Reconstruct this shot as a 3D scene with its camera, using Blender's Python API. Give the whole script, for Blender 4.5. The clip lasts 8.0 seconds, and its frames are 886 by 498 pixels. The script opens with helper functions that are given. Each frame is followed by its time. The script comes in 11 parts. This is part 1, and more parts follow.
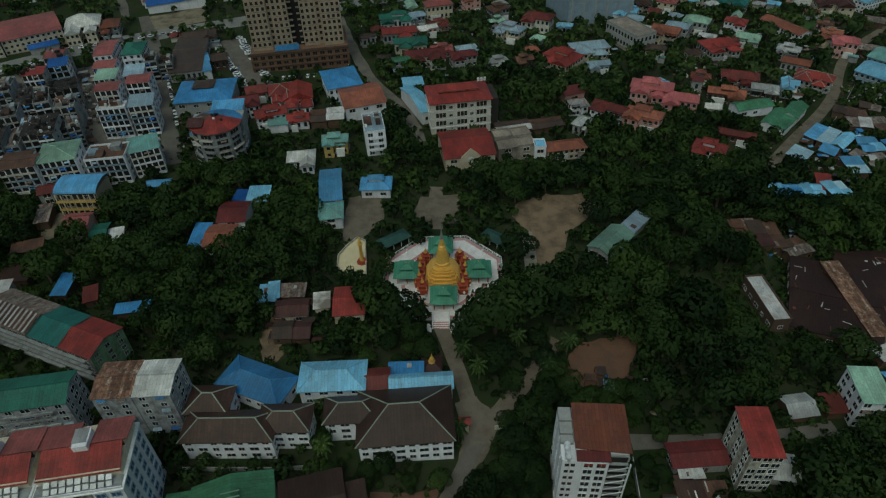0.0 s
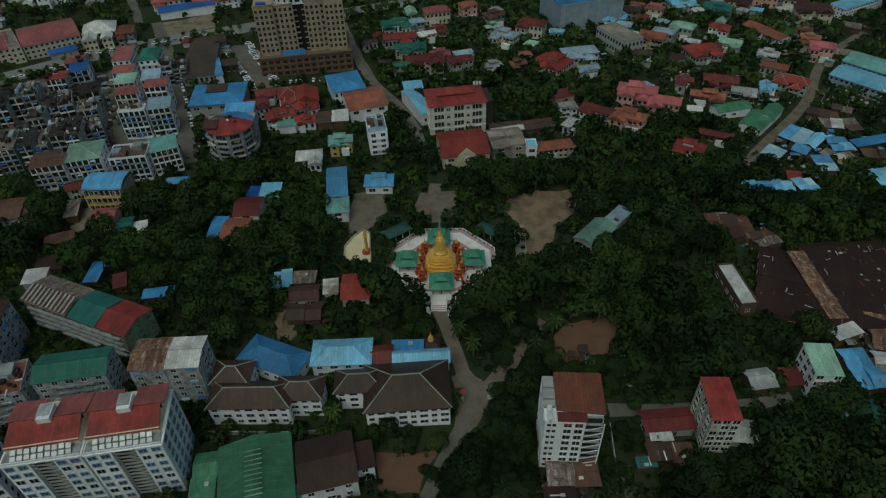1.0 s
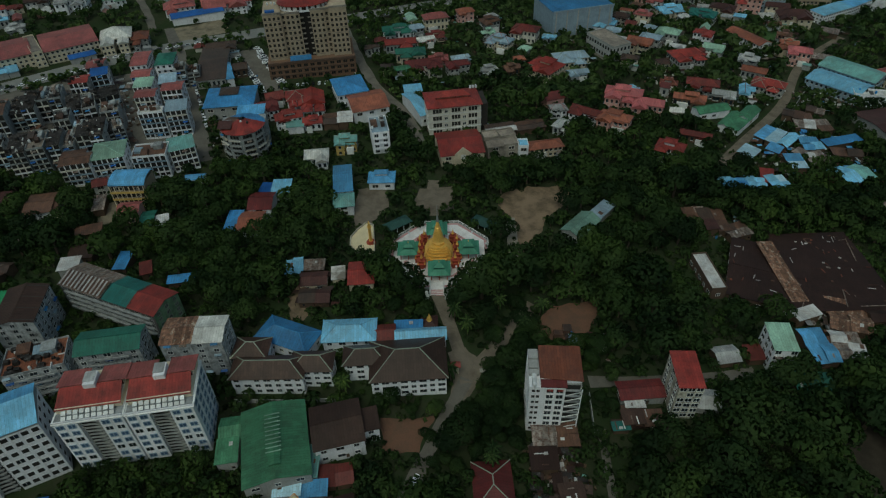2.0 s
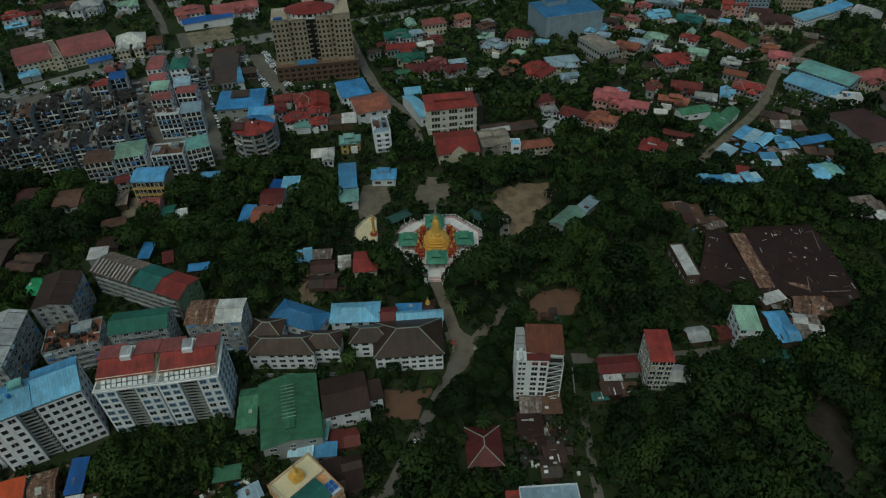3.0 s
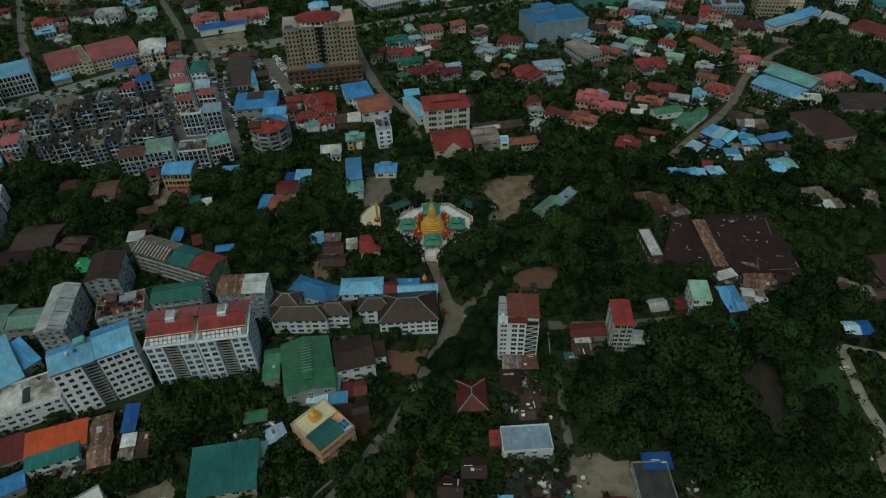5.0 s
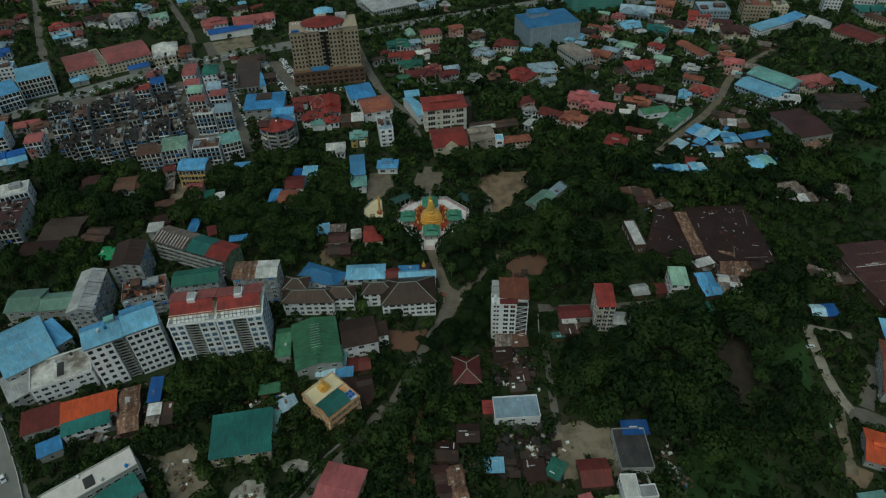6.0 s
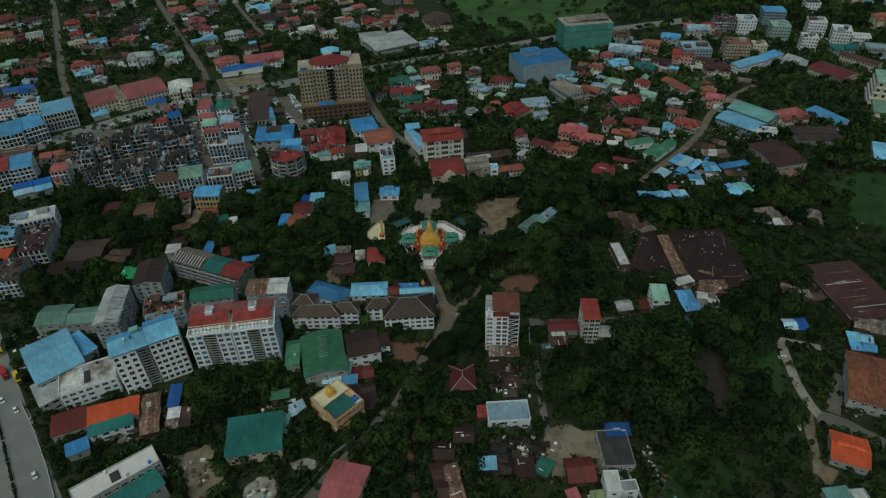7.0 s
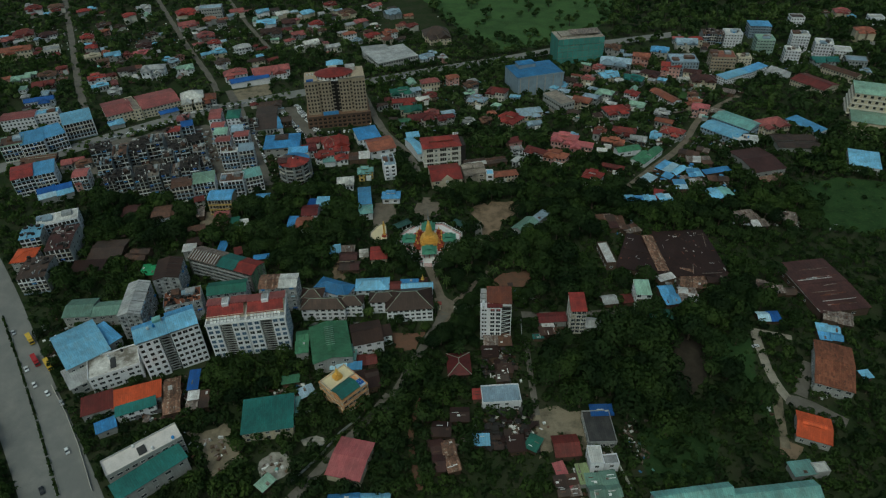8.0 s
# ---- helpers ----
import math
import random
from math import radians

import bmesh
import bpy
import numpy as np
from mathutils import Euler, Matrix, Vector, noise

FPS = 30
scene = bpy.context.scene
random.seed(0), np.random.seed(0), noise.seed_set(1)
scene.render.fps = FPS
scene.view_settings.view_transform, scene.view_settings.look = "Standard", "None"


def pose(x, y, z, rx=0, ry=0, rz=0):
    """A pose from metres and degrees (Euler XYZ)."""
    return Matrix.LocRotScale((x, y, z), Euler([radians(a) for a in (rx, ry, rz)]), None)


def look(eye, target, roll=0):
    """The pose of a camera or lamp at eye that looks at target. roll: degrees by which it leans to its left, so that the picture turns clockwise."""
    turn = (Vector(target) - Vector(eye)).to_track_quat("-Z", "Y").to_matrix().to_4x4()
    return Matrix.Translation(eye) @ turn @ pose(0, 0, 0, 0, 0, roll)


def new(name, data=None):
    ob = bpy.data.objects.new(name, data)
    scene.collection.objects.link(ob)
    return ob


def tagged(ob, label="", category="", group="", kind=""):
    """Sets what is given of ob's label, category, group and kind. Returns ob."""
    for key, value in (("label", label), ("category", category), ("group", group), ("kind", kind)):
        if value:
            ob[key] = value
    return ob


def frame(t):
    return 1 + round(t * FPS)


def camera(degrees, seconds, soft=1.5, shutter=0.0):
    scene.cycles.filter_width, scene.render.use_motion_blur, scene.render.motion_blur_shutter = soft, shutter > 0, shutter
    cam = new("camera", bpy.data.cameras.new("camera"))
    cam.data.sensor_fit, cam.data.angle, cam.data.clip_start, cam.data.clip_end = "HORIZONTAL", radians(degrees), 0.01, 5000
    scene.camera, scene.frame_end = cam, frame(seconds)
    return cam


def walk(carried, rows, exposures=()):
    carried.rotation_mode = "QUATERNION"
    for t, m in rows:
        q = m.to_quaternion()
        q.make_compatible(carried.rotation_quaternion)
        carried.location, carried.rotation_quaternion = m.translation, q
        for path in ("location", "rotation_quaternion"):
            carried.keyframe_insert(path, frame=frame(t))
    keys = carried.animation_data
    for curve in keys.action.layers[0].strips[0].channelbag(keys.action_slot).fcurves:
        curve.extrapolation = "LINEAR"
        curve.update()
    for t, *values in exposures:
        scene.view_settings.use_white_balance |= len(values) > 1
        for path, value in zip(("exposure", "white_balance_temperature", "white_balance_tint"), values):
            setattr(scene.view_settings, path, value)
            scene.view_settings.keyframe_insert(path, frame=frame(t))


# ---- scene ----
cam = camera(69.93, 8.0, soft=1.2)
ROWS = [
    (0.0, 6.807, -1.289, 169.475, 49.326, 1.454, 0.131),
    (0.5, 7.251, -11.066, 175.500, 49.286, 1.450, 0.081),
    (1.0, 7.656, -20.920, 181.431, 49.308, 1.441, 0.040),
    (1.5, 8.176, -31.143, 187.341, 49.321, 1.422, 0.007),
    (3.0, 10.472, -64.265, 207.382, 49.253, 1.457, -0.020),
    (3.5, 11.180, -72.770, 212.619, 49.156, 1.463, -0.041),
    (4.0, 11.906, -81.219, 217.814, 49.115, 1.457, -0.041),
    (4.5, 12.737, -90.933, 223.566, 49.041, 1.443, -0.040),
    (6.0, 15.323, -125.374, 240.613, 49.228, 1.507, -0.015),
    (6.5, 16.198, -138.447, 246.256, 50.607, 1.522, -0.016),
    (7.0, 16.981, -151.187, 251.485, 52.260, 1.548, -0.019),
    (7.5, 17.762, -164.692, 256.752, 53.216, 1.564, -0.033),
    (8.0, 18.488, -178.014, 262.071, 53.254, 1.583, -0.033),
]
EXPOSURES = [(0.0, -0.93, 5900, -14), (8.0, -0.72, 5900, -14)]
walk(cam, [(t, pose(*row)) for t, *row in ROWS], EXPOSURES)

# ---- light ----
SUN_EL, SUN_AZ = 62.0, 200.0
world = bpy.data.worlds.new("overcast_sky")
scene.world = world
world.use_nodes = True
wn = world.node_tree.nodes
wl = world.node_tree.links
sky = wn.new("ShaderNodeTexSky")
sky.sky_type = "NISHITA"
sky.sun_disc = False
sky.sun_elevation = radians(SUN_EL)
sky.sun_rotation = radians(SUN_AZ)
sky.air_density, sky.dust_density, sky.ozone_density = 1.6, 6.0, 1.0
wl.new(sky.outputs["Color"], wn["Background"].inputs["Color"])
wn["Background"].inputs["Strength"].default_value = 0.1
sun = new("sun", bpy.data.lights.new("sun", "SUN"))
sun.data.energy, sun.data.angle, sun.data.color = 0.9, radians(40), (1.0, 0.97, 0.92)
sun.matrix_world = look((0, 0, 500), (math.sin(radians(SUN_AZ)) * -500 / math.tan(radians(SUN_EL)), math.cos(radians(SUN_AZ)) * -500 / math.tan(radians(SUN_EL)), 0))


# ---- materials ----
def ramp(nt, source, stops):
    node = nt.nodes.new("ShaderNodeValToRGB")
    cr = node.color_ramp
    while len(cr.elements) < len(stops):
        cr.elements.new(0.5)
    for e, (p, c) in zip(cr.elements, stops):
        e.position, e.color = p, (*c, 1)
    nt.links.new(source, node.inputs["Fac"])
    return node.outputs["Color"]


def mixed(nt, kind, fac, a, b):
    node = nt.nodes.new("ShaderNodeMix")
    node.data_type, node.blend_type = "RGBA", kind
    for socket, value in ((node.inputs[0], fac), (node.inputs[6], a), (node.inputs[7], b)):
        if isinstance(value, bpy.types.NodeSocket):
            nt.links.new(value, socket)
        elif isinstance(value, (int, float)):
            socket.default_value = value
        else:
            socket.default_value = (*value, 1)
    return node.outputs[2]


def noisy(nt, where, scale, detail=4.0, rough=0.6, stretch=None):
    if stretch:
        mp = nt.nodes.new("ShaderNodeMapping")
        mp.inputs["Scale"].default_value = stretch
        nt.links.new(where, mp.inputs["Vector"])
        where = mp.outputs[0]
    node = nt.nodes.new("ShaderNodeTexNoise")
    node.inputs["Scale"].default_value, node.inputs["Detail"].default_value, node.inputs["Roughness"].default_value = scale, detail, rough
    nt.links.new(where, node.inputs["Vector"])
    return node.outputs["Fac"]


MATS = {}


def surface(name, rgb, rough=0.7, dirt=(0.05, 0.045, 0.04), amount=0.5, metal=0.0, scale=0.25, vary=0.2, ribs=0.0, streak=False, fleck=None, bump=0.3, sheets=0.09):
    """A weathered surface: base colour, large stains, fine grain, a slight change from thing to thing, ribs across x if wanted."""
    m = bpy.data.materials.new(name)
    m.use_nodes = True
    nt = m.node_tree
    bsdf = nt.nodes["Principled BSDF"]
    geo = nt.nodes.new("ShaderNodeNewGeometry").outputs["Position"]
    tc = nt.nodes.new("ShaderNodeTexCoord").outputs["Object"]
    info = nt.nodes.new("ShaderNodeObjectInfo").outputs["Random"]
    lo = tuple(c * (1 - vary) for c in rgb)
    hi = tuple(min(1, c * (1 + vary)) for c in rgb)
    base = ramp(nt, info, [(0, lo), (0.5, rgb), (1, hi)])
    big = noisy(nt, geo, scale, 5, 0.65)
    stain = ramp(nt, big, [(0.42, (0, 0, 0)), (0.68, (1, 1, 1))])
    fac = mixed(nt, "MULTIPLY", 1.0, stain, (amount, amount, amount))
    col = mixed(nt, "MIX", fac, base, dirt)
    if streak:
        run = noisy(nt, geo, 1.0, 3, 0.6, (1.1, 1.1, 0.12))
        rf = ramp(nt, run, [(0.52, (0, 0, 0)), (0.78, (0.5, 0.5, 0.5))])
        col = mixed(nt, "MIX", rf, col, dirt)
    if ribs:
        wash = ramp(nt, noisy(nt, tc, 1.0, 4, 0.65, (0.9, 0.13, 0.13)), [(0.4, (0, 0, 0)), (0.72, (0.32, 0.32, 0.32))])
        col = mixed(nt, "MIX", wash, col, dirt)
        fade = ramp(nt, noisy(nt, geo, 0.07, 3, 0.6), [(0.35, (0.8, 0.8, 0.8)), (0.65, (1.18, 1.16, 1.14))])
        col = mixed(nt, "MULTIPLY", 1.0, col, fade)
    if fleck:
        fl = ramp(nt, noisy(nt, geo, 0.55, 6, 0.75), [(0.55, (0, 0, 0)), (0.62, (1, 1, 1))])
        col = mixed(nt, "MIX", fl, col, fleck)
    if ribs:
        mp = nt.nodes.new("ShaderNodeMapping")
        mp.inputs["Rotation"].default_value = (0, 0, math.pi / 2)
        nt.links.new(tc, mp.inputs["Vector"])
        br = nt.nodes.new("ShaderNodeTexBrick")
        nt.links.new(mp.outputs[0], br.inputs["Vector"])
        for key, value in (("Scale", 1.0), ("Brick Width", 3.1), ("Row Height", 1.0), ("Mortar Size", 0.035), ("Bias", 0.0)):
            br.inputs[key].default_value = value
        br.inputs["Color1"].default_value, br.inputs["Color2"].default_value, br.inputs["Mortar"].default_value = (1 - sheets, 1 - sheets, 1 - sheets, 1), (1 + sheets * 0.7, 1 + sheets * 0.7, 1 + sheets * 0.7, 1), (0.6, 0.58, 0.56, 1)
        col = mixed(nt, "MULTIPLY", 1.0, col, br.outputs["Color"])
    fine = noisy(nt, geo, 3.5, 3, 0.7)
    fr = ramp(nt, fine, [(0.25, (0.72, 0.72, 0.72)), (0.75, (1.12, 1.12, 1.12))])
    col = mixed(nt, "MULTIPLY", 1.0, col, fr)
    nt.links.new(col, bsdf.inputs["Base Color"])
    bsdf.inputs["Roughness"].default_value, bsdf.inputs["Metallic"].default_value = rough, metal
    bsdf.inputs["Specular IOR Level"].default_value = 0.18 if ribs else 0.5 if rough < 0.6 else 0.2 if rough < 0.92 else 0.08
    bp = nt.nodes.new("ShaderNodeBump")
    bp.inputs["Strength"].default_value, bp.inputs["Distance"].default_value = bump, 0.06
    height = fine
    if ribs:
        wave = nt.nodes.new("ShaderNodeTexWave")
        wave.inputs["Scale"].default_value = 1 / ribs * 0.31
        nt.links.new(tc, wave.inputs["Vector"])
        height = mixed(nt, "ADD", 0.6, fine, wave.outputs["Color"])
    nt.links.new(height, bp.inputs["Height"])
    nt.links.new(bp.outputs[0], bsdf.inputs["Normal"])
    MATS[name] = m
    return m


RUST = (0.11, 0.05, 0.03)
GRIME = (0.06, 0.055, 0.05)
for nm, rgb, dirt, amt in (
    ("red", (0.32, 0.05, 0.042), (0.13, 0.04, 0.036), 0.8), ("pinkred", (0.33, 0.1, 0.095), (0.17, 0.075, 0.068), 0.7),
    ("maroonred", (0.14, 0.028, 0.028), (0.07, 0.03, 0.028), 0.6), ("pink", (0.5, 0.14, 0.15), (0.3, 0.12, 0.12), 0.5),
    ("orange", (0.6, 0.1, 0.035), (0.35, 0.08, 0.04), 0.5), ("terracotta", (0.3, 0.105, 0.065), (0.14, 0.065, 0.05), 0.7),
    ("maroon", (0.16, 0.035, 0.03), (0.08, 0.035, 0.03), 0.6), ("maroonbrown", (0.075, 0.034, 0.03), (0.04, 0.024, 0.022), 0.6),
    ("brown", (0.062, 0.036, 0.028), (0.036, 0.024, 0.02), 0.6), ("blackbrown", (0.031, 0.018, 0.015), (0.048, 0.024, 0.019), 0.6), ("dkbrown", (0.055, 0.042, 0.036), (0.1, 0.06, 0.045), 0.6),
    ("rust", (0.14, 0.075, 0.05), (0.05, 0.035, 0.03), 0.8), ("rustred", (0.22, 0.075, 0.045), (0.1, 0.05, 0.04), 0.7),
    ("blue", (0.07, 0.24, 0.52), (0.06, 0.12, 0.2), 0.5), ("deepblue", (0.03, 0.12, 0.42), (0.04, 0.08, 0.18), 0.4),
    ("midblue", (0.13, 0.36, 0.66), (0.1, 0.2, 0.3), 0.5), ("lightblue", (0.22, 0.5, 0.74), (0.2, 0.3, 0.36), 0.5),
    ("paleblue", (0.45, 0.66, 0.82), (0.3, 0.36, 0.4), 0.4), ("bluegrey", (0.31, 0.42, 0.52), (0.2, 0.24, 0.28), 0.6),
    ("teal", (0.04, 0.165, 0.15), (0.04, 0.1, 0.09), 0.5), ("green", (0.085, 0.225, 0.125), (0.05, 0.11, 0.065), 0.85),
    ("dkgreen", (0.04, 0.155, 0.115), (0.04, 0.09, 0.07), 0.5), ("paleteal", (0.2, 0.42, 0.4), (0.16, 0.22, 0.2), 0.6),
    ("palegreen", (0.3, 0.47, 0.37), (0.18, 0.24, 0.18), 0.6), ("grey", (0.42, 0.43, 0.44), (0.2, 0.19, 0.18), 0.6),
    ("whitegrey", (0.6, 0.6, 0.58), (0.3, 0.28, 0.26), 0.6), ("concrete", (0.34, 0.29, 0.24), (0.12, 0.1, 0.09), 0.7),
    ("cream", (0.55, 0.5, 0.38), (0.25, 0.2, 0.15), 0.7), ("white", (0.75, 0.75, 0.73), (0.35, 0.33, 0.3), 0.5),
    ("sage", (0.15, 0.25, 0.205), (0.1, 0.14, 0.11), 0.6), ("charcoal", (0.05, 0.05, 0.052), (0.09, 0.085, 0.08), 0.6), ("brightgreen", (0.07, 0.4, 0.16), (0.06, 0.22, 0.1), 0.4), ("lime", (0.34, 0.42, 0.2), (0.2, 0.22, 0.12), 0.6),
):
    surface("roof_" + nm, rgb, 0.45, dirt, amt, ribs=0.9, scale=0.18, bump=0.5, vary=0.26, sheets=0.13)
surface("roof_rusttin", (0.28, 0.25, 0.225), 0.5, RUST, 0.9, ribs=0.9, scale=0.8, fleck=(0.1, 0.055, 0.04), bump=0.5, sheets=0.45)
surface("roof_rustslat", (0.26, 0.14, 0.09), 0.5, (0.08, 0.05, 0.04), 0.9, ribs=0.9, scale=0.9, fleck=(0.4, 0.33, 0.26), bump=0.5, sheets=0.5)
surface("roof_wornpale", (0.17, 0.15, 0.125), 0.85, (0.85, 0.82, 0.78), 1.0, scale=0.1, bump=0.3)
surface("roof_whitetin", (0.66, 0.67, 0.68), 0.4, (0.3, 0.25, 0.22), 0.7, ribs=0.9, scale=0.3, bump=0.5)
for nm, rgb in (("white", (0.86, 0.86, 0.9)), ("offwhite", (0.68, 0.65, 0.58)), ("cream", (0.66, 0.58, 0.44)), ("grey", (0.4, 0.4, 0.39)), ("yellow", (0.6, 0.42, 0.13)),
                ("pinkwall", (0.62, 0.36, 0.32)), ("palegreenwall", (0.42, 0.56, 0.48)), ("tan", (0.43, 0.35, 0.255)), ("orangewall", (0.72, 0.36, 0.16)),
                ("bluewall", (0.3, 0.38, 0.46))):
    surface("wall_" + nm, rgb, 0.85, tuple(c * 0.45 for c in rgb), 0.2 if nm == "white" else 0.34, streak=True, scale=0.3, vary=0.1)
surface("wall_dirtywhite", (0.5, 0.515, 0.53), 0.9, (0.075, 0.07, 0.065), 0.8, streak=True, scale=0.35)
surface("roof_pinkwhite", (0.74, 0.68, 0.65), 0.8, (0.4, 0.36, 0.33), 0.35, scale=0.2, vary=0.05)
surface("roof_soot", (0.024, 0.022, 0.022), 0.8, (0.06, 0.05, 0.045), 0.7, ribs=0.9, scale=0.5, fleck=(0.12, 0.115, 0.11), sheets=0.3)
surface("wall_stained", (0.33, 0.345, 0.35), 0.9, (0.1, 0.1, 0.1), 0.6, streak=True, scale=0.4)
surface("wall_concrete", (0.36, 0.32, 0.27), 0.9, (0.1, 0.09, 0.08), 0.7, streak=True)
surface("wall_mould", (0.5, 0.47, 0.39), 0.9, (0.12, 0.11, 0.09), 0.8, streak=True, scale=0.6)
surface("wall_sooty", (0.17, 0.165, 0.16), 0.9, (0.05, 0.047, 0.045), 0.85, streak=True, scale=0.4)
surface("wall_mossgreen", (0.2, 0.32, 0.19), 0.9, (0.07, 0.09, 0.06), 0.75, streak=True, scale=0.35)
surface("wall_dark", (0.045, 0.04, 0.036), 0.9, (0.02, 0.02, 0.02), 0.6, streak=True)
surface("roof_rustslab", (0.17, 0.06, 0.035), 0.5, (0.24, 0.105, 0.06), 0.9, ribs=0.9, scale=0.5, fleck=(0.11, 0.05, 0.035), bump=0.5, sheets=0.3)
surface("wall_wood", (0.13, 0.085, 0.055), 0.85, (0.05, 0.04, 0.035), 0.7, streak=True)
surface("wall_brick", (0.12, 0.08, 0.06), 0.9, (0.09, 0.06, 0.05), 0.7, streak=True)
surface("wall_podium", (0.19, 0.115, 0.075), 0.8, (0.12, 0.08, 0.06), 0.5, streak=True)
surface("trim_white", (0.8, 0.8, 0.79), 0.7, (0.4, 0.38, 0.35), 0.4)
surface("trim_ridge", (0.3, 0.34, 0.28), 0.8, (0.18, 0.2, 0.17), 0.5)
surface("trim_green", (0.05, 0.2, 0.14), 0.7)
surface("gold", (0.85, 0.52, 0.12), 0.36, (0.5, 0.26, 0.06), 0.5, metal=0.3, vary=0.05, bump=0.2)
surface("pavilion_green", (0.1, 0.28, 0.19), 0.5, (0.04, 0.17, 0.1), 0.4, ribs=0.5, vary=0.05)
surface("marble", (0.84, 0.8, 0.79), 0.45, (0.45, 0.4, 0.38), 0.5, vary=0.05)
surface("marble_pink", (0.52, 0.26, 0.26), 0.5, (0.35, 0.17, 0.17), 0.4, vary=0.05)
surface("red_brick_lacquer", (0.35, 0.07, 0.04), 0.6, (0.12, 0.04, 0.03), 0.5)
surface("yard_yellow", (0.72, 0.62, 0.4), 0.7, (0.5, 0.4, 0.25), 0.4, vary=0.05)
surface("asphalt", (0.2, 0.2, 0.19), 0.85, (0.27, 0.26, 0.24), 0.7, scale=0.1, vary=0.05)
surface("pale_track", (0.31, 0.28, 0.23), 0.9, (0.17, 0.148, 0.113), 0.8, scale=0.2, vary=0.05)
surface("lane", (0.16, 0.145, 0.125), 0.9, (0.1, 0.09, 0.075), 0.8, scale=0.15, vary=0.1)
surface("earth", (0.235, 0.168, 0.112), 0.95, (0.08, 0.066, 0.043), 0.9, scale=0.12, vary=0.08, bump=0.6)
surface("sand", (0.25, 0.21, 0.15), 0.95, (0.1, 0.088, 0.062), 0.9, scale=0.15, vary=0.08, bump=0.6)
surface("meadow", (0.062, 0.115, 0.04), 0.95, (0.036, 0.068, 0.025), 0.95, scale=0.03, vary=0.1, fleck=(0.085, 0.12, 0.045), bump=0.8)
surface("dusty_road", (0.195, 0.163, 0.128), 0.92, (0.1, 0.083, 0.062), 0.8, scale=0.15, vary=0.05)
surface("rubble", (0.42, 0.395, 0.35), 0.95, (0.13, 0.12, 0.095), 0.9, scale=0.3, vary=0.1, bump=0.8)
surface("red_earth", (0.165, 0.09, 0.06), 0.95, (0.1, 0.07, 0.05), 0.7, scale=0.2, vary=0.05, bump=0.6)
surface("grass", (0.034, 0.068, 0.022), 0.95, (0.02, 0.04, 0.014), 0.95, scale=0.09, vary=0.1, fleck=(0.055, 0.08, 0.028), bump=0.8)
surface("undergrowth", (0.027, 0.041, 0.016), 0.95, (0.055, 0.05, 0.034), 0.7, scale=0.07, vary=0.0, fleck=(0.03, 0.042, 0.016), bump=1.0)
surface("dark_soil", (0.034, 0.029, 0.023), 0.95, (0.06, 0.05, 0.038), 0.8, scale=0.2, vary=0.05, bump=0.6)
surface("bark", (0.12, 0.09, 0.065), 0.9)
surface("rubber", (0.02, 0.02, 0.02), 0.8)
surface("pole", (0.4, 0.4, 0.38), 0.7)
surface("tank_white", (0.75, 0.76, 0.78), 0.5)
surface("tank_black", (0.03, 0.03, 0.03), 0.5)
surface("net_green", (0.1, 0.3, 0.26), 0.8, (0.12, 0.22, 0.2), 0.6, streak=True)
surface("tarp_blue", (0.05, 0.25, 0.6), 0.6, (0.05, 0.15, 0.3), 0.4)


def plain(name, rgb, rough=0.3, metal=0.0):
    m = surface(name, rgb, rough, tuple(c * 0.6 for c in rgb), 0.3, metal=metal, bump=0.05, vary=0.25)
    return m


plain("glass", (0.025, 0.032, 0.04), 0.12)
plain("glass_blue", (0.08, 0.13, 0.22), 0.15)
# Near-black that paints the shade of openings, on sheets and window panes
plain("painted_shade", (0.03, 0.028, 0.026), 0.9)
for nm, rgb in (("white", (0.75, 0.76, 0.78)), ("silver", (0.4, 0.41, 0.43)), ("dark", (0.03, 0.03, 0.035)), ("red", (0.4, 0.03, 0.03)), ("yellow", (0.6, 0.4, 0.05)), ("blue", (0.05, 0.12, 0.35))):
    plain("paint_" + nm, rgb, 0.25)


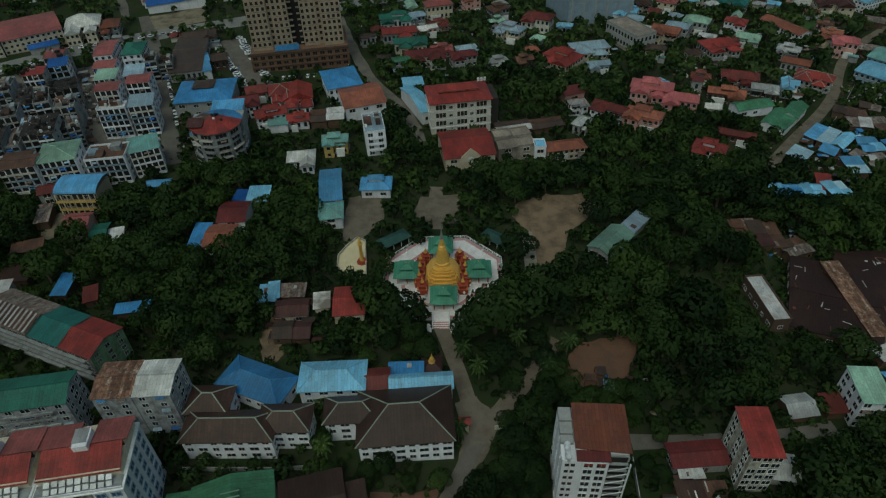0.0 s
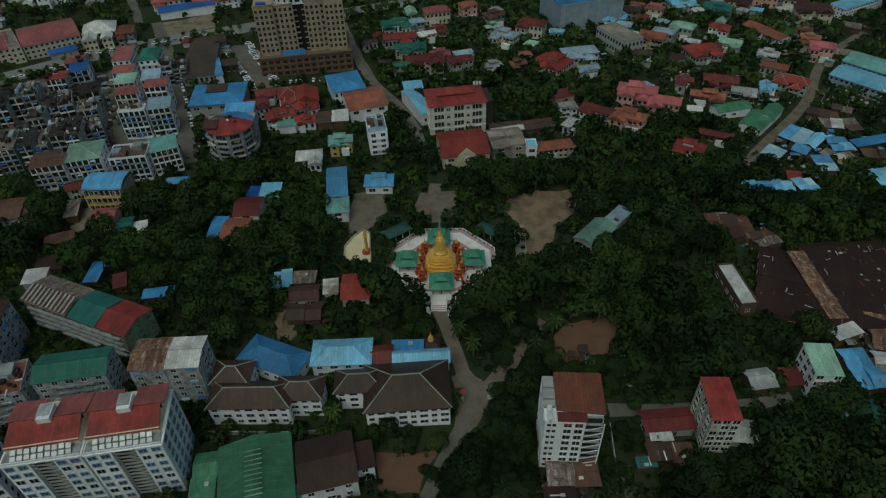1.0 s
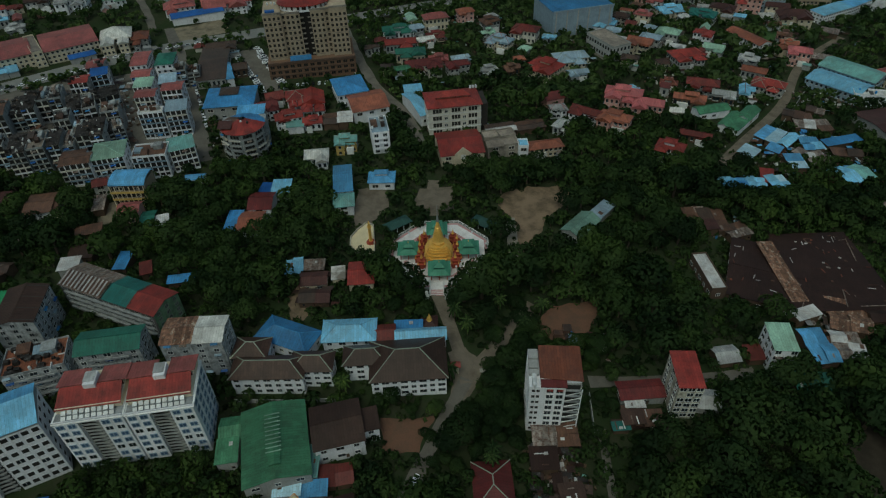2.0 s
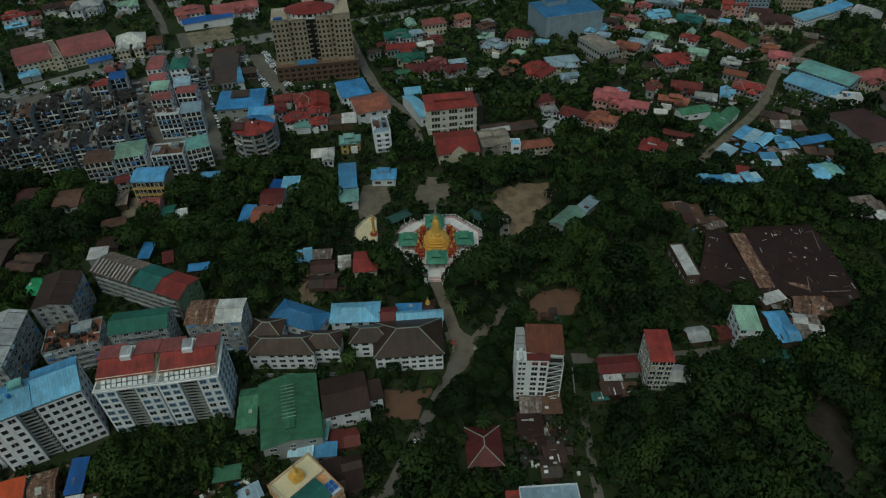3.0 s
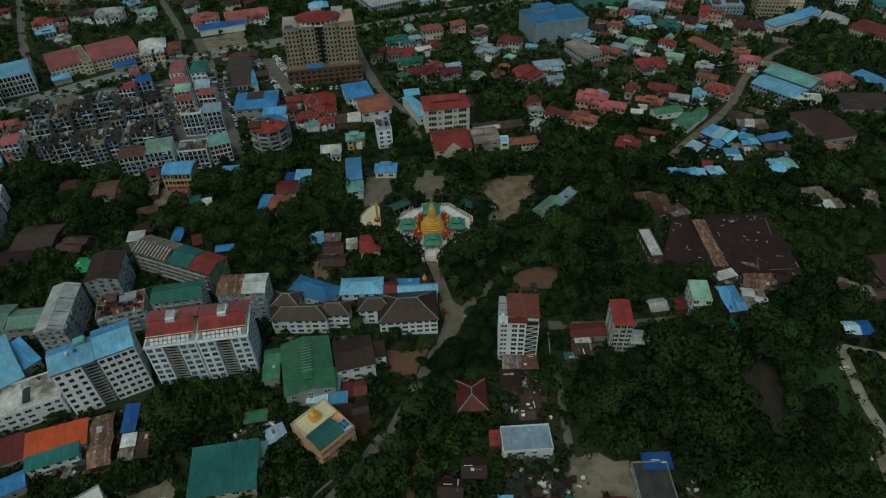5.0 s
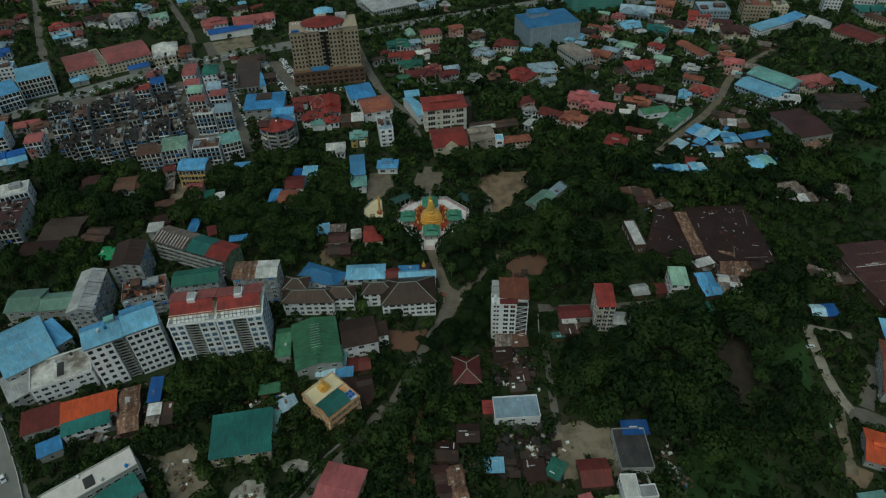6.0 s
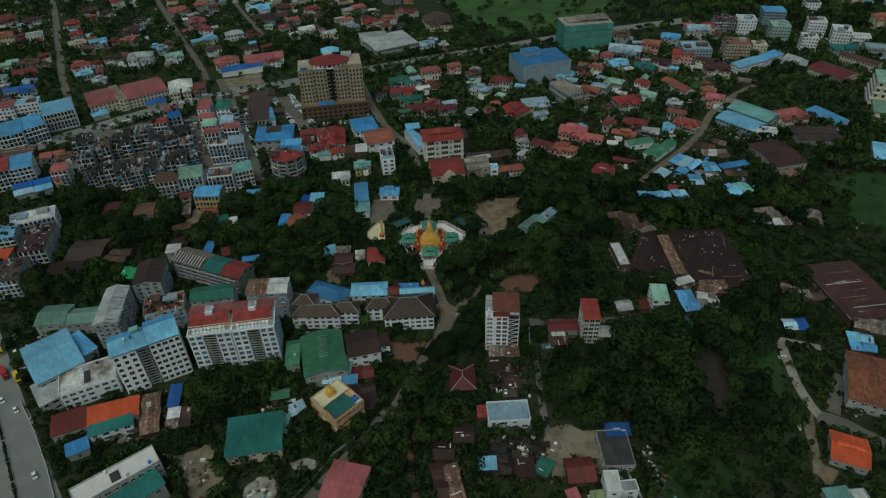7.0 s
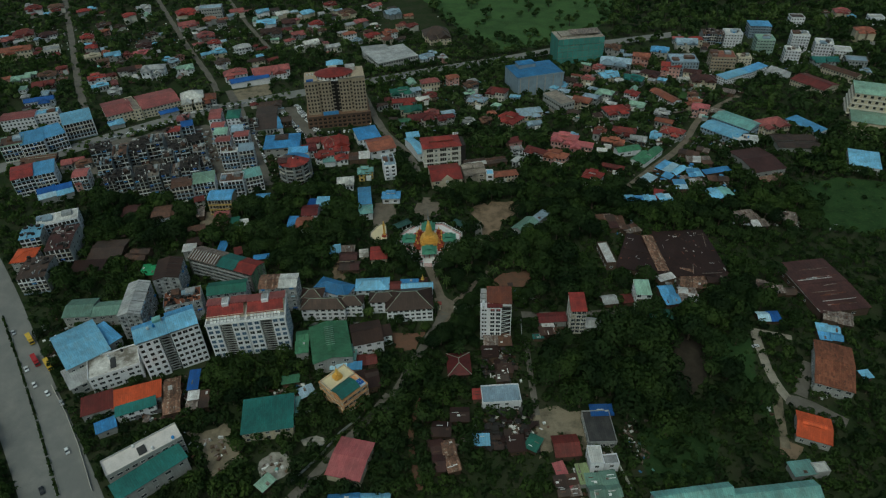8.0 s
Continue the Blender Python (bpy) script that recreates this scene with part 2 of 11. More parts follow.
def leaf_material(name, dark, mid, light):
    m = bpy.data.materials.new(name)
    m.use_nodes = True
    nt = m.node_tree
    bsdf = nt.nodes["Principled BSDF"]
    geo = nt.nodes.new("ShaderNodeNewGeometry")
    info = nt.nodes.new("ShaderNodeObjectInfo").outputs["Random"]
    col = ramp(nt, geo.outputs["Random Per Island"], [(0, dark), (0.55, mid), (1, light)])
    patch = ramp(nt, noisy(nt, geo.outputs["Position"], 0.11, 2, 0.5), [(0.32, (0.74, 0.78, 0.82)), (0.5, (0.98, 0.98, 0.98)), (0.7, (1.26, 1.22, 1.1))])
    grove = ramp(nt, noisy(nt, geo.outputs["Position"], 0.028, 2, 0.5), [(0.36, (0.66, 0.72, 0.78)), (0.5, (1, 1, 1)), (0.66, (1.34, 1.3, 1.15))])
    col = mixed(nt, "MULTIPLY", 1.0, col, grove)
    col = mixed(nt, "MULTIPLY", 1.0, col, patch)
    tone = ramp(nt, info, [(0, (0.66, 0.72, 0.76)), (0.6, (1.0, 1.0, 1.0)), (1, (1.42, 1.34, 1.22))])
    col = mixed(nt, "MULTIPLY", 1.0, col, tone)
    nt.links.new(col, bsdf.inputs["Base Color"])
    bsdf.inputs["Roughness"].default_value = 0.7
    bsdf.inputs["Specular IOR Level"].default_value = 0.12
    thin = nt.nodes.new("ShaderNodeBsdfTranslucent")
    nt.links.new(mixed(nt, "MULTIPLY", 1.0, col, (1.15, 1.3, 0.8)), thin.inputs["Color"])
    both = nt.nodes.new("ShaderNodeMixShader")
    both.inputs[0].default_value = 0.42
    nt.links.new(bsdf.outputs[0], both.inputs[1])
    nt.links.new(thin.outputs[0], both.inputs[2])
    nt.links.new(both.outputs[0], nt.nodes["Material Output"].inputs["Surface"])
    MATS[name] = m
    return m


leaf_material("leaves", (0.029, 0.053, 0.0165), (0.0355, 0.062, 0.019), (0.043, 0.071, 0.022))
leaf_material("leaves_dark", (0.0225, 0.042, 0.0145), (0.028, 0.05, 0.0165), (0.0335, 0.057, 0.019))
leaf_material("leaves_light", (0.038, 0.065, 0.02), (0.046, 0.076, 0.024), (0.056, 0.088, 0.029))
# Haze put into the leaf colour: paler leaves for distant trees only
leaf_material("leaves_hazed", (0.048, 0.076, 0.03), (0.058, 0.09, 0.036), (0.07, 0.104, 0.043))
leaf_material("palm_leaves", (0.03, 0.055, 0.018), (0.055, 0.09, 0.028), (0.1, 0.135, 0.045))


# ---- mesh helpers ----
def lie(x, y):
    """Height of the ground."""
    return (-0.0402 * max(-900, min(900, x)) + 4.5 * math.exp(-((x + 15) / 95) ** 2 - ((y - 150) / 70) ** 2) - 4 * math.exp(-((x - 165) / 60) ** 2 - ((y - 170) / 45) ** 2)
            - 2 / (1 + math.exp(max(-40, min(40, (y - 60) / 15)))))


class Solid:
    """Collects boxes, prisms and the like into one mesh."""

    def __init__(self):
        self.v, self.f, self.k = [], [], []

    def add(self, verts, faces, k=0):
        n = len(self.v)
        self.v += [tuple(p) for p in verts]
        self.f += [tuple(i + n for i in f) for f in faces]
        self.k += [k] * len(faces)
        return self

    def box(self, x0, x1, y0, y1, z0, z1, k=0):
        v = [(x0, y0, z0), (x1, y0, z0), (x1, y1, z0), (x0, y1, z0), (x0, y0, z1), (x1, y0, z1), (x1, y1, z1), (x0, y1, z1)]
        return self.add(v, [(3, 2, 1, 0), (4, 5, 6, 7), (0, 1, 5, 4), (1, 2, 6, 5), (2, 3, 7, 6), (3, 0, 4, 7)], k)

    def slab(self, quad, thick, k=0):
        """A sloped sheet: four upper corners, and a thickness downwards."""
        v = list(quad) + [(x, y, z - thick) for x, y, z in quad]
        n = len(quad)
        f = [tuple(range(n)), tuple(reversed(range(n, 2 * n)))]
        f += [(i, i + n, (i + 1) % n + n, (i + 1) % n) for i in range(n)]
        return self.add(v, f, k)

    def turned(self, profile, n=16, at=(0, 0), k=0, turn=0.0):
        """A body of revolution from (radius, z) pairs, bottom to top."""
        v, f = [], []
        for r, z in profile:
            v += [(at[0] + r * math.cos(turn + 2 * math.pi * i / n), at[1] + r * math.sin(turn + 2 * math.pi * i / n), z) for i in range(n)]
        for j in range(len(profile) - 1):
            f += [(j * n + i, j * n + (i + 1) % n, (j + 1) * n + (i + 1) % n, (j + 1) * n + i) for i in range(n)]
        f += [tuple(reversed(range(n))), tuple(range((len(profile) - 1) * n, len(profile) * n))]
        return self.add(v, f, k)

    def tube(self, a, b, ra, rb, n=6, k=0):
        a, b = Vector(a), Vector(b)
        w = (b - a).normalized()
        u = w.orthogonal().normalized()
        s = w.cross(u)
        v = [tuple(c + r * (math.cos(2 * math.pi * i / n) * u + math.sin(2 * math.pi * i / n) * s)) for c, r in ((a, ra), (b, rb)) for i in range(n)]
        f = [(i, (i + 1) % n, n + (i + 1) % n, n + i) for i in range(n)] + [tuple(reversed(range(n))), tuple(range(n, 2 * n))]
        return self.add(v, f, k)

    def mesh(self, name, *mats):
        me = bpy.data.meshes.new(name)
        me.from_pydata(self.v, [], self.f)
        for m in mats:
            me.materials.append(MATS[m])
        if any(self.k):
            me.polygons.foreach_set("material_index", self.k)
        return me


def part(name, mesh, parent, label="", m=None):
    """A mesh object under a thing or part, at the pose m relative to it."""
    ob = new(name, mesh)
    ob.parent = parent
    if m is not None:
        ob.matrix_basis = m
    return tagged(ob, label)


FOOT = []


def thing(name, x, y, rot, label, category, group="", kind="", size=None):
    root = new(name)
    root.matrix_basis = pose(x, y, lie(x, y), 0, 0, rot)
    root.empty_display_size = 0.5
    if size:
        FOOT.append((x, y, radians(rot), size[0] / 2, size[1] / 2))
    return tagged(root, label, category, group, kind)


def window_mesh(name, w, h, glass="glass", frame_mat="trim_white", proud=0.1, rim=0.09, cols=2):
    """One window: a proud frame with its panes set back, all in one skin."""
    step = (w + rim) / cols
    xs = [-w / 2 - rim]
    for i in range(cols):
        xs += [-w / 2 + i * step, -w / 2 + i * step + step - rim]
    xs.append(w / 2 + rim)
    zs = [-rim, 0, h, h + rim]
    s = Solid()
    v, at = [], {}

    def put(p):
        if p not in at:
            at[p] = len(v)
            v.append(p)
        return at[p]

    def quad(*c):
        f.append(tuple(put(p) for p in c))
    f, k = [], []
    for i in range(len(xs) - 1):
        for j in range(3):
            x0, x1, z0, z1 = xs[i], xs[i + 1], zs[j], zs[j + 1]
            if i % 2 == 1 and j == 1:
                y = -proud * 0.25
                o = [(x0, -proud, z0), (x1, -proud, z0), (x1, -proud, z1), (x0, -proud, z1)]
                n = [(x0, y, z0), (x1, y, z0), (x1, y, z1), (x0, y, z1)]
                for m in range(4):
                    quad(o[m], o[(m + 1) % 4], n[(m + 1) % 4], n[m])
                    k.append(0)
                quad(*n)
                k.append(1)
            else:
                quad((x0, -proud, z0), (x1, -proud, z0), (x1, -proud, z1), (x0, -proud, z1))
                k.append(0)
    X0, X1, Z0, Z1 = xs[0], xs[-1], zs[0], zs[-1]
    for a, b in (((X0, Z1), (X0, Z0)), ((X1, Z0), (X1, Z1)), ((X0, Z0), (X1, Z0)), ((X1, Z1), (X0, Z1))):
        quad((a[0], -proud, a[1]), (a[0], 0.02, a[1]), (b[0], 0.02, b[1]), (b[0], -proud, b[1]))
        k.append(0)
    s.v, s.f, s.k = v, f, k
    return s.mesh(name, frame_mat, glass)


# Some panes are painted near-black, standing in for shade behind open windows
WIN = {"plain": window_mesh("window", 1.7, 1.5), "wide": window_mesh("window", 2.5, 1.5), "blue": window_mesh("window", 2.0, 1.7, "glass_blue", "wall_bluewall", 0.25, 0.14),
       "old": window_mesh("window", 1.5, 1.5, "glass", "wall_grey", 0.16), "oldwide": window_mesh("window", 2.6, 1.6, "painted_shade", "wall_grey", 0.2, 0.12, 3),
       "small": window_mesh("window", 0.9, 1.0, "glass", "wall_wood", 0.08, 0.08, 1), "veranda_shade": window_mesh("window", 3.0, 1.8, "painted_shade", "wall_offwhite", 0.25, 0.14, 2), "square": window_mesh("window", 2.2, 1.9, "glass", "trim_white", 0.12, 0.1), "slot2": window_mesh("window", 5.2, 2.7, "painted_shade", "wall_offwhite", 0.3, 0.2, 3)}


def facade(root, side, w, d, z, x, mesh, name="window"):
    """Put a window on one side of a block: 0 front, 1 right, 2 back, 3 left; x along that side."""
    ang = (0, 90, 180, 270)[side]
    off = (d if side % 2 == 0 else w) / 2
    return part(name, mesh, root, m=pose(0, 0, 0, 0, 0, ang) @ pose(x, -off, z))


def glaze(root, w, d, h, storeys, kinds, bays=None, sides=(0, 1, 2, 3), pitch=3.2, rng=random, gaps=0.06):
    fh = h / storeys
    if root.matrix_basis.translation.y > 330:
        s = Solid()
        pane_boxes(s, 0, 0, w, d, h, storeys, 3.0)
        tagged(part("glazing", s.mesh("glazing", "glass", "trim_white"), root), kind="stuff")
        return
    for side in sides:
        span = w if side % 2 == 0 else d
        n = bays if bays and side % 2 == 0 else max(1, int(span / pitch))
        for s in range(storeys):
            for i in range(n):
                if rng.random() < gaps:
                    continue
                facade(root, side, w, d, s * fh + fh * 0.32, span * ((i + 0.5) / n - 0.5), WIN[kinds[(i + side) % len(kinds)]])


def walls(root, w, d, h, mat, gable=0.0, name="wall", wedge=0.0):
    s = Solid()
    s.box(-w / 2, w / 2, -d / 2, d / 2, -2.5, h)
    if wedge:
        s.add([(-w / 2, -d / 2, h), (w / 2, -d / 2, h), (w / 2, d / 2, h), (-w / 2, d / 2, h), (w / 2, d / 2, h + wedge), (-w / 2, d / 2, h + wedge)],
              [(0, 3, 5), (1, 4, 2), (2, 4, 5, 3), (0, 5, 4, 1)])
    if gable:
        s.add([(-w / 2, -d / 2, h), (-w / 2, d / 2, h), (-w / 2, 0, h + gable), (w / 2, -d / 2, h), (w / 2, d / 2, h), (w / 2, 0, h + gable)],
              [(0, 2, 1), (3, 4, 5), (0, 3, 5, 2), (1, 2, 5, 4)])
    return part(name, s.mesh(name, "wall_" + mat), root)


def gable_roof(w, d, h, rise, ov, mat):
    s = Solid()
    X, Y = w / 2 + ov, d / 2 + ov
    e, r = h - rise * ov / (d / 2) + 0.2, h + rise + 0.2
    v = [(x, y, z - t) for t in (0, 0.16) for x in (-X, X) for y, z in ((-Y, e), (0, r), (Y, e))]
    f = [(0, 3, 4, 1), (1, 4, 5, 2), (6, 7, 10, 9), (7, 8, 11, 10), (0, 6, 9, 3), (2, 5, 11, 8), (0, 1, 7, 6), (1, 2, 8, 7), (3, 9, 10, 4), (4, 10, 11, 5)]
    return s.add(v, f).mesh("roof", mat)


def ridge_cap(w, d, h, rise, ov, mat):
    s = Solid()
    s.box(-w / 2 - ov, w / 2 + ov, -0.22, 0.22, h + rise + 0.14, h + rise + 0.3)
    return s.mesh("ridge_cap", mat)


def hip_corners(w, d, h, rise, ov):
    X, Y = w / 2 + ov, d / 2 + ov
    r = max(0.3, X - Y) if X > Y else 0.3
    q = max(0.0, Y - X) if Y > X else 0.0
    eave = [(-X, -Y, h), (X, -Y, h), (X, Y, h), (-X, Y, h)]
    top = [(-r, -q, h + rise), (r, -q, h + rise), (r, q, h + rise), (-r, q, h + rise)]
    return eave, top


def hip_roof(w, d, h, rise, ov, mat, cross=False):
    s = Solid()
    if cross:
        q, g = w * rnd.choice((-0.24, 0.24, 0.2)), w * rnd.uniform(0.16, 0.24)
        y0, zt = -d / 2 - ov - d * 0.16, h + rise * 0.75
        s.slab([(q - g, y0, h), (q, y0, zt), (q, 0, zt), (q - g, 0, h)], 0.15)
        s.slab([(q, y0, zt), (q + g, y0, h), (q + g, 0, h), (q, 0, zt)], 0.15)
    e, t = hip_corners(w, d, h + 0.1, rise, ov)
    low = [(x, y, z - 0.25) for x, y, z in e]
    s.add(e + t + low, [(0, 1, 5, 4), (1, 2, 6, 5), (2, 3, 7, 6), (3, 0, 4, 7), (4, 5, 6, 7), (0, 8, 9, 1), (1, 9, 10, 2), (2, 10, 11, 3), (3, 11, 8, 0), (11, 10, 9, 8)])
    return s.mesh("roof", mat)


def hip_ridges(w, d, h, rise, ov, mat):
    s = Solid()
    e, t = hip_corners(w, d, h + 0.12, rise, ov)
    for i in range(4):
        s.tube(e[i], t[i], 0.2, 0.2, 5)
    s.tube(t[0], t[2], 0.22, 0.22, 5)
    return s.mesh("ridge_cap", mat)


def parapet(root, w, d, h, mat, tall=0.9, thick=0.2):
    X, Y, x, y = w / 2 + 0.05, d / 2 + 0.05, w / 2 + 0.05 - thick, d / 2 + 0.05 - thick
    v = [(e * p, f * q, z) for p, q, z in ((X, Y, h), (X, Y, h + tall), (x, y, h + tall), (x, y, h)) for e, f in ((-1, -1), (1, -1), (1, 1), (-1, 1))]
    s = Solid().add(v, [(4 * j + i, 4 * j + (i + 1) % 4, (4 * j + 4) % 16 + (i + 1) % 4, (4 * j + 4) % 16 + i) for j in range(4) for i in range(4)])
    return part("parapet", s.mesh("parapet", "wall_" + mat), root)


def ledge(w, depth, h):
    """A balcony in one piece: floor and upstand."""
    q = [(0, 0.0), (0, -0.14), (-depth, -0.14), (-depth, h), (-depth + 0.1, h), (-depth + 0.1, 0.0)]
    v = [(e * w / 2, y, z) for e in (-1, 1) for y, z in q]
    n = len(q)
    f = [(i, (i + 1) % n, n + (i + 1) % n, n + i) for i in range(n)] + [tuple(reversed(range(n))), tuple(range(n, 2 * n))]
    return Solid().add(v, [tuple(reversed(k)) for k in f])


def roof_form(s, caps, cx, cy, w, d, z, rise, ov, kind):
    """A hipped or gabled roof over a rectangle, its ridge along the longer side; its ridge tiles go into caps."""
    X, Y = w / 2 + ov, d / 2 + ov
    turn = d > w
    if turn:
        X, Y = Y, X
    r = max(0.3, X - Y) if kind == "hip" else X
    pts = [(-X, -Y, z), (X, -Y, z), (X, Y, z), (-X, Y, z), (-r, 0, z + rise), (r, 0, z + rise)]
    low = [(x, y, q - 0.28) for x, y, q in pts[:4]]
    v = [(cx - y, cy + x, q) if turn else (cx + x, cy + y, q) for x, y, q in pts + low]
    s.add(v, [(0, 1, 5, 4), (2, 3, 4, 5), (1, 2, 5), (3, 0, 4), (6, 7, 1, 0), (7, 8, 2, 1), (8, 9, 3, 2), (9, 6, 0, 3), (9, 8, 7, 6)])
    caps.tube(v[4], v[5], 0.2, 0.2, 4)
    for a, b in ((0, 4), (3, 4), (1, 5), (2, 5)) if kind == "hip" else ():
        caps.tube(v[a], v[b], 0.17, 0.17, 4)
    return s


def pane_boxes(s, cx, cy, w, d, h, storeys, step=2.7):
    """Add window panes with sills to all four sides of a body."""
    fh = h / storeys
    for side in range(4):
        span, off = (w, d / 2) if side % 2 == 0 else (d, w / 2)
        n = max(1, int(span / step))
        for fl in range(storeys):
            for i in range(n):
                x, z = span * ((i + 0.5) / n - 0.5), fl * fh + fh * 0.3
                for x0, x1, y0, z0, z1, k in ((x - 0.75, x + 0.75, -0.07, z, z + fh * 0.45, 0), (x - 0.9, x + 0.9, -0.22, z - 0.16, z, 1)):
                    q = [(x0, -off + y0, z0), (x1, -off + y0, z0), (x1, -off + y0, z1), (x0, -off + y0, z1), (x0, -off, z0), (x1, -off, z0), (x1, -off, z1), (x0, -off, z1)]
                    c, e = ((1, 0), (0, 1), (-1, 0), (0, -1))[side]
                    s.add([(cx + a * c - b * e, cy + a * e + b * c, g) for a, b, g in q], [(0, 1, 2, 3), (4, 0, 3, 7), (1, 5, 6, 2), (3, 2, 6, 7), (4, 5, 1, 0)], k)


def villa(root, x, y, w, d, h, storeys, kind, mat, wc, rise):
    """A town house of a main body and lower wings under roofs of their own, with a porch and a back shed."""
    r = random.Random(int(x * 31 + y * 17))
    e = r.choice((-1, 1))
    big = w > 19 or d > 19
    bodies = [(0, d * 0.14, w, d * 0.62, h, kind)]
    if r.random() < 0.85:
        ww = w * r.uniform(0.36, 0.46)
        bodies.append((e * (w - ww) / 2 * 0.92, -d * 0.16, ww, d * 0.68, h * r.uniform(0.9, 1.0), r.choice(("hip", "gable", "gable"))))
    if big or r.random() < 0.4:
        ww = w * r.uniform(0.28, 0.38)
        bodies.append((-e * (w - ww) / 2 * r.uniform(0.5, 0.9), -d * 0.12 if big else d * 0.18, ww, d * 0.7, h * r.uniform(0.75, 0.9), r.choice(("hip", "gable"))))
    if r.random() < 0.35:
        bodies.append((e * w * 0.05, d * 0.12, w * 0.4, d * 0.36, h + rise * 0.5 + 1.4, "hip"))
    ws, caps, ps = Solid(), Solid(), Solid()
    for i, (cx, cy, bw, bd, bh, bk) in enumerate(bodies):
        g = max(1.1, min(bw, bd) * r.uniform(0.24, 0.33))
        z0 = -2.5 if i < 3 else h
        if bk == "gable":
            a, b = (bw / 2, bd / 2) if bw >= bd else (bd / 2, bw / 2)
            v = [(p, q, z) for z in (z0, bh) for p, q in ((-a, -b), (-a, b), (a, b), (a, -b))] + [(-a, 0, bh + g), (a, 0, bh + g)]
            ws.add([(cx - q, cy + p, z) if bd > bw else (cx + p, cy + q, z) for p, q, z in v], [(0, 1, 2, 3), (0, 4, 8, 5, 1), (2, 6, 9, 7, 3), (0, 3, 7, 4), (1, 5, 6, 2), (4, 7, 9, 8), (5, 8, 9, 6)])
        else:
            ws.box(cx - bw / 2, cx + bw / 2, cy - bd / 2, cy + bd / 2, z0, bh)
        part("roof", roof_form(Solid(), caps, cx, cy, bw, bd, bh + 0.1, g, r.uniform(0.6, 1.0), bk).mesh("roof", mat), root)
        if y < 620 and i < 3:
            pane_boxes(ps, cx, cy, bw, bd, bh, storeys, 2.7 if y < 450 else 3.6)
    part("wall", ws.mesh("wall", "wall_" + wc), root)
    if y < 430:
        tagged(part("ridge_tiles", caps.mesh("ridge_tiles", r.choice((mat, "trim_ridge", "roof_pinkred", mat))), root), kind="stuff")
    if ps.v:
        tagged(part("glazing", ps.mesh("glazing", "glass", "trim_white"), root), kind="stuff")
    if y < 520 and r.random() < 0.6:
        pw, pz = w * r.uniform(0.3, 0.45), min(h * 0.55, 3.2)
        side = [(-2.6, -1), (-2.35, -1), (-2.35, pz), (0.2, pz), (0.2, pz + 0.25), (-2.45, pz + 0.25), (-2.45, pz + 1.1), (-2.6, pz + 1.1)]
        s = Solid().add([(q, u, z) for q in (-pw / 2, pw / 2) for u, z in side], [(0, 7, 6, 5, 4, 3, 2, 1), tuple(range(8, 16))] + [(i, (i + 1) % 8, (i + 1) % 8 + 8, i + 8) for i in range(8)])
        part("porch", s.mesh("porch", "trim_white"), root, m=pose(-e * w * 0.2, -d * 0.17, 0))
    if r.random() < 0.6:
        aw, ad, ah = w * r.uniform(0.2, 0.4), r.uniform(3, 5), r.uniform(2.6, 3.4)
        s = Solid().box(-aw / 2, aw / 2, -ad / 2, ad / 2, -1.5, ah, 0)
        s.slab([(-aw / 2 - 0.4, -ad / 2 - 0.4, ah + 0.15), (aw / 2 + 0.4, -ad / 2 - 0.4, ah + 0.15), (aw / 2 + 0.4, ad / 2 + 0.4, ah + 0.8), (-aw / 2 - 0.4, ad / 2 + 0.4, ah + 0.8)], 0.1, 1)
        part("annex", s.mesh("annex", "wall_" + r.choice((wc, "stained", "grey")), r.choice(("roof_rust", "roof_rusttin", "roof_grey", "roof_bluegrey", "roof_maroonbrown", "roof_paleteal"))), root, m=pose(r.choice((-1, 1)) * w * 0.42, r.choice((-0.5, 0.45)) * d, 0, 0, 0, r.choice((0, 90, 180))))
    return root


COLOURS = {"red": "red", "pinkred": "faded red", "maroonred": "deep red", "pink": "pink", "orange": "orange", "terracotta": "terracotta", "maroon": "maroon",
           "maroonbrown": "dark maroon", "brown": "dark brown", "blackbrown": "blackish brown", "dkbrown": "blackened brown", "soot": "sooty black", "pinkwhite": "pinkish white", "rust": "rusty brown", "rustred": "rust-red", "blue": "blue", "deepblue": "deep blue",
           "midblue": "sky-blue", "lightblue": "light blue", "paleblue": "pale blue", "bluegrey": "pale blue-grey", "teal": "dark teal", "green": "weathered green",
           "dkgreen": "dark green", "paleteal": "pale teal", "palegreen": "pale green", "grey": "grey", "whitegrey": "whitish grey", "concrete": "bare concrete",
           "cream": "cream", "white": "white", "rusttin": "patchy rusted tin", "whitetin": "bright tin", "rustslat": "slatted rusty", "rustslab": "streaked rust-red", "sage": "dull sage-green", "charcoal": "charcoal-grey", "lime": "faded lime-green", "brightgreen": "bright green", "wornpale": "pale worn"}
WALLS = {"mould": "mouldy cream plaster", "dirtywhite": "grime-streaked white plaster", "offwhite": "off-white plaster", "white": "white plaster", "cream": "cream plaster", "grey": "grey plaster", "yellow": "yellow plaster", "pinkwall": "pink plaster", "palegreenwall": "pale green plaster",
         "stained": "mould-stained grey", "concrete": "bare concrete", "wood": "dark plank", "brick": "brick", "tan": "tan", "orangewall": "orange plaster", "bluewall": "blue-grey"}
SHAPE = {"hip": "hipped", "hipw": "hipped white-ridged", "gable": "gabled", "mono": "sloping", "flat": "flat", "flatroof": "flat", "vent": "vented gabled", "arch": "arched"}
CATEGORY = {"apartment_block": "apartment building", "shed": "shed", "house": "house"}
rnd = random.Random(7)


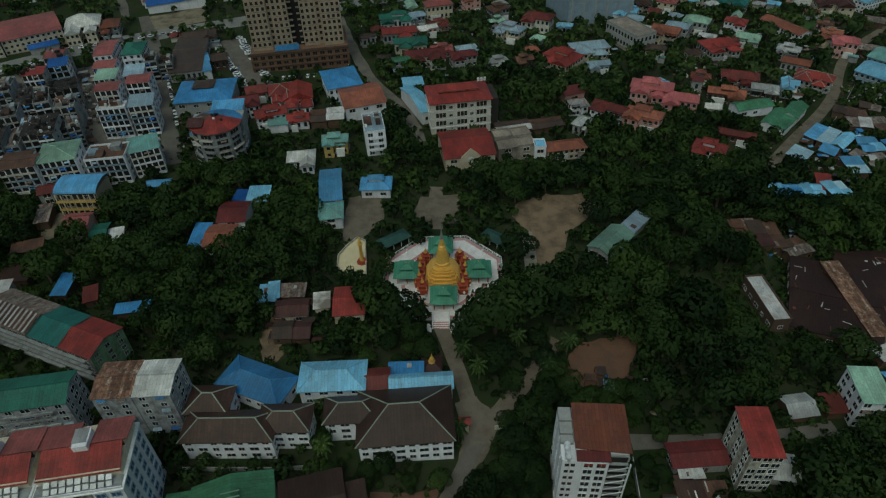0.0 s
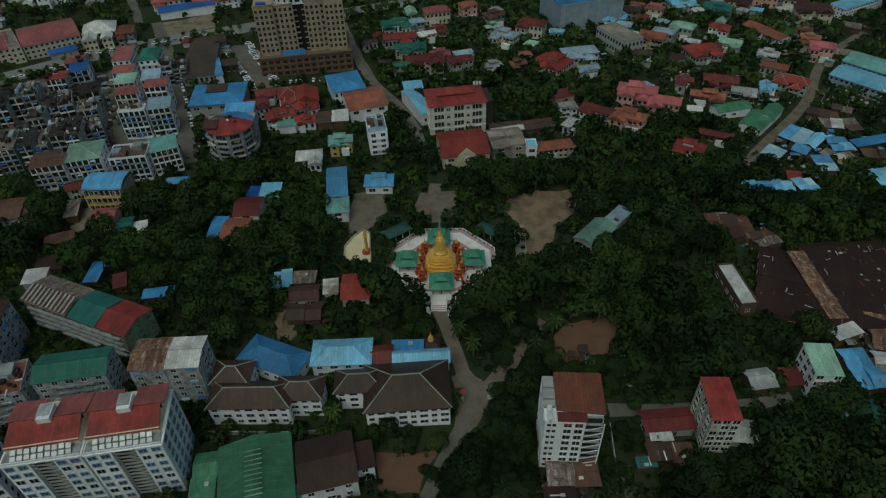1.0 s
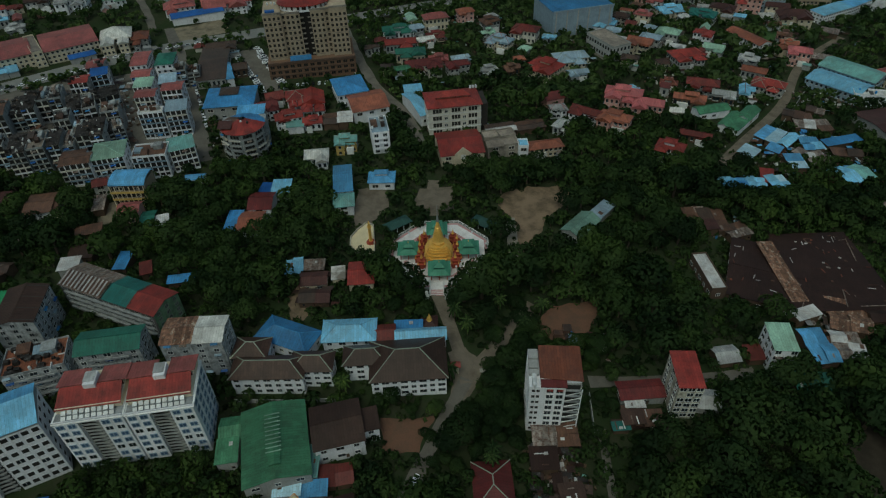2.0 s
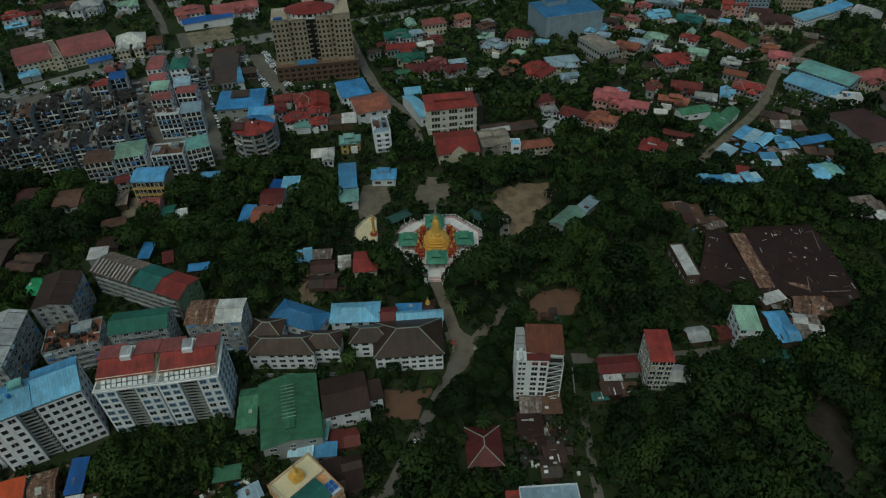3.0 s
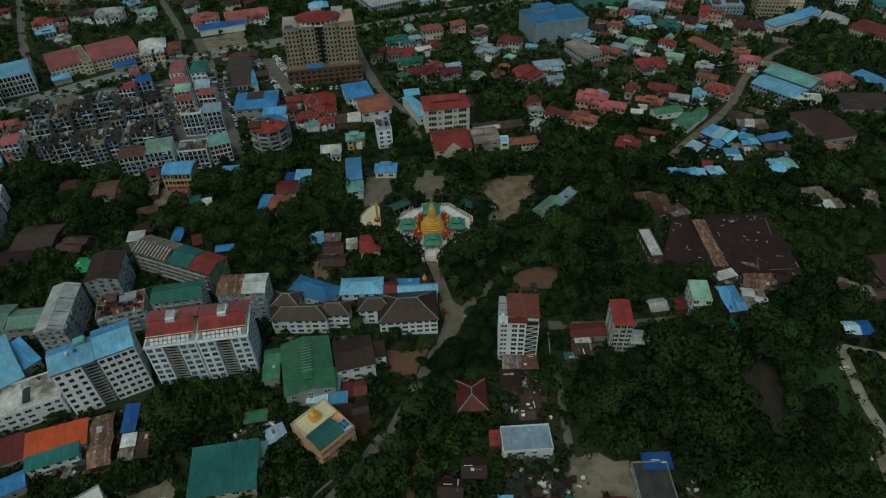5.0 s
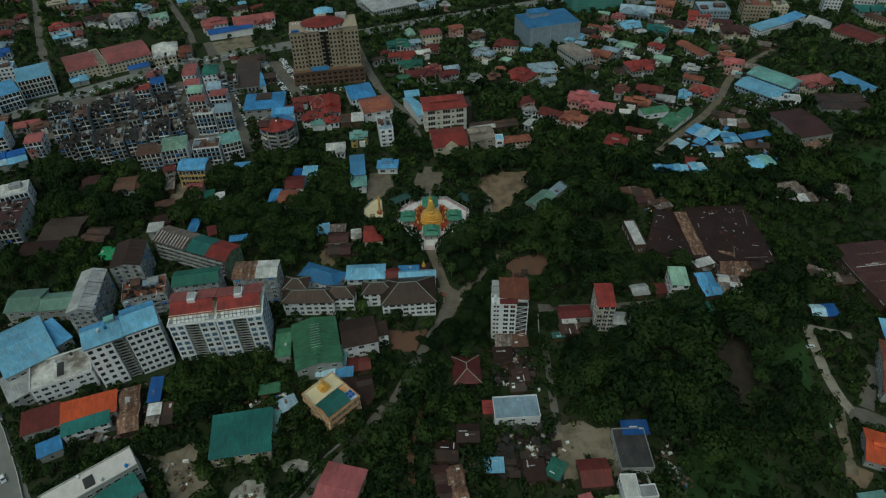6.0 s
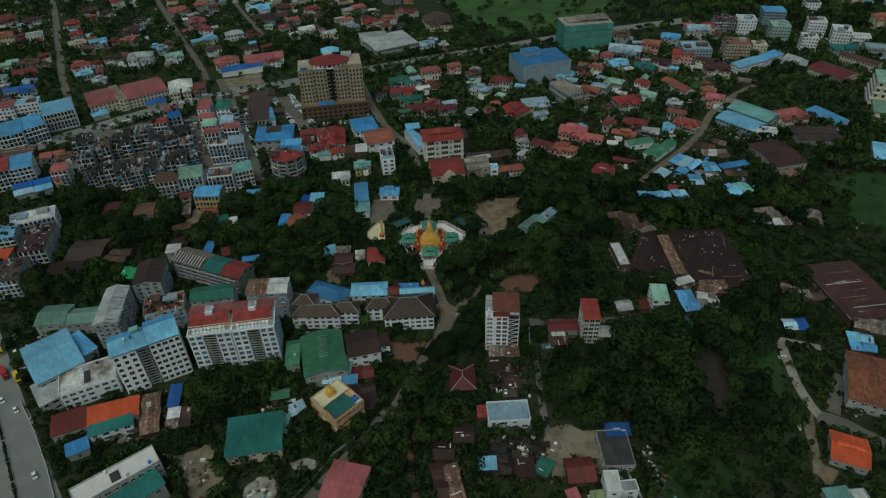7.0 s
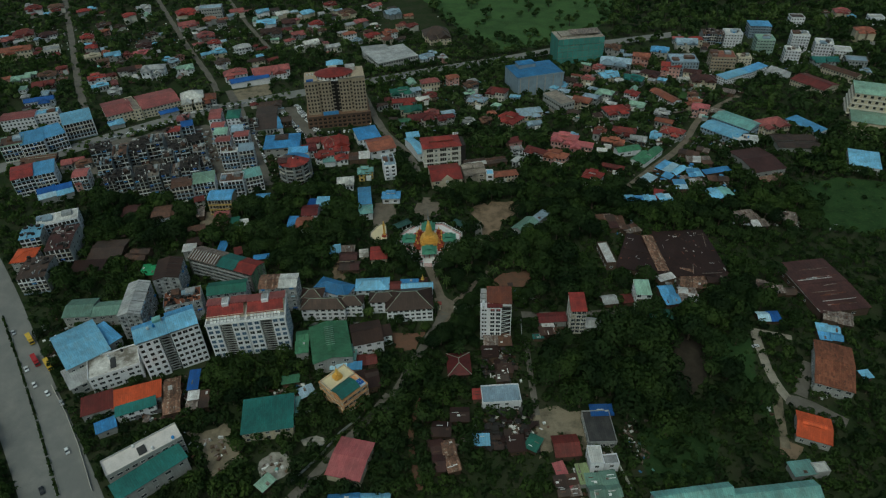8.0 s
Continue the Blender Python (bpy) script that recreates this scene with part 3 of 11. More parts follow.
def bld(x, y, rot, w, d, h, storeys, roof, rc, wc, name="house", rise=None, bays=None, ov=None):
    """One building: walls, windows, roof and what its kind needs."""
    if name == "house" and y > 335:
        tone = random.Random(int(x * 13 + y * 7))
        wc = tone.choice((wc, wc, "offwhite", "cream", "grey", "stained")) if wc in ("white", "offwhite") else wc
        rc = tone.choice(("rust", "maroonbrown", "brown", "bluegrey", "grey", "rustred")) if tone.random() < 0.24 else rc
    small = name == "shed"
    what = name.replace("_", " ")
    tall = "" if storeys == 1 else {2: "two", 3: "three", 4: "four", 5: "five", 6: "six", 7: "seven"}[storeys] + "-storey "
    label = f"{tall}{WALLS[wc]} {what} with a {COLOURS[rc]} {SHAPE[roof]} roof"
    root = thing(name, x, y, rot, label, CATEGORY.get(name, what), size=(w, d))
    mat = "roof_" + rc
    rise = rise if rise is not None else (min(w, d) * 0.22 if roof in ("gable", "hip", "hipw") else 1.0)
    ov = ov if ov is not None else (0.35 if storeys > 3 else 0.6)
    if name == "house" and y > 235 and roof in ("gable", "hip") and w * d > 55 and storeys < 4:
        return villa(root, x, y, w, d, h, storeys, roof, mat, wc, rise)
    if roof in ("gable", "vent"):
        walls(root, w, d, h, wc, rise)
        part("roof", gable_roof(w, d, h, rise, ov, mat), root)
        if roof == "vent":
            part("roof_vent", gable_roof(w * 0.7, d * 0.16, h + rise + 0.3, rise * 0.25, 0.2, mat), root)
            for i in range(int(w * 0.6 / 1.6) if rc == "green" else 0):
                s = Solid().box(-0.16, 0.16, -d * 0.12, d * 0.12, 0, 0.14)
                part("vent_slat", s.mesh("vent_slat", "roof_palegreen" if rc == "green" else mat), root, m=pose(-w * 0.3 + i * 1.6, 0, h + rise + 0.75 + rise * 0.25))
        elif not small and y < 250:
            part("ridge_cap", ridge_cap(w, d, h, rise, ov, mat), root)
    elif roof in ("hip", "hipw"):
        walls(root, w, d, h, wc)
        part("roof", hip_roof(w, d, h, rise, ov + 0.2, mat, cross=name == "house" and y > 200), root)
        if name == "market_hall":
            part("upper_roof", hip_roof(w * 0.34, d * 0.34, h + rise * 0.85, 1.4, 0.8, "roof_dkbrown"), root, "dark raised roof lantern")
            part("lantern_wall", Solid().box(-w * 0.17, w * 0.17, -d * 0.17, d * 0.17, h + rise * 0.4, h + rise * 0.85).mesh("lantern_wall", "wall_grey"), root)
        if y < 250:
            part("ridge_cap", hip_ridges(w, d, h, rise, ov + 0.2, "trim_ridge" if roof == "hipw" else mat), root)
    elif roof == "mono":
        walls(root, w, d, h, wc, wedge=min(1.2, d * 0.08))
        X, Y = w / 2 + ov, d / 2 + ov
        s = Solid()
        tilt = min(1.2, d * 0.08)
        s.slab([(-X, -Y, h + 0.12), (X, -Y, h + 0.12), (X, Y, h + 0.12 + tilt), (-X, Y, h + 0.12 + tilt)], 0.12)
        part("roof", s.mesh("roof", mat), root)
    elif roof == "arch":
        walls(root, w, d, h, wc)
        n = 10
        arc = [(-math.cos(math.pi * i / n) * (d / 2 + ov), h + 0.2 + math.sin(math.pi * i / n) * 2.4) for i in range(n + 1)]
        X = w / 2 + ov
        v = [(x, y, z - t) for x in (-X, X) for t in (0, 0.15) for y, z in arc]
        m = n + 1
        f = []
        for i in range(n):
            f += [(i, 2 * m + i, 2 * m + i + 1, i + 1), (m + i, m + i + 1, 3 * m + i + 1, 3 * m + i), (i, i + 1, m + i + 1, m + i), (2 * m + i, 3 * m + i, 3 * m + i + 1, 2 * m + i + 1)]
        f += [(0, m, 3 * m, 2 * m), (n, 2 * m + n, 3 * m + n, m + n)]
        s = Solid().add(v, f)
        part("roof", s.mesh("roof", mat), root)
        fh = h / storeys
        for st in range(storeys):
            # Dark sheet on the wall: the gallery's shade put in as colour
            part("gallery_void", Solid().box(-w * 0.48, w * 0.48, -0.06, 0, 0.9, fh - 0.5).mesh("gallery_void", "painted_shade"), root, m=pose(0, -d / 2, st * fh))
            part("gallery", ledge(w + 0.6, 1.6, 0.9).mesh("gallery", "wall_yellow"), root, m=pose(0, -d / 2, st * fh + 0.2))
        for k in range(8):
            part("gallery_post", Solid().box(-0.17, 0.17, -0.17, 0.17, -1, h).mesh("gallery_post", "wall_cream"), root, m=pose(w * (k / 7 - 0.5) * 0.98, -d / 2 - 1.4, 0))
    else:
        walls(root, w, d, h, wc)
        s = Solid().box(-w / 2, w / 2, -d / 2, d / 2, h, h + 0.06)
        part("roof", s.mesh("roof", mat), root)
        parapet(root, w, d, h, wc)
    if small:
        if h > 3.2 and y < 200 and rnd.random() < 0.6:
            facade(root, 0, w, d, 1.2, w * rnd.uniform(-0.3, 0.3), WIN["small"])
        junk = y < 90 and -10 < x < 120
        for _ in range(rnd.choice((2, 3)) if junk else rnd.choice((0, 1, 1)) if y < 220 else 0):
            px, py = rnd.uniform(-0.35, 0.35) * w, rnd.uniform(-0.35, 0.35) * d
            up = min(1.2, d * 0.08) / d if roof == "mono" else -rise / (d / 2) * (1 if py > 0 else -1)
            lift = min(1.2, d * 0.08) * (py / d + 0.5) if roof == "mono" else rise * (1 - abs(py) / (d / 2))
            a = w * rnd.uniform(0.06, 0.14)
            b = min(d * 0.2, rnd.uniform(0.7, 1.6))
            if junk:
                a, b = rnd.choice(((0.2, 1.6), (1.7, 0.2), (0.7, 0.5), (1.1, 0.2)))
            s = Solid().slab([(-a, -b, 0.3 - b * up), (a, -b, 0.3 - b * up), (a, b, 0.3 + b * up), (-a, b, 0.3 + b * up)], 0.06)
            part("patch_sheet", s.mesh("patch_sheet", rnd.choice(("roof_rusttin", "roof_rust", "roof_whitetin", "trim_white" if junk else mat))), root, m=pose(px, py, h + lift))
        return root
    if storeys > 3:
        kinds = ("old", "oldwide") if wc in ("stained", "grey") else ("square",) if bays else ("plain", "plain", "wide")
        far = y > 250
        side = 1 if x < 0 else 3
        if wc == "stained" or (x < -90 and 228 < y < 350 and roof != "arch") or (x < -190 and 110 < y < 300):
            fh = h / storeys
            # One near-black sheet paints the shade behind the balconies
            part("loggia", Solid().box(-w * 0.47, w * 0.47, -0.05, 0, fh * 0.3, h - 0.3).mesh("loggia", "painted_shade"), root, m=pose(0, -d / 2, 0))
            bays = max(2, int(w / 2.6))
            for e in range(1, bays):
                part("pier", PIER[0 if wc != "stained" else 1], root, m=pose(w * (e / bays - 0.5), -d / 2, 0) @ Matrix.Diagonal((1, 1, h, 1)))
            for st in range(storeys):
                if rnd.random() < 0.55:
                    facade(root, 0, w, d + 2.0, st * fh + fh * 0.86, w * rnd.uniform(-0.33, 0.33), rnd.choice(AWNING), "awning")
                s = ledge(w * 0.96, 1.0, 0.8)
                part("balcony", s.mesh("balcony", rnd.choice(("wall_grey", "wall_bluewall", "wall_offwhite", "wall_stained", "wall_white") if wc == "stained" else ("wall_white", "wall_offwhite", "wall_bluewall"))), root, m=pose(0, -d / 2, st * fh + 0.1))
            facade(root, side, w, d, h * 0.55, 0, WIN["old"])
            facade(root, side, w, d, h * 0.3, 0, WIN["old"])
            for st in range(storeys if wc != "stained" else 0):
                facade(root, side, w, d, st * fh + fh * 0.36, -d * 0.22, WIN["old"])
                facade(root, side, w, d, st * fh + fh * 0.36, d * 0.22, WIN["old"])
            if wc in ("stained", "grey"):
                roof_junk(root, w, d, h + (0.6 if roof != "flat" else 0), int(w * d / 13))
            if roof == "flat":
                clutter(root, w, d, h)
                roof_tanks(root, w, d, h, rnd.randint(1, 2), 0.06)
            return root
        glaze(root, w, d, h, storeys, kinds, bays, sides=(0, side), pitch=6.6 if far else 3.8, rng=rnd)
        fh = h / storeys
        for sside in (0,) if roof != "mono" and rnd.random() < 0.6 else ():
            for st in range(1, storeys):
                s = ledge(w * 0.62, 1.1, 0.75)
                part("balcony", s.mesh("balcony", "wall_grey" if wc == "stained" else "wall_" + wc), root, m=pose(0, 0, 0, 0, 0, 90 * sside) @ pose(0, -d / 2, st * fh))
        if y < 200:
            fh = h / storeys
            for st in range(storeys):
                for k in range(int(w / 3.8)):
                    if rnd.random() < 0.22 and wc != "mould":
                        facade(root, 0, w, d, st * fh + fh * 0.32 + 1.65, w * ((k + 0.5) / int(w / 3.8) - 0.5), rnd.choice(AWNING), "awning")
        if roof in ("flat", "flatroof"):
            clutter(root, w, d, h)
            roof_tanks(root, w, d, h, rnd.randint(1, 3), 0.06)
    else:
        side = 1 if x < 0 else 3
        if storeys > 1 or y < 400:
            glaze(root, w, d, h, storeys, (("plain", "wide") if y < 200 else ("veranda_shade", "wide")) if wc != "wood" else ("small",), bays, sides=(0, side) if y < 200 else (0,), pitch=(3.3 if storeys == 3 else 4.2 if w < 25 else 5.5) if y < 200 else 4.2 if name == "row_building" else 6.0, rng=rnd, gaps=0.06 if y < 430 else 0.3)
        if roof == "flat" and name == "shop_building":
            part("roof_cover", Solid().box(-w * 0.06, w * 0.05, -d * 0.3, d * 0.2, h + 0.06, h + 0.5).mesh("roof_cover", "roof_charcoal"), root)
            roof_tanks(root, w, d, h, 3, 0.06)
        if storeys < 3 and name == "house" and y < 250:
            s = Solid()
            s.box(-0.55, 0.55, -0.06, 0.02, 0, 2.1)
            part("door", s.mesh("door", "wall_wood"), root, m=pose(w * 0.12, -d / 2, 0))
    return root


PIER = [Solid().box(-0.22, 0.22, -0.7, 0, 0, 1).mesh("pier", m) for m in ("wall_white", "wall_offwhite")]
TANK = {}
for nm in ("white", "black"):
    TANK[nm] = Solid().turned([(0.62, 0), (0.68, 0.1), (0.68, 1.25), (0.5, 1.5), (0.18, 1.6), (0.18, 1.7)], 10).mesh("water_tank", "tank_" + nm)
TANK["blue"] = Solid().turned([(0.62, 0), (0.68, 0.1), (0.68, 1.25), (0.5, 1.5), (0.18, 1.6), (0.18, 1.7)], 10).mesh("water_tank", "tarp_blue")
AWNING = [Solid().slab([(-1.3, -0.9, -0.35), (1.3, -0.9, -0.35), (1.3, 0, 0.1), (-1.3, 0, 0.1)], 0.05).mesh("awning", m) for m in ("roof_deepblue", "roof_bluegrey", "roof_blue", "roof_rusttin")]


def roof_tanks(root, w, d, h, n, lift):
    """Small water tanks standing on a roof."""
    for _ in range(n):
        part("water_tank", TANK[rnd.choice(("white", "white", "black", "blue"))], root, m=pose(rnd.uniform(-0.4, 0.4) * w, rnd.uniform(-0.38, 0.38) * d, h + lift))


def roof_junk(root, w, d, h, n):
    """Tins, boards, drying racks and small lean-tos crowded on a roof, too small to count."""
    s = Solid()
    for _ in range(n):
        px, py = rnd.uniform(-0.44, 0.44) * w, rnd.uniform(-0.46, 0.46) * d
        a, b, z = rnd.choice(((0.5, 0.4, 1.0), (1.3, 0.15, 0.9), (0.15, 1.4, 0.8), (0.9, 0.7, 1.7), (0.35, 0.35, 1.3), (1.2, 1.0, 1.4)))
        s.box(px - a, px + a, py - b, py + b, h - 0.3, h + z * rnd.uniform(0.6, 1.2), 2 if a * b > 0.3 else rnd.choice((0, 1, 2, 2, 3, 4)))
    tagged(part("roof_junk", s.mesh("roof_junk", "trim_white", "roof_whitetin", "roof_soot", "wall_stained", "roof_rusttin"), root), kind="stuff")


def clutter(root, w, d, h):
    """Stair head and patched sheets over a flat roof."""
    s = Solid()
    s.box(w * 0.1, w * 0.35, d * 0.0, d * 0.35, h + 0.06, h + 2.4)
    part("stair_head", s.mesh("stair_head", "wall_stained"), root)
    for _ in range(2):
        s = Solid()
        px, py = rnd.uniform(-0.4, 0.25) * w, rnd.uniform(-0.35, 0.3) * d
        a, b, z = w * rnd.uniform(0.1, 0.2), d * rnd.uniform(0.1, 0.2), h + rnd.uniform(1.2, 2.2)
        s.slab([(px - a, py - b, z), (px + a, py - b, z), (px + a, py + b, z + 0.5), (px - a, py + b, z + 0.5)], z - h + 0.3)
        part("lean_to_roof", s.mesh("lean_to_roof", rnd.choice(("roof_rust", "roof_rusttin", "roof_dkbrown", "roof_rust", "roof_bluegrey"))), root)


# ---- ground ----
def ground():
    xs = [-2500, -1500, -1000] + [-700 + 20 * i for i in range(71)] + [1000, 1500, 2500]
    ys = [-1500, -800, -400] + [-200 + 20 * i for i in range(56)] + [1300, 1800, 2600, 3600]
    v = [(x, y, lie(x, y) - 0.05) for y in ys for x in xs]
    n = len(xs)
    f = [(j * n + i, j * n + i + 1, (j + 1) * n + i + 1, (j + 1) * n + i) for j in range(len(ys) - 1) for i in range(n - 1)]
    s = Solid().add(v, f)
    return tagged(new("ground", s.mesh("ground", "undergrowth")), "dark scrubby ground between houses and trees", "ground", kind="structure")


ground()
ROADS = []


def strip(name, pts, width, mat, label, lift=0.08, kind="structure", category="road"):
    """A road or path along a few corner points, draped over the ground."""
    path = []
    for (ax, ay), (bx, by) in zip(pts, pts[1:]):
        n = max(1, int(math.hypot(bx - ax, by - ay) / 8))
        path += [(ax + (bx - ax) * i / n, ay + (by - ay) * i / n) for i in range(n)]
    path.append(pts[-1])
    for _ in range(6 if len(pts) > 2 else 0):
        path = [path[0]] + [tuple((a + 2 * b + c) / 4 for a, b, c in zip(p, q, r)) for p, q, r in zip(path, path[1:], path[2:])] + [path[-1]]
    v, f = [], []
    for i, (x, y) in enumerate(path):
        (ax, ay), (bx, by) = path[max(0, i - 1)], path[min(len(path) - 1, i + 1)]
        l = math.hypot(bx - ax, by - ay) or 1
        nx, ny = -(by - ay) / l, (bx - ax) / l
        h = width / 2 * (1 + 0.12 * math.sin(i * 1.7 + x) if mat in ("lane", "earth", "sand", "red_earth") else 1)
        for e in (-h, h):
            v.append((x + nx * e, y + ny * e, lie(x + nx * e, y + ny * e) + lift))
        for e in (-h, h):
            v.append((x + nx * e * 1.03, y + ny * e * 1.03, lie(x, y) - 0.6))
    for i in range(len(path) - 1):
        a, b = i * 4, i * 4 + 4
        f += [(a, b, b + 1, a + 1), (a + 2, b + 2, b, a), (a + 1, b + 1, b + 3, a + 3)]
    ROADS.append((path, width / 2, 0.9 if mat in ("pale_track", "dusty_road") else 0.55 if mat == "earth" else 0.45))
    return tagged(new(name, Solid().add(v, [tuple(reversed(q)) for q in f]).mesh(name, mat)), label, category, kind=kind)


CLEAR = []


def patch(name, pts, mat, label, lift=0.04, category="ground", clear=True):
    """A flat area of other ground: a ragged fan inside its corner points."""
    cx, cy = sum(p[0] for p in pts) / len(pts), sum(p[1] for p in pts) / len(pts)
    rim = []
    for (ax, ay), (bx, by) in zip(pts, pts[1:] + pts[:1]):
        for i in range(6):
            t = i / 6
            x, y = ax + (bx - ax) * t, ay + (by - ay) * t
            g = 1 + 0.16 * noise.noise((x * 0.12, y * 0.12, 3.0)) + 0.1 * noise.noise((x * 0.45, y * 0.45, 7.0))
            rim.append((cx + (x - cx) * g, cy + (y - cy) * g))
    v, f, n, R = [], [], len(rim), 5
    for j in range(1, R + 1):
        for x, y in rim:
            px, py = cx + (x - cx) * j / R, cy + (y - cy) * j / R
            v.append((px, py, lie(px, py) + (lift if j < R else -0.1)))
    v.append((cx, cy, lie(cx, cy) + lift))
    for j in range(R - 1):
        f += [(j * n + i, (j + 1) * n + i, (j + 1) * n + (i + 1) % n, j * n + (i + 1) % n) for i in range(n)]
    f += [(len(v) - 1, i, (i + 1) % n) for i in range(n)]
    area = sum(a[0] * b[1] - b[0] * a[1] for a, b in zip(rim, rim[1:] + rim[:1]))
    if area < 0:
        f = [tuple(reversed(q)) for q in f]
    if clear:
        CLEAR.append(([(cx + (x - cx) * 0.86, cy + (y - cy) * 0.86) for x, y in rim], 0.0 if name != "field" else 0.16 if cy > 600 else 0.05 if cy > 300 else 0.55 if cx < 150 else 0.12))
    return tagged(new(name, Solid().add(v, f).mesh(name, mat)), label, category, kind="structure")


strip("road", [(-314, 169), (-263, 110), (-213, 47), (-183, 11), (-162, -15), (-138, -45)], 30, "asphalt", "wide grey asphalt highway with a planted median")
strip("road", [(-392, 254), (-331, 292), (-295, 328), (-246, 373), (-206, 402), (-141, 436), (-69, 471), (9, 511), (88, 546), (167, 587), (315, 643)], 17, "asphalt", "wide asphalt boulevard lined with small trees")
strip("road", [(-323, 374), (-361, 440), (-451, 614), (-558, 818)], 7, "lane", "narrow grey street between houses")
strip("road", [(-219, 437), (-236, 474), (-296, 578), (-397, 765), (-439, 840)], 6, "lane", "narrow grey street between houses")
strip("road", [(-191, 562), (-241, 656), (-297, 770)], 5, "lane", "narrow grey street between houses")
strip("road", [(-209, 443), (-181, 386), (-159, 332), (-139, 285), (-127, 256)], 8, "lane", "narrow street with parked cars beside apartment blocks")
strip("road", [(-73, 448), (-56, 391), (-39, 343), (-16, 310), (-9, 275)], 7, "lane", "narrow grey street beside the brown tower")
strip("road", [(1.5, 149), (8, 130), (13, 114), (13, 104)], 5, "dusty_road", "dusty lane from the pagoda to the gate")
strip("road", [(13, 106), (10, 96), (1, 84), (-5, 67), (-12, 51), (-19, 36)], 5, "lane", "grey lane running downhill past the school")
strip("road", [(15, 109), (26, 121), (34, 133), (42, 145)], 5.5, "dusty_road", "dirt track between dark trees")
strip("road", [(59, 106), (73, 106), (88, 107), (106, 108), (125, 113)], 5, "lane", "narrow lane past the pink roofed block")
strip("road", [(60, 86), (59, 72), (58.5, 60), (58.5, 46), (60, 33)], 3.2, "lane", "narrow concrete path beside trees")
strip("road", [(197, 96), (194, 82), (191, 67), (190, 54), (192, 45), (196, 43)], 5, "pale_track", "pale concrete track beside a lawn")
strip("road", [(197, 96), (206, 95), (217, 90)], 4, "pale_track", "pale track past a hut")
strip("road", [(190, 47), (186, 36), (182, 24), (181, 14)], 5, "sand", "sandy track beside the orange hall")
strip("road", [(194, 45), (202, 47), (207, 42), (210, 35), (219, 29)], 8, "lane", "grey track to the rusty warehouse")
strip("road", [(203, 47), (207, 55), (218, 71)], 6, "lane", "grey track to the rusty warehouse")
strip("road", [(160, 259), (173, 274), (187, 290), (210, 313), (235, 344), (247, 371), (269, 402), (318, 445)], 6, "dusty_road", "pale sandy road past blue tin roofs")
strip("road", [(-64, -24), (-55, -11), (-48, -2), (-41, 9), (-37, 17), (-27, 29), (-17, 45)], 5, "lane", "narrow lane below the golden monastery")
strip("road", [(0, 43), (-7, 28), (-8, 20), (-6, 12), (-3, 0), (1, -10)], 3, "red_earth", "red earth footpath under trees")
strip("road", [(83, 484), (102, 439), (123, 398)], 6, "lane", "lane beside the blue cube building")
strip("road", [(-1, 239), (-2, 223), (-1, 206)], 6, "dusty_road", "dusty avenue behind the pagoda")
patch("yard", [(-301, 273), (-291, 331), (-228, 367), (-169, 363), (-139, 261), (-187, 241), (-246, 245)], "lane", "grey concrete lots between apartment blocks")
patch("yard", [(29, 222), (38, 232), (49, 237), (68, 240), (77, 230), (67, 218), (56, 206), (52, 193), (46, 178), (36, 176), (39, 198), (33, 212)], "earth", "bare brown earth yard with wheel tracks")
strip("road", [(37, 206), (40, 196), (39, 184), (36, 174)], 5, "pale_track", "pale concrete drive beside the pagoda terrace")
patch("yard", [(37, 126), (44, 136), (50, 145), (72, 150), (69, 140), (64, 128), (50, 126)], "red_earth", "bare reddish earth slope")
patch("yard", [(-18, 89), (1, 90), (-4, 76), (-17, 75)], "red_earth", "red earth court beside the school")
patch("yard", [(-9, 232), (11, 235), (10, 209), (-12, 211)], "dusty_road", "dusty square behind the pagoda")
patch("yard", [(-41, 231), (-25, 234), (-23, 212), (-36, 190), (-41, 196)], "dusty_road", "dusty court beside the monastery")
patch("yard", [(6, 118), (13, 121), (20, 112), (16, 101), (10, 92), (6, 95), (8, 106)], "dusty_road", "trodden grey earth square at the gate")
patch("yard", [(52, 33), (59, 38), (71, 40), (84, 37), (85, 25), (84, 11), (81, 11), (81, 22), (69, 22), (66, 11), (57, 6), (57, 19)], "sand", "pale sandy yard")
patch("yard", [(-121, 23), (-110, 21), (-99, 29), (-93, 20), (-88, 12), (-81, 4), (-90, 0), (-97, -7), (-102, 4), (-107, 12)], "sand", "pale sandy yard with debris")
patch("yard", [(-79, 5), (-72, 10), (-66, 11), (-60, 4), (-60, -2), (-66, -6), (-75, -4)], "rubble", "whitish rubble yard behind a hall")
patch("yard", [(-60, 17), (-52, 20), (-45, 18), (-48, 13), (-58, 13)], "rubble", "whitish sand heap beside the lane")
patch("yard", [(181, 21), (191, 15), (183, 7), (175, 9)], "earth", "earthy verge beside the track")
patch("yard", [(-150, 403), (-132, 413), (-95, 341), (-109, 330)], "lane", "paved car park beside the tower")
patch("yard", [(-209, 441), (-171, 466), (-161, 437), (-193, 414)], "sand", "pale sports court")
patch("yard", [(-62, 146), (-56, 160), (-51, 137), (-56, 131)], "earth", "bare yard between huts")
patch("field", [(-65, 910), (354, 931), (214, 650), (150, 584), (75, 553), (23, 643)], "meadow", "wide green meadow beyond the town")
patch("field", [(295, 268), (340, 282), (410, 266), (363, 190), (278, 199)], "grass", "green meadow at the edge of town")
patch("field", [(168, 98), (193, 90), (184, 51), (174, 49), (170, 67), (164, 71)], "grass", "rough lawn beside the track")
patch("field", [(259, 465), (293, 477), (272, 422), (249, 422)], "meadow", "rough grass plot between houses")
patch("yard", [(134, 50), (143, 45), (156, 55), (165, 88), (146, 92)], "dark_soil", "dark bare soil between trees")
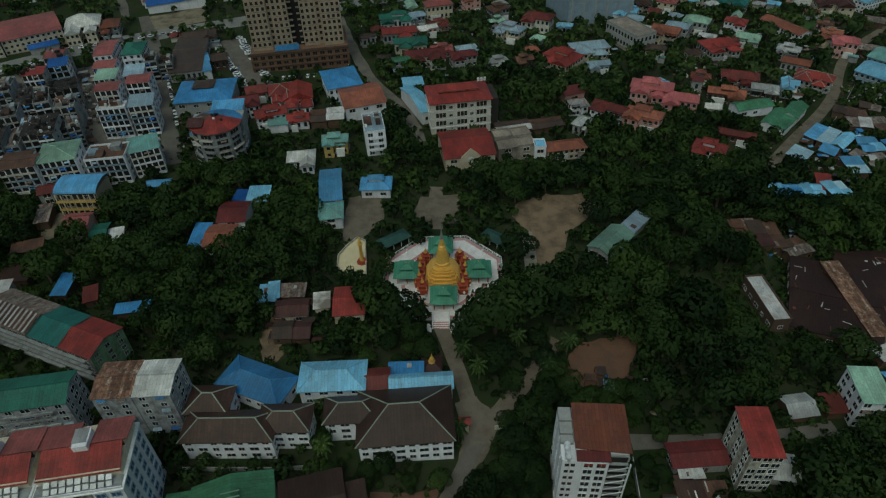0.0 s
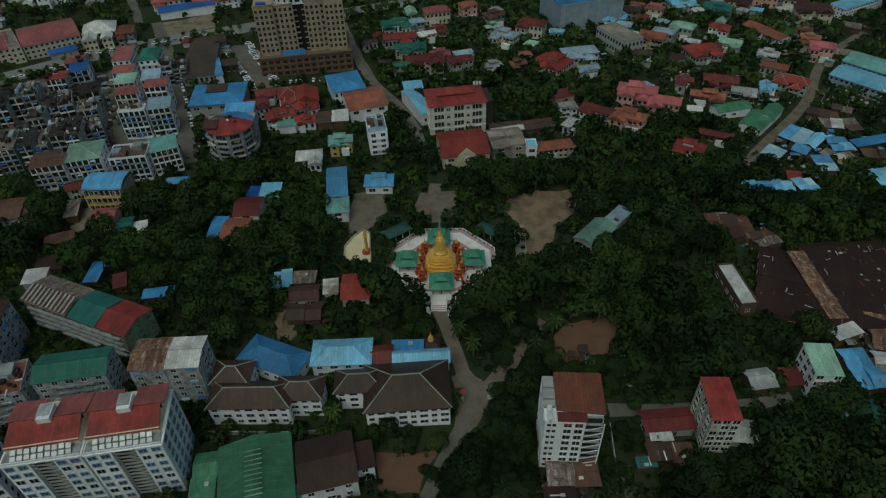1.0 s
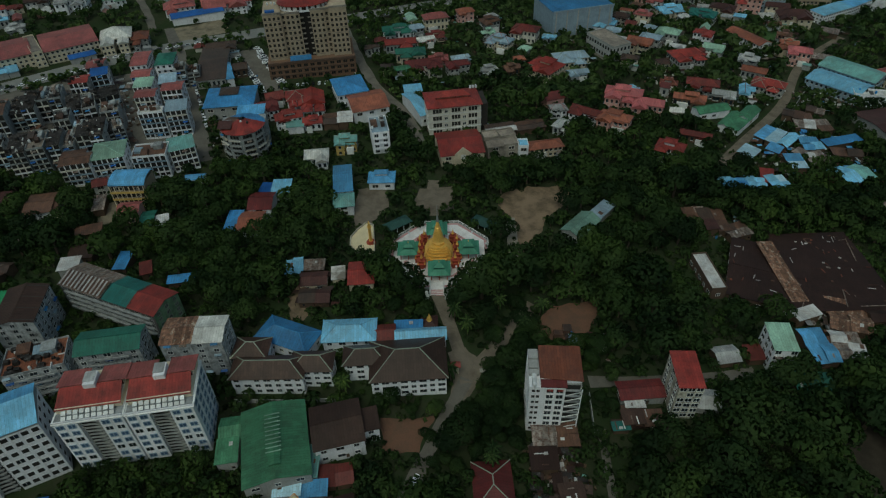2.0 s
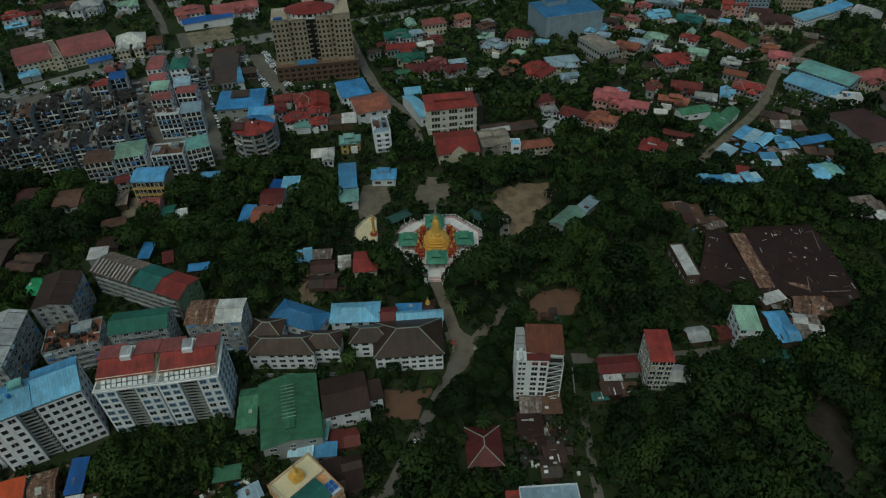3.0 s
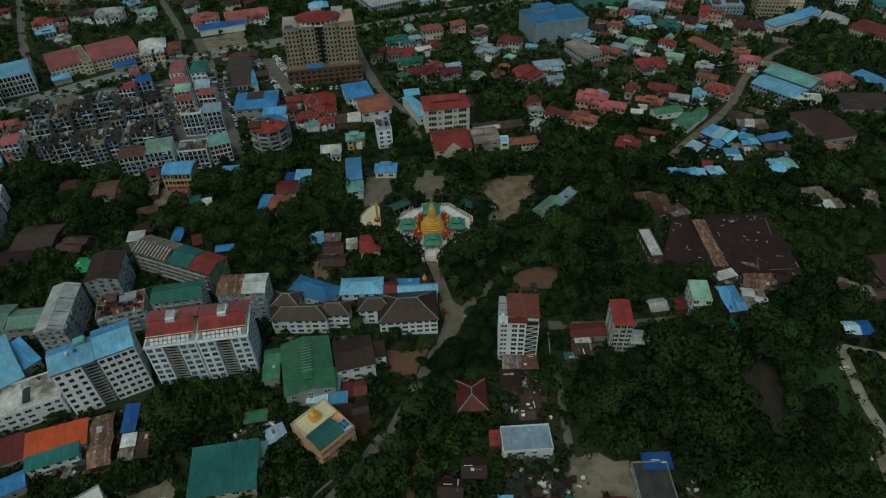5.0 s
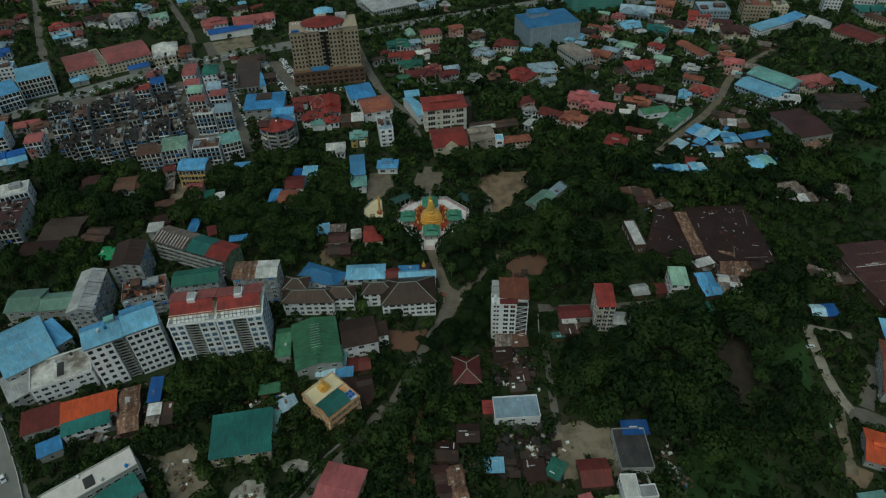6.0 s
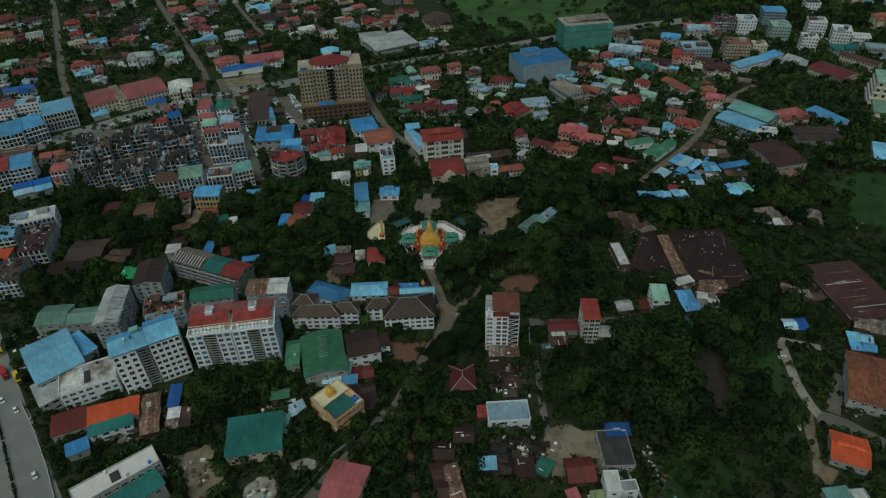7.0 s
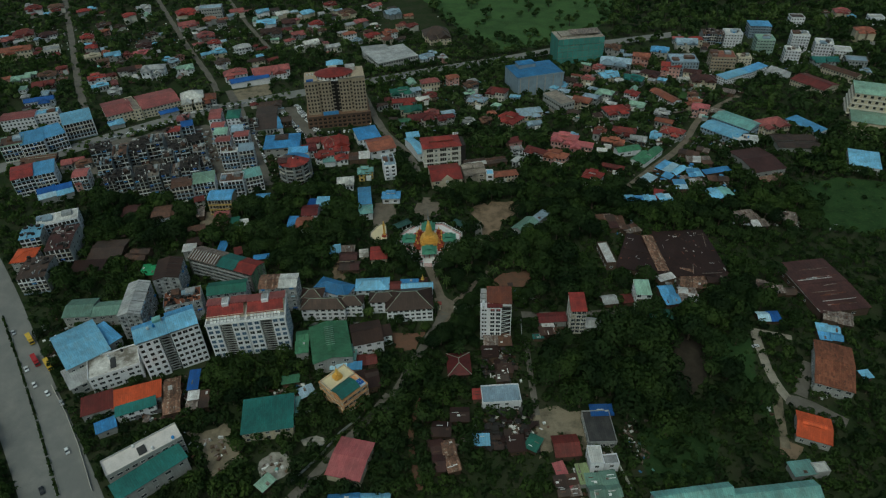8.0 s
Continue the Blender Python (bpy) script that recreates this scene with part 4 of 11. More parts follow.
patch("field", [(168, 36), (184, 31), (189, 52), (173, 53)], "grass", "rough lawn beside the track")
patch("field", [(106, 26), (141, 32), (152, 18), (140, -4), (106, -8)], "grass", "overgrown grassy clearing among trees")
patch("yard", [(-169, 213), (-164, 219), (-148, 215), (-142, 198), (-151, 196), (-165, 199)], "sand", "walled sandy court beside a pink house")


# ---- buildings ----
long_block = bld(-166.8, 99.0, 99, 29.0, 12.0, 18, 6, "gable", "grey", "dirtywhite", name="apartment_block", rise=1.8)
brown_block = bld(-157.2, 127.4, 100, 20.5, 15.0, 17, 6, "gable", "brown", "dirtywhite", name="apartment_block", rise=1.8)
for blk, bw, bd in ((long_block, 29.0, 12.0), (brown_block, 20.5, 15.0)):
    for fl in range(6):
        for k in (-0.3, 0, 0.3):
            facade(blk, 3, bw, bd, fl * 2.9 + 1.0, k * bd, WIN["old"])
    for k in range(4):
        part("roof_seam", Solid().slab([(-0.15, -bd / 2 - 0.3, 0), (0.15, -bd / 2 - 0.3, 0), (0.15, 0, 1.95), (-0.15, 0, 1.95)], 0.1).mesh("roof_seam", "roof_charcoal"), blk, m=pose(bw * (k / 3 - 0.5) * 0.9, 0, 18.15 if blk is long_block else 17.15))
bld(-116.0, 109.8, 9, 22.4, 11.6, 17, 6, "gable", "dkgreen", "dirtywhite", name="apartment_block", rise=2)
bld(-91.6, 113.2, 4, 11.0, 12.9, 18, 6, "gable", "rustslat", "dirtywhite", name="apartment_block", rise=1.2)
bld(-80.4, 113.8, 3, 10.7, 12.8, 18, 6, "gable", "whitegrey", "dirtywhite", name="apartment_block", rise=1.2)
rusty = bld(-141.7, 104.6, 17, 20.9, 13.7, 14, 5, "flatroof", "rustslab", "dirtywhite", name="apartment_block")
roof_junk(rusty, 20.9, 13.7, 14, 40)
bld(-202.3, 101.5, 4, 15.3, 15.3, 8, 2, "gable", "sage", "grey", rise=2)
bld(-186.0, 101.4, 7, 17.7, 12.0, 8, 2, "gable", "sage", "grey", rise=2)
bld(-188.3, 70.6, 41, 21.9, 31.2, 10, 2, "gable", "lightblue", "grey", name="warehouse", rise=3)
bld(-179.1, 77.4, 52, 11.9, 18.3, 9, 2, "mono", "midblue", "grey", name="warehouse")
bld(-181.2, 51.3, 41, 12.7, 15.1, 7, 2, "mono", "grey", "grey", name="shop_building")
bld(-164.8, 57.9, 26, 25.4, 16.4, 10, 3, "flat", "wornpale", "white", name="shop_building")
bld(-165.2, 34.5, 22, 14.4, 11.7, 5, 1, "mono", "maroon", "grey", name="workshop")
bld(-146.8, 40.1, 18, 22.9, 11.0, 5.5, 1, "mono", "orange", "grey", name="workshop")
bld(-144.4, 31.9, 22, 18.6, 5.8, 6, 2, "mono", "teal", "white")
bld(-155.7, 21.4, 30, 8.8, 6.5, 4.5, 1, "mono", "blue", "grey", name="shed")
bld(-127.4, 34.9, 16, 7.7, 11.8, 4.56192, 1, "gable", "rustslat", "wood", name="shed")
bld(-131.2, 46.6, 19, 7.7, 11.8, 3.89174, 1, "gable", "rustslat", "wood", name="shed")
bld(-120.6, 50.1, 9, 4.8, 12.3, 5, 1, "mono", "deepblue", "wood", name="shed")
bld(-117.1, 34.7, 8, 4.9, 5.2, 4.12806, 1, "gable", "rusttin", "wood", name="shed")
bld(-118.1, 40.3, 10, 4.9, 5.2, 4.56948, 1, "mono", "whitetin", "wood", name="shed")
bld(-111.9, 35.6, 13, 4.9, 5.2, 4.12469, 1, "mono", "dkbrown", "wood", name="shed")
bld(-112.9, 41.2, 9, 4.9, 5.2, 3.82121, 1, "mono", "rust", "wood", name="shed")
bld(-128.2, 2.3, 38, 34.4, 10.1, 12, 3, "flat", "pinkwhite", "grey", name="shop_building")
bld(-122.3, -7.3, 43, 31.7, 9.2, 9, 2, "mono", "teal", "grey", name="warehouse")
bld(-76.0, 26.9, 9, 24.5, 20.0, 7, 2, "mono", "teal", "cream", name="hall")
bld(-51.2, 74.6, -76, 28.5, 20.8, 8, 2, "vent", "green", "grey", name="market_hall", rise=2.4)
bld(-67.3, 73.1, 8, 6.4, 8.3, 5.12754, 1, "mono", "green", "grey", name="shed")
bld(-68.3, 81.8, 9, 6.4, 8.3, 4.6772, 1, "gable", "green", "grey", name="shed")
bld(-38.9, 69.7, 0, 4.3, 10.5, 5, 1, "mono", "paleteal", "grey", name="shed")
bld(-45.5, 60.9, 4, 8.0, 4.8, 4.58954, 1, "mono", "paleblue", "grey", name="shed")
bld(-37.2, 61.1, 4, 8.0, 4.8, 3.92247, 1, "mono", "midblue", "grey", name="shed")
bld(-31.7, 81.4, 14, 16.3, 16.7, 8, 2, "gable", "brown", "white", name="house", rise=2)
bld(-21.1, 83.8, 14, 5.6, 8.1, 7, 2, "mono", "brown", "white", name="house")
bld(-33.3, 65.8, 3, 4.9, 6.7, 2.99036, 1, "mono", "maroon", "wood", name="shed")
bld(-28.0, 66.4, 10, 4.9, 6.7, 3.41063, 1, "gable", "maroon", "wood", name="shed")
bld(-31.8, 47.9, 14, 6.2, 6.0, 4.46687, 1, "gable", "blackbrown", "wood", name="shed")
bld(-33.4, 54.2, 15, 6.2, 6.0, 3.87061, 1, "mono", "blackbrown", "wood", name="shed")
bld(-25.4, 49.5, 16, 6.2, 6.0, 4.60052, 1, "mono", "blackbrown", "wood", name="shed")
bld(-27.0, 55.8, 16, 6.2, 6.0, 3.75695, 1, "gable", "blackbrown", "wood", name="shed")
bld(-32.4, 3.1, -14, 16.3, 20.8, 5, 1, "gable", "pink", "cream", name="house", rise=1.5)
bld(-33.1, -17.6, 3, 13.4, 4.5, 4.59557, 1, "gable", "blue", "grey", name="shed")
bld(-19.3, -17.2, -0, 13.4, 4.5, 4.38884, 1, "gable", "lightblue", "grey", name="shed")
bld(-58.8, 103.6, -0, 25.7, 9.5, 9, 3, "hipw", "brown", "white", name="school_building", rise=4)
bld(-43.3, 106.2, -0, 14.3, 8.4, 9, 3, "hipw", "brown", "white", name="school_building", rise=3.4)
bld(-66.9, 112.4, -1, 12.0, 9.1, 9, 3, "hipw", "brown", "white", name="school_building", rise=3.4)
bld(-8.5, 107.3, 4, 26.8, 18.0, 9, 3, "hipw", "brown", "white", name="school_building", rise=6)
bld(-24.3, 109.1, 3, 15.1, 8.3, 9, 3, "hipw", "brown", "white", name="school_building", rise=3.6)
bld(-31.8, 122.4, 2, 19.6, 10.3, 7, 2, "hip", "lightblue", "white", name="hall", rise=3)
bld(-18.2, 122.1, 5, 7.6, 7.9, 6, 1, "gable", "maroon", "white", name="hall")
bld(-4.2, 120.1, 3, 18.7, 5.6, 8, 2, "gable", "lightblue", "white", name="hall", rise=2)
bld(-9.3, 126.9, 1, 10.3, 4.1, 5, 1, "mono", "blue", "white", name="shed")
bld(-55.4, 121.5, -23, 22.0, 11.0, 6, 1, "hip", "blue", "white", name="hall", rise=3)
bld(90.2, 98.6, -2, 8.6, 15.0, 17.6, 6, "mono", "red", "mould", name="apartment_block", bays=3)
bld(76.5, 100.2, 4, 15.9, 7.4, 4, 1, "gable", "maroonred", "grey", rise=1)
bld(71.2, 88.5, 4, 6.8, 5.2, 3.9, 1, "mono", "brown", "wood", name="shed")
bld(78.4, 88.6, 3, 6.4, 5.6, 3.4, 1, "mono", "rust", "wood", name="shed")
bld(66.5, 85.5, 4, 5.4, 2.6, 2.8, 1, "mono", "teal", "wood", name="shed")
bld(71.5, 95, 1, 2.6, 3.2, 3, 1, "mono", "whitetin", "wood", name="shed")
bld(75.2, 95, 4, 2.6, 3.2, 3, 1, "mono", "whitetin", "wood", name="shed")
bld(100.1, 97.0, -9, 8.3, 8.1, 3.5, 1, "gable", "grey", "grey", name="shed")
bld(114.5, 118.5, 8, 8.6, 7.6, 3.4, 1, "gable", "grey", "wood", name="shed", rise=1.6)
bld(126.2, 119.6, 5, 6.0, 6.6, 3.6, 1, "mono", "maroon", "wood", name="shed")
bld(134.3, 119.8, -4, 8.8, 13.0, 12.6, 4, "mono", "palegreen", "white", name="apartment_block", bays=3)
bld(151.5, 119.2, 7, 4.3, 8.3, 3.8289, 1, "mono", "midblue", "wood", name="shed")
bld(150.9, 128.0, 2, 4.3, 8.3, 4.51357, 1, "gable", "midblue", "wood", name="shed")
bld(156.1, 119.5, 0, 4.3, 8.3, 4.66204, 1, "gable", "midblue", "wood", name="shed")
bld(155.6, 128.2, 3, 4.3, 8.3, 4.30844, 1, "mono", "midblue", "wood", name="shed")
bld(139.9, 106.2, -2, 6.2, 8.0, 3.16153, 1, "mono", "dkgreen", "wood", name="shed")
bld(146.5, 106.1, -5, 6.2, 8.0, 3.38129, 1, "gable", "dkgreen", "wood", name="shed")
bld(162.9, 120.9, 1, 4.4, 5.1, 3.16212, 1, "gable", "rusttin", "wood", name="shed")
bld(162.4, 126.5, 2, 4.4, 5.1, 3.17828, 1, "mono", "rust", "wood", name="shed")
bld(167.7, 121.4, 7, 4.4, 5.1, 2.79361, 1, "gable", "rust", "wood", name="shed")
bld(167.2, 126.9, 7, 4.4, 5.1, 2.33106, 1, "mono", "whitetin", "wood", name="shed")
bld(150.8, 167.2, -23, 33.1, 40.6, 5.5, 1, "gable", "blackbrown", "brick", name="factory_hall", rise=0.8)
bld(179.8, 170.4, 1, 37.4, 50.5, 5.5, 1, "gable", "blackbrown", "brick", name="factory_hall", rise=0.8)
bld(169.5, 138.2, -19, 7.4, 8.9, 3.81683, 1, "gable", "rustslat", "wood", name="shed")
bld(172.0, 147.3, -17, 7.4, 8.9, 4.14204, 1, "mono", "rustslat", "wood", name="shed")
bld(177.0, 136.2, -18, 7.4, 8.9, 4.36135, 1, "gable", "rustslat", "wood", name="shed")
bld(179.5, 145.3, -17, 7.4, 8.9, 3.82802, 1, "mono", "rustslat", "wood", name="shed")
bld(163.0, 122.2, -9, 5.2, 6.3, 3.11155, 1, "mono", "rusttin", "wood", name="shed")
bld(163.8, 128.9, -9, 5.2, 6.3, 3.74929, 1, "gable", "whitetin", "wood", name="shed")
bld(168.5, 121.5, -11, 5.2, 6.3, 3.64101, 1, "mono", "whitetin", "wood", name="shed")
bld(169.4, 128.2, -5, 5.2, 6.3, 3.4138, 1, "mono", "rusttin", "wood", name="shed")
bld(156.8, 142.1, 19, 10.9, 4.9, 5, 1, "mono", "whitetin", "wood", name="shed")
bld(186.9, 141.5, 3, 6.7, 6.2, 4.21033, 1, "gable", "blackbrown", "wood", name="shed")
bld(194.0, 142.0, 2, 6.7, 6.2, 4.40181, 1, "mono", "blackbrown", "wood", name="shed")
bld(253.1, 132.3, 7, 32.2, 48.6, 6, 1, "gable", "maroonbrown", "brick", name="factory_hall", rise=1.2)
bld(244.1, 101.7, -24, 7.5, 4.7, 5.47069, 1, "gable", "rusttin", "wood", name="shed")
bld(246.2, 106.4, -20, 7.5, 4.7, 4.77615, 1, "gable", "rusttin", "wood", name="shed")
bld(251.4, 98.6, -20, 7.5, 4.7, 4.7834, 1, "mono", "rusttin", "wood", name="shed")
bld(253.4, 103.4, -25, 7.5, 4.7, 5.41141, 1, "mono", "rusttin", "wood", name="shed")
bld(234.1, 87.7, -13, 5.7, 5.9, 3.88367, 1, "mono", "midblue", "wood", name="shed")
bld(235.4, 94.0, -13, 5.7, 5.9, 4.58886, 1, "mono", "lightblue", "wood", name="shed")
bld(240.0, 86.4, -16, 5.7, 5.9, 4.62057, 1, "gable", "midblue", "wood", name="shed")
bld(241.3, 92.7, -13, 5.7, 5.9, 4.63023, 1, "gable", "lightblue", "wood", name="shed")
bld(226.0, 62.6, -24, 18.4, 34.5, 7, 2, "gable", "rustslab", "grey", name="warehouse", rise=2.5)
bld(197.3, 22.9, -23, 15.2, 16.2, 5, 1, "vent", "orange", "grey", name="hall", rise=2)
bld(181.4, 0.2, 7, 10.5, 6.8, 4, 1, "mono", "paleteal", "grey", name="shed")
bld(189.9, 0.2, 5, 7.0, 5.3, 4.5, 1, "flat", "white", "grey", name="shed")
bld(123.9, -15.8, 7, 35.9, 7.0, 7, 2, "gable", "paleteal", "grey", name="warehouse", rise=2)
bld(161.0, -14.9, 6, 40.9, 7.9, 7, 2, "gable", "paleteal", "grey", name="warehouse", rise=2)
bld(205.3, 105.3, -3, 6.4, 7.6, 2.93934, 1, "gable", "paleblue", "wood", name="shed")
bld(212.1, 105.3, 1, 6.4, 7.6, 2.70466, 1, "mono", "deepblue", "wood", name="shed")
bld(225.1, 130.1, 3, 7.1, 6.3, 3.50117, 1, "mono", "rusttin", "wood", name="shed")
bld(232.6, 130.0, 2, 7.1, 6.3, 2.36311, 1, "gable", "dkbrown", "wood", name="shed")
bld(216.1, 134.0, -14, 4.6, 4.1, 3.55519, 1, "mono", "dkbrown", "wood", name="shed")
bld(217.5, 138.4, -21, 4.6, 4.1, 2.97347, 1, "mono", "rusttin", "wood", name="shed")
bld(220.8, 132.5, -18, 4.6, 4.1, 2.63466, 1, "mono", "dkbrown", "wood", name="shed")
bld(222.2, 136.9, -17, 4.6, 4.1, 2.37455, 1, "gable", "rusttin", "wood", name="shed")
bld(233.4, 211.3, 9, 7.5, 6.0, 3.15346, 1, "gable", "rusttin", "wood", name="shed")
bld(232.3, 217.7, 13, 7.5, 6.0, 2.88592, 1, "mono", "rusttin", "wood", name="shed")
bld(241.2, 212.7, 7, 7.5, 6.0, 4.04269, 1, "mono", "rusttin", "wood", name="shed")
bld(240.1, 219.1, 8, 7.5, 6.0, 3.18326, 1, "mono", "rusttin", "wood", name="shed")
bld(262.7, 211.9, -26, 6.3, 6.3, 3.59925, 1, "mono", "rusttin", "wood", name="shed")
bld(265.7, 218.0, -24, 6.3, 6.3, 3.14756, 1, "gable", "dkbrown", "wood", name="shed")
bld(268.8, 209.0, -25, 6.3, 6.3, 2.87136, 1, "mono", "rusttin", "wood", name="shed")
bld(271.7, 215.1, -23, 6.3, 6.3, 3.88534, 1, "mono", "rusttin", "wood", name="shed")
bld(240.5, 205.5, 3, 5.4, 7.9, 2.97594, 1, "mono", "whitetin", "wood", name="shed")
bld(246.3, 206.1, 3, 5.4, 7.9, 3.00297, 1, "mono", "rusttin", "wood", name="shed")
bld(243.7, 59.7, 9, 5.2, 4.9, 3, 1, "mono", "lightblue", "wood", name="shed")
bld(41.6, 41.6, 3, 19.9, 11.4, 6, 2, "flatroof", "bluegrey", "white", name="house")
bld(38.7, 80.9, -0, 7.3, 8.1, 3.79181, 1, "gable", "rusttin", "wood", name="shed")
bld(46.4, 81.1, 2, 7.3, 8.1, 3.80517, 1, "mono", "rust", "wood", name="shed")
bld(37.8, 72.1, 1, 8.5, 7.4, 4, 1, "mono", "blackbrown", "wood", name="shed")
bld(45.4, 60.1, 7, 7.2, 6.3, 4, 1, "mono", "brown", "wood", name="shed")
bld(43.2, 54.3, 3, 6.0, 5.6, 4.41341, 1, "gable", "dkbrown", "wood", name="shed")
bld(29.6, 42.8, 1, 4.7, 5.9, 4, 1, "mono", "red", "wood", name="shed")
bld(20.2, 63.0, 93, 15.0, 11.6, 4, 1, "hipw", "maroonred", "wood", name="house", rise=3)
bld(10.7, 20.7, -3, 8.9, 8.1, 4.44514, 1, "gable", "blackbrown", "wood", name="shed", rise=1.2)
bld(19.9, 29.4, -0, 8.9, 8.1, 4.77177, 1, "gable", "blackbrown", "wood", name="shed", rise=1.2)
bld(9.5, 1.5, 4, 5.4, 8.5, 4.05017, 1, "gable", "maroonbrown", "wood", name="shed")
bld(8.5, 10.5, 9, 5.4, 8.5, 3.61422, 1, "gable", "maroonbrown", "wood", name="shed")
bld(15.9, 1.6, 15, 5.8, 8.1, 3.82393, 1, "gable", "rustslat", "wood", name="shed")
bld(14.2, 10.0, 9, 5.8, 8.1, 4.26678, 1, "gable", "rustslat", "wood", name="shed")
bld(30.3, 15.1, 1, 7.2, 5.9, 3.5, 1, "mono", "lightblue", "wood", name="shed")
bld(47.0, 13.0, 5, 7.8, 8.4, 3.5, 1, "mono", "blackbrown", "wood", name="shed")
bld(55.7, 13.9, -32, 6.0, 8.0, 3, 1, "mono", "dkgreen", "wood", name="shed")
bld(71.3, 11.9, 4, 11.8, 11.6, 4, 1, "gable", "maroon", "wood", name="house", rise=2)
bld(67.6, -5.0, 15, 4.5, 14.8, 3, 1, "mono", "pink", "wood", name="shed")
bld(89.5, 23.2, 1, 13.9, 19.1, 4, 1, "flat", "charcoal", "grey", name="workshop")
bld(83.7, 4.1, 0, 6.4, 9.9, 7.5, 2, "flat", "white", "white", name="house")
bld(90.8, 2.8, 5, 7.1, 5.2, 6, 2, "flat", "grey", "white", name="house")
bld(77.0, -3.7, 7, 4.9, 9.5, 4, 1, "mono", "lime", "grey", name="shed")
bld(81.6, -13.7, 5, 6.6, 6.1, 5.09005, 1, "gable", "sage", "grey", name="shed")
bld(81.0, -7.1, 2, 6.6, 6.1, 4.33288, 1, "mono", "sage", "grey", name="shed")
bld(88.6, -13.0, 8, 6.6, 6.1, 5.24295, 1, "gable", "sage", "grey", name="shed")
bld(88.0, -6.5, 6, 6.6, 6.1, 5.41825, 1, "mono", "sage", "grey", name="shed")
bld(92.8, 33.3, 1, 10.7, 6.1, 4, 1, "mono", "deepblue", "wood", name="shed")
bld(66.3, -12.4, 5, 4.9, 4.6, 3.84855, 1, "gable", "dkbrown", "wood", name="shed")
bld(65.6, -7.4, 8, 4.9, 4.6, 4.01719, 1, "mono", "dkbrown", "wood", name="shed")
bld(71.6, -11.7, 6, 4.9, 4.6, 3.05168, 1, "mono", "rusttin", "wood", name="shed")
bld(70.9, -6.6, 9, 4.9, 4.6, 3.85496, 1, "mono", "rust", "wood", name="shed")
bld(-65.9, 34.8, 0, 5.7, 10.7, 3, 1, "mono", "paleteal", "wood", name="shed")
bld(-70.2, 52.5, 10, 8.9, 4.7, 3, 1, "mono", "green", "wood", name="shed")
bld(-70.4, -8.7, 53, 7.3, 5.1, 3, 1, "mono", "palegreen", "wood", name="shed")
bld(-60.5, 44.7, 31, 7.2, 6.1, 3, 1, "mono", "bluegrey", "wood", name="shed")
bld(-30.8, 157.1, 4, 10.2, 13.5, 4.5, 1, "gable", "red", "cream", name="pavilion", rise=1.5)
bld(-60.9, 162.0, 3, 5.8, 7.5, 3.5, 1, "mono", "lightblue", "cream", name="shed")
bld(-52.1, 144.5, 2, 5.8, 7.3, 3.3553, 1, "gable", "dkbrown", "wood", name="shed")
bld(-46.0, 144.8, 2, 5.8, 7.3, 2.91656, 1, "gable", "maroonbrown", "wood", name="shed")
bld(-52.3, 164.0, 2, 8.3, 5.8, 3, 1, "mono", "rusttin", "wood", name="shed")
bld(-41.0, 158.5, 7, 5.0, 7.0, 3, 1, "mono", "wornpale", "cream", name="shed")
bld(-51.0, 154.5, 4, 11.0, 7.6, 3.6, 1, "gable", "maroonbrown", "cream", rise=1.2)
bld(-47.4, 229.4, 8, 8.8, 23.8, 7, 2, "gable", "midblue", "white", name="monastery_hall", rise=2)
bld(-44.8, 210.6, 7, 9.1, 10.3, 6, 2, "hip", "paleteal", "white", name="monastery_hall", rise=2)
tiered = bld(-27.9, 233.8, 1, 12.9, 9.2, 5, 1, "hip", "midblue", "white", name="pavilion", rise=2.5)
part("lantern_wall", Solid().box(-3, 3, -1.5, 1.5, 6.2, 8.2).mesh("lantern_wall", "wall_white"), tiered)
part("upper_roof", hip_roof(6.4, 3.4, 8.2, 1.1, 0.5, "roof_midblue"), tiered)
bld(70.5, 196.5, 48, 18.0, 10.0, 4.5, 1, "gable", "sage", "grey", name="hall", rise=2)
bld(83.0, 209.5, 48, 15.0, 6.0, 4, 1, "mono", "bluegrey", "grey", name="shed")
bld(-87.1, 195.0, 0, 10.4, 13.4, 5, 1, "gable", "terracotta", "white", name="hall", rise=1.6)
bld(-95.6, 195.6, 0, 6.0, 13.6, 4.2, 1, "mono", "blue", "wood", name="shed")
bld(-85.2, 210.0, 2, 11.0, 13.6, 6, 2, "gable", "maroonred", "white", rise=2)
bld(-78.3, 224.0, 2, 8.6, 10.4, 5, 1, "mono", "lightblue", "white", name="hall")
bld(-86.0, 224.6, -8, 5.8, 6.8, 4, 1, "mono", "deepblue", "wood", name="shed")
bld(-124.9, 233.0, 6, 9.3, 4.7, 5, 1, "gable", "midblue", "white", name="hall")
bld(-137.7, 167.4, -0, 4.8, 10.3, 4, 1, "mono", "blue", "wood", name="shed")
bld(-107.9, 155.5, 9, 10.9, 4.1, 4, 1, "mono", "blue", "wood", name="shed")
bld(-126.2, 163.0, 20, 4.2, 7.4, 3.5, 1, "mono", "maroon", "wood", name="shed")
bld(-59.1, 163.6, 9, 3.2, 7.5, 3.5, 1, "mono", "lightblue", "wood", name="shed")
bld(-151.6, 221.1, 1, 16.9, 12.7, 12, 3, "arch", "midblue", "tan", name="school_building")
bld(-147.4, 203.3, 5, 9.5, 7.9, 7, 2, "gable", "pinkred", "pinkwall", rise=1.5)
bld(-137.7, 198.5, 11, 5.8, 11.1, 4, 1, "gable", "dkgreen", "wood", name="shed")
bld(-132.0, 198.1, 18, 7.0, 7.0, 3, 1, "mono", "whitetin", "wood", name="shed")
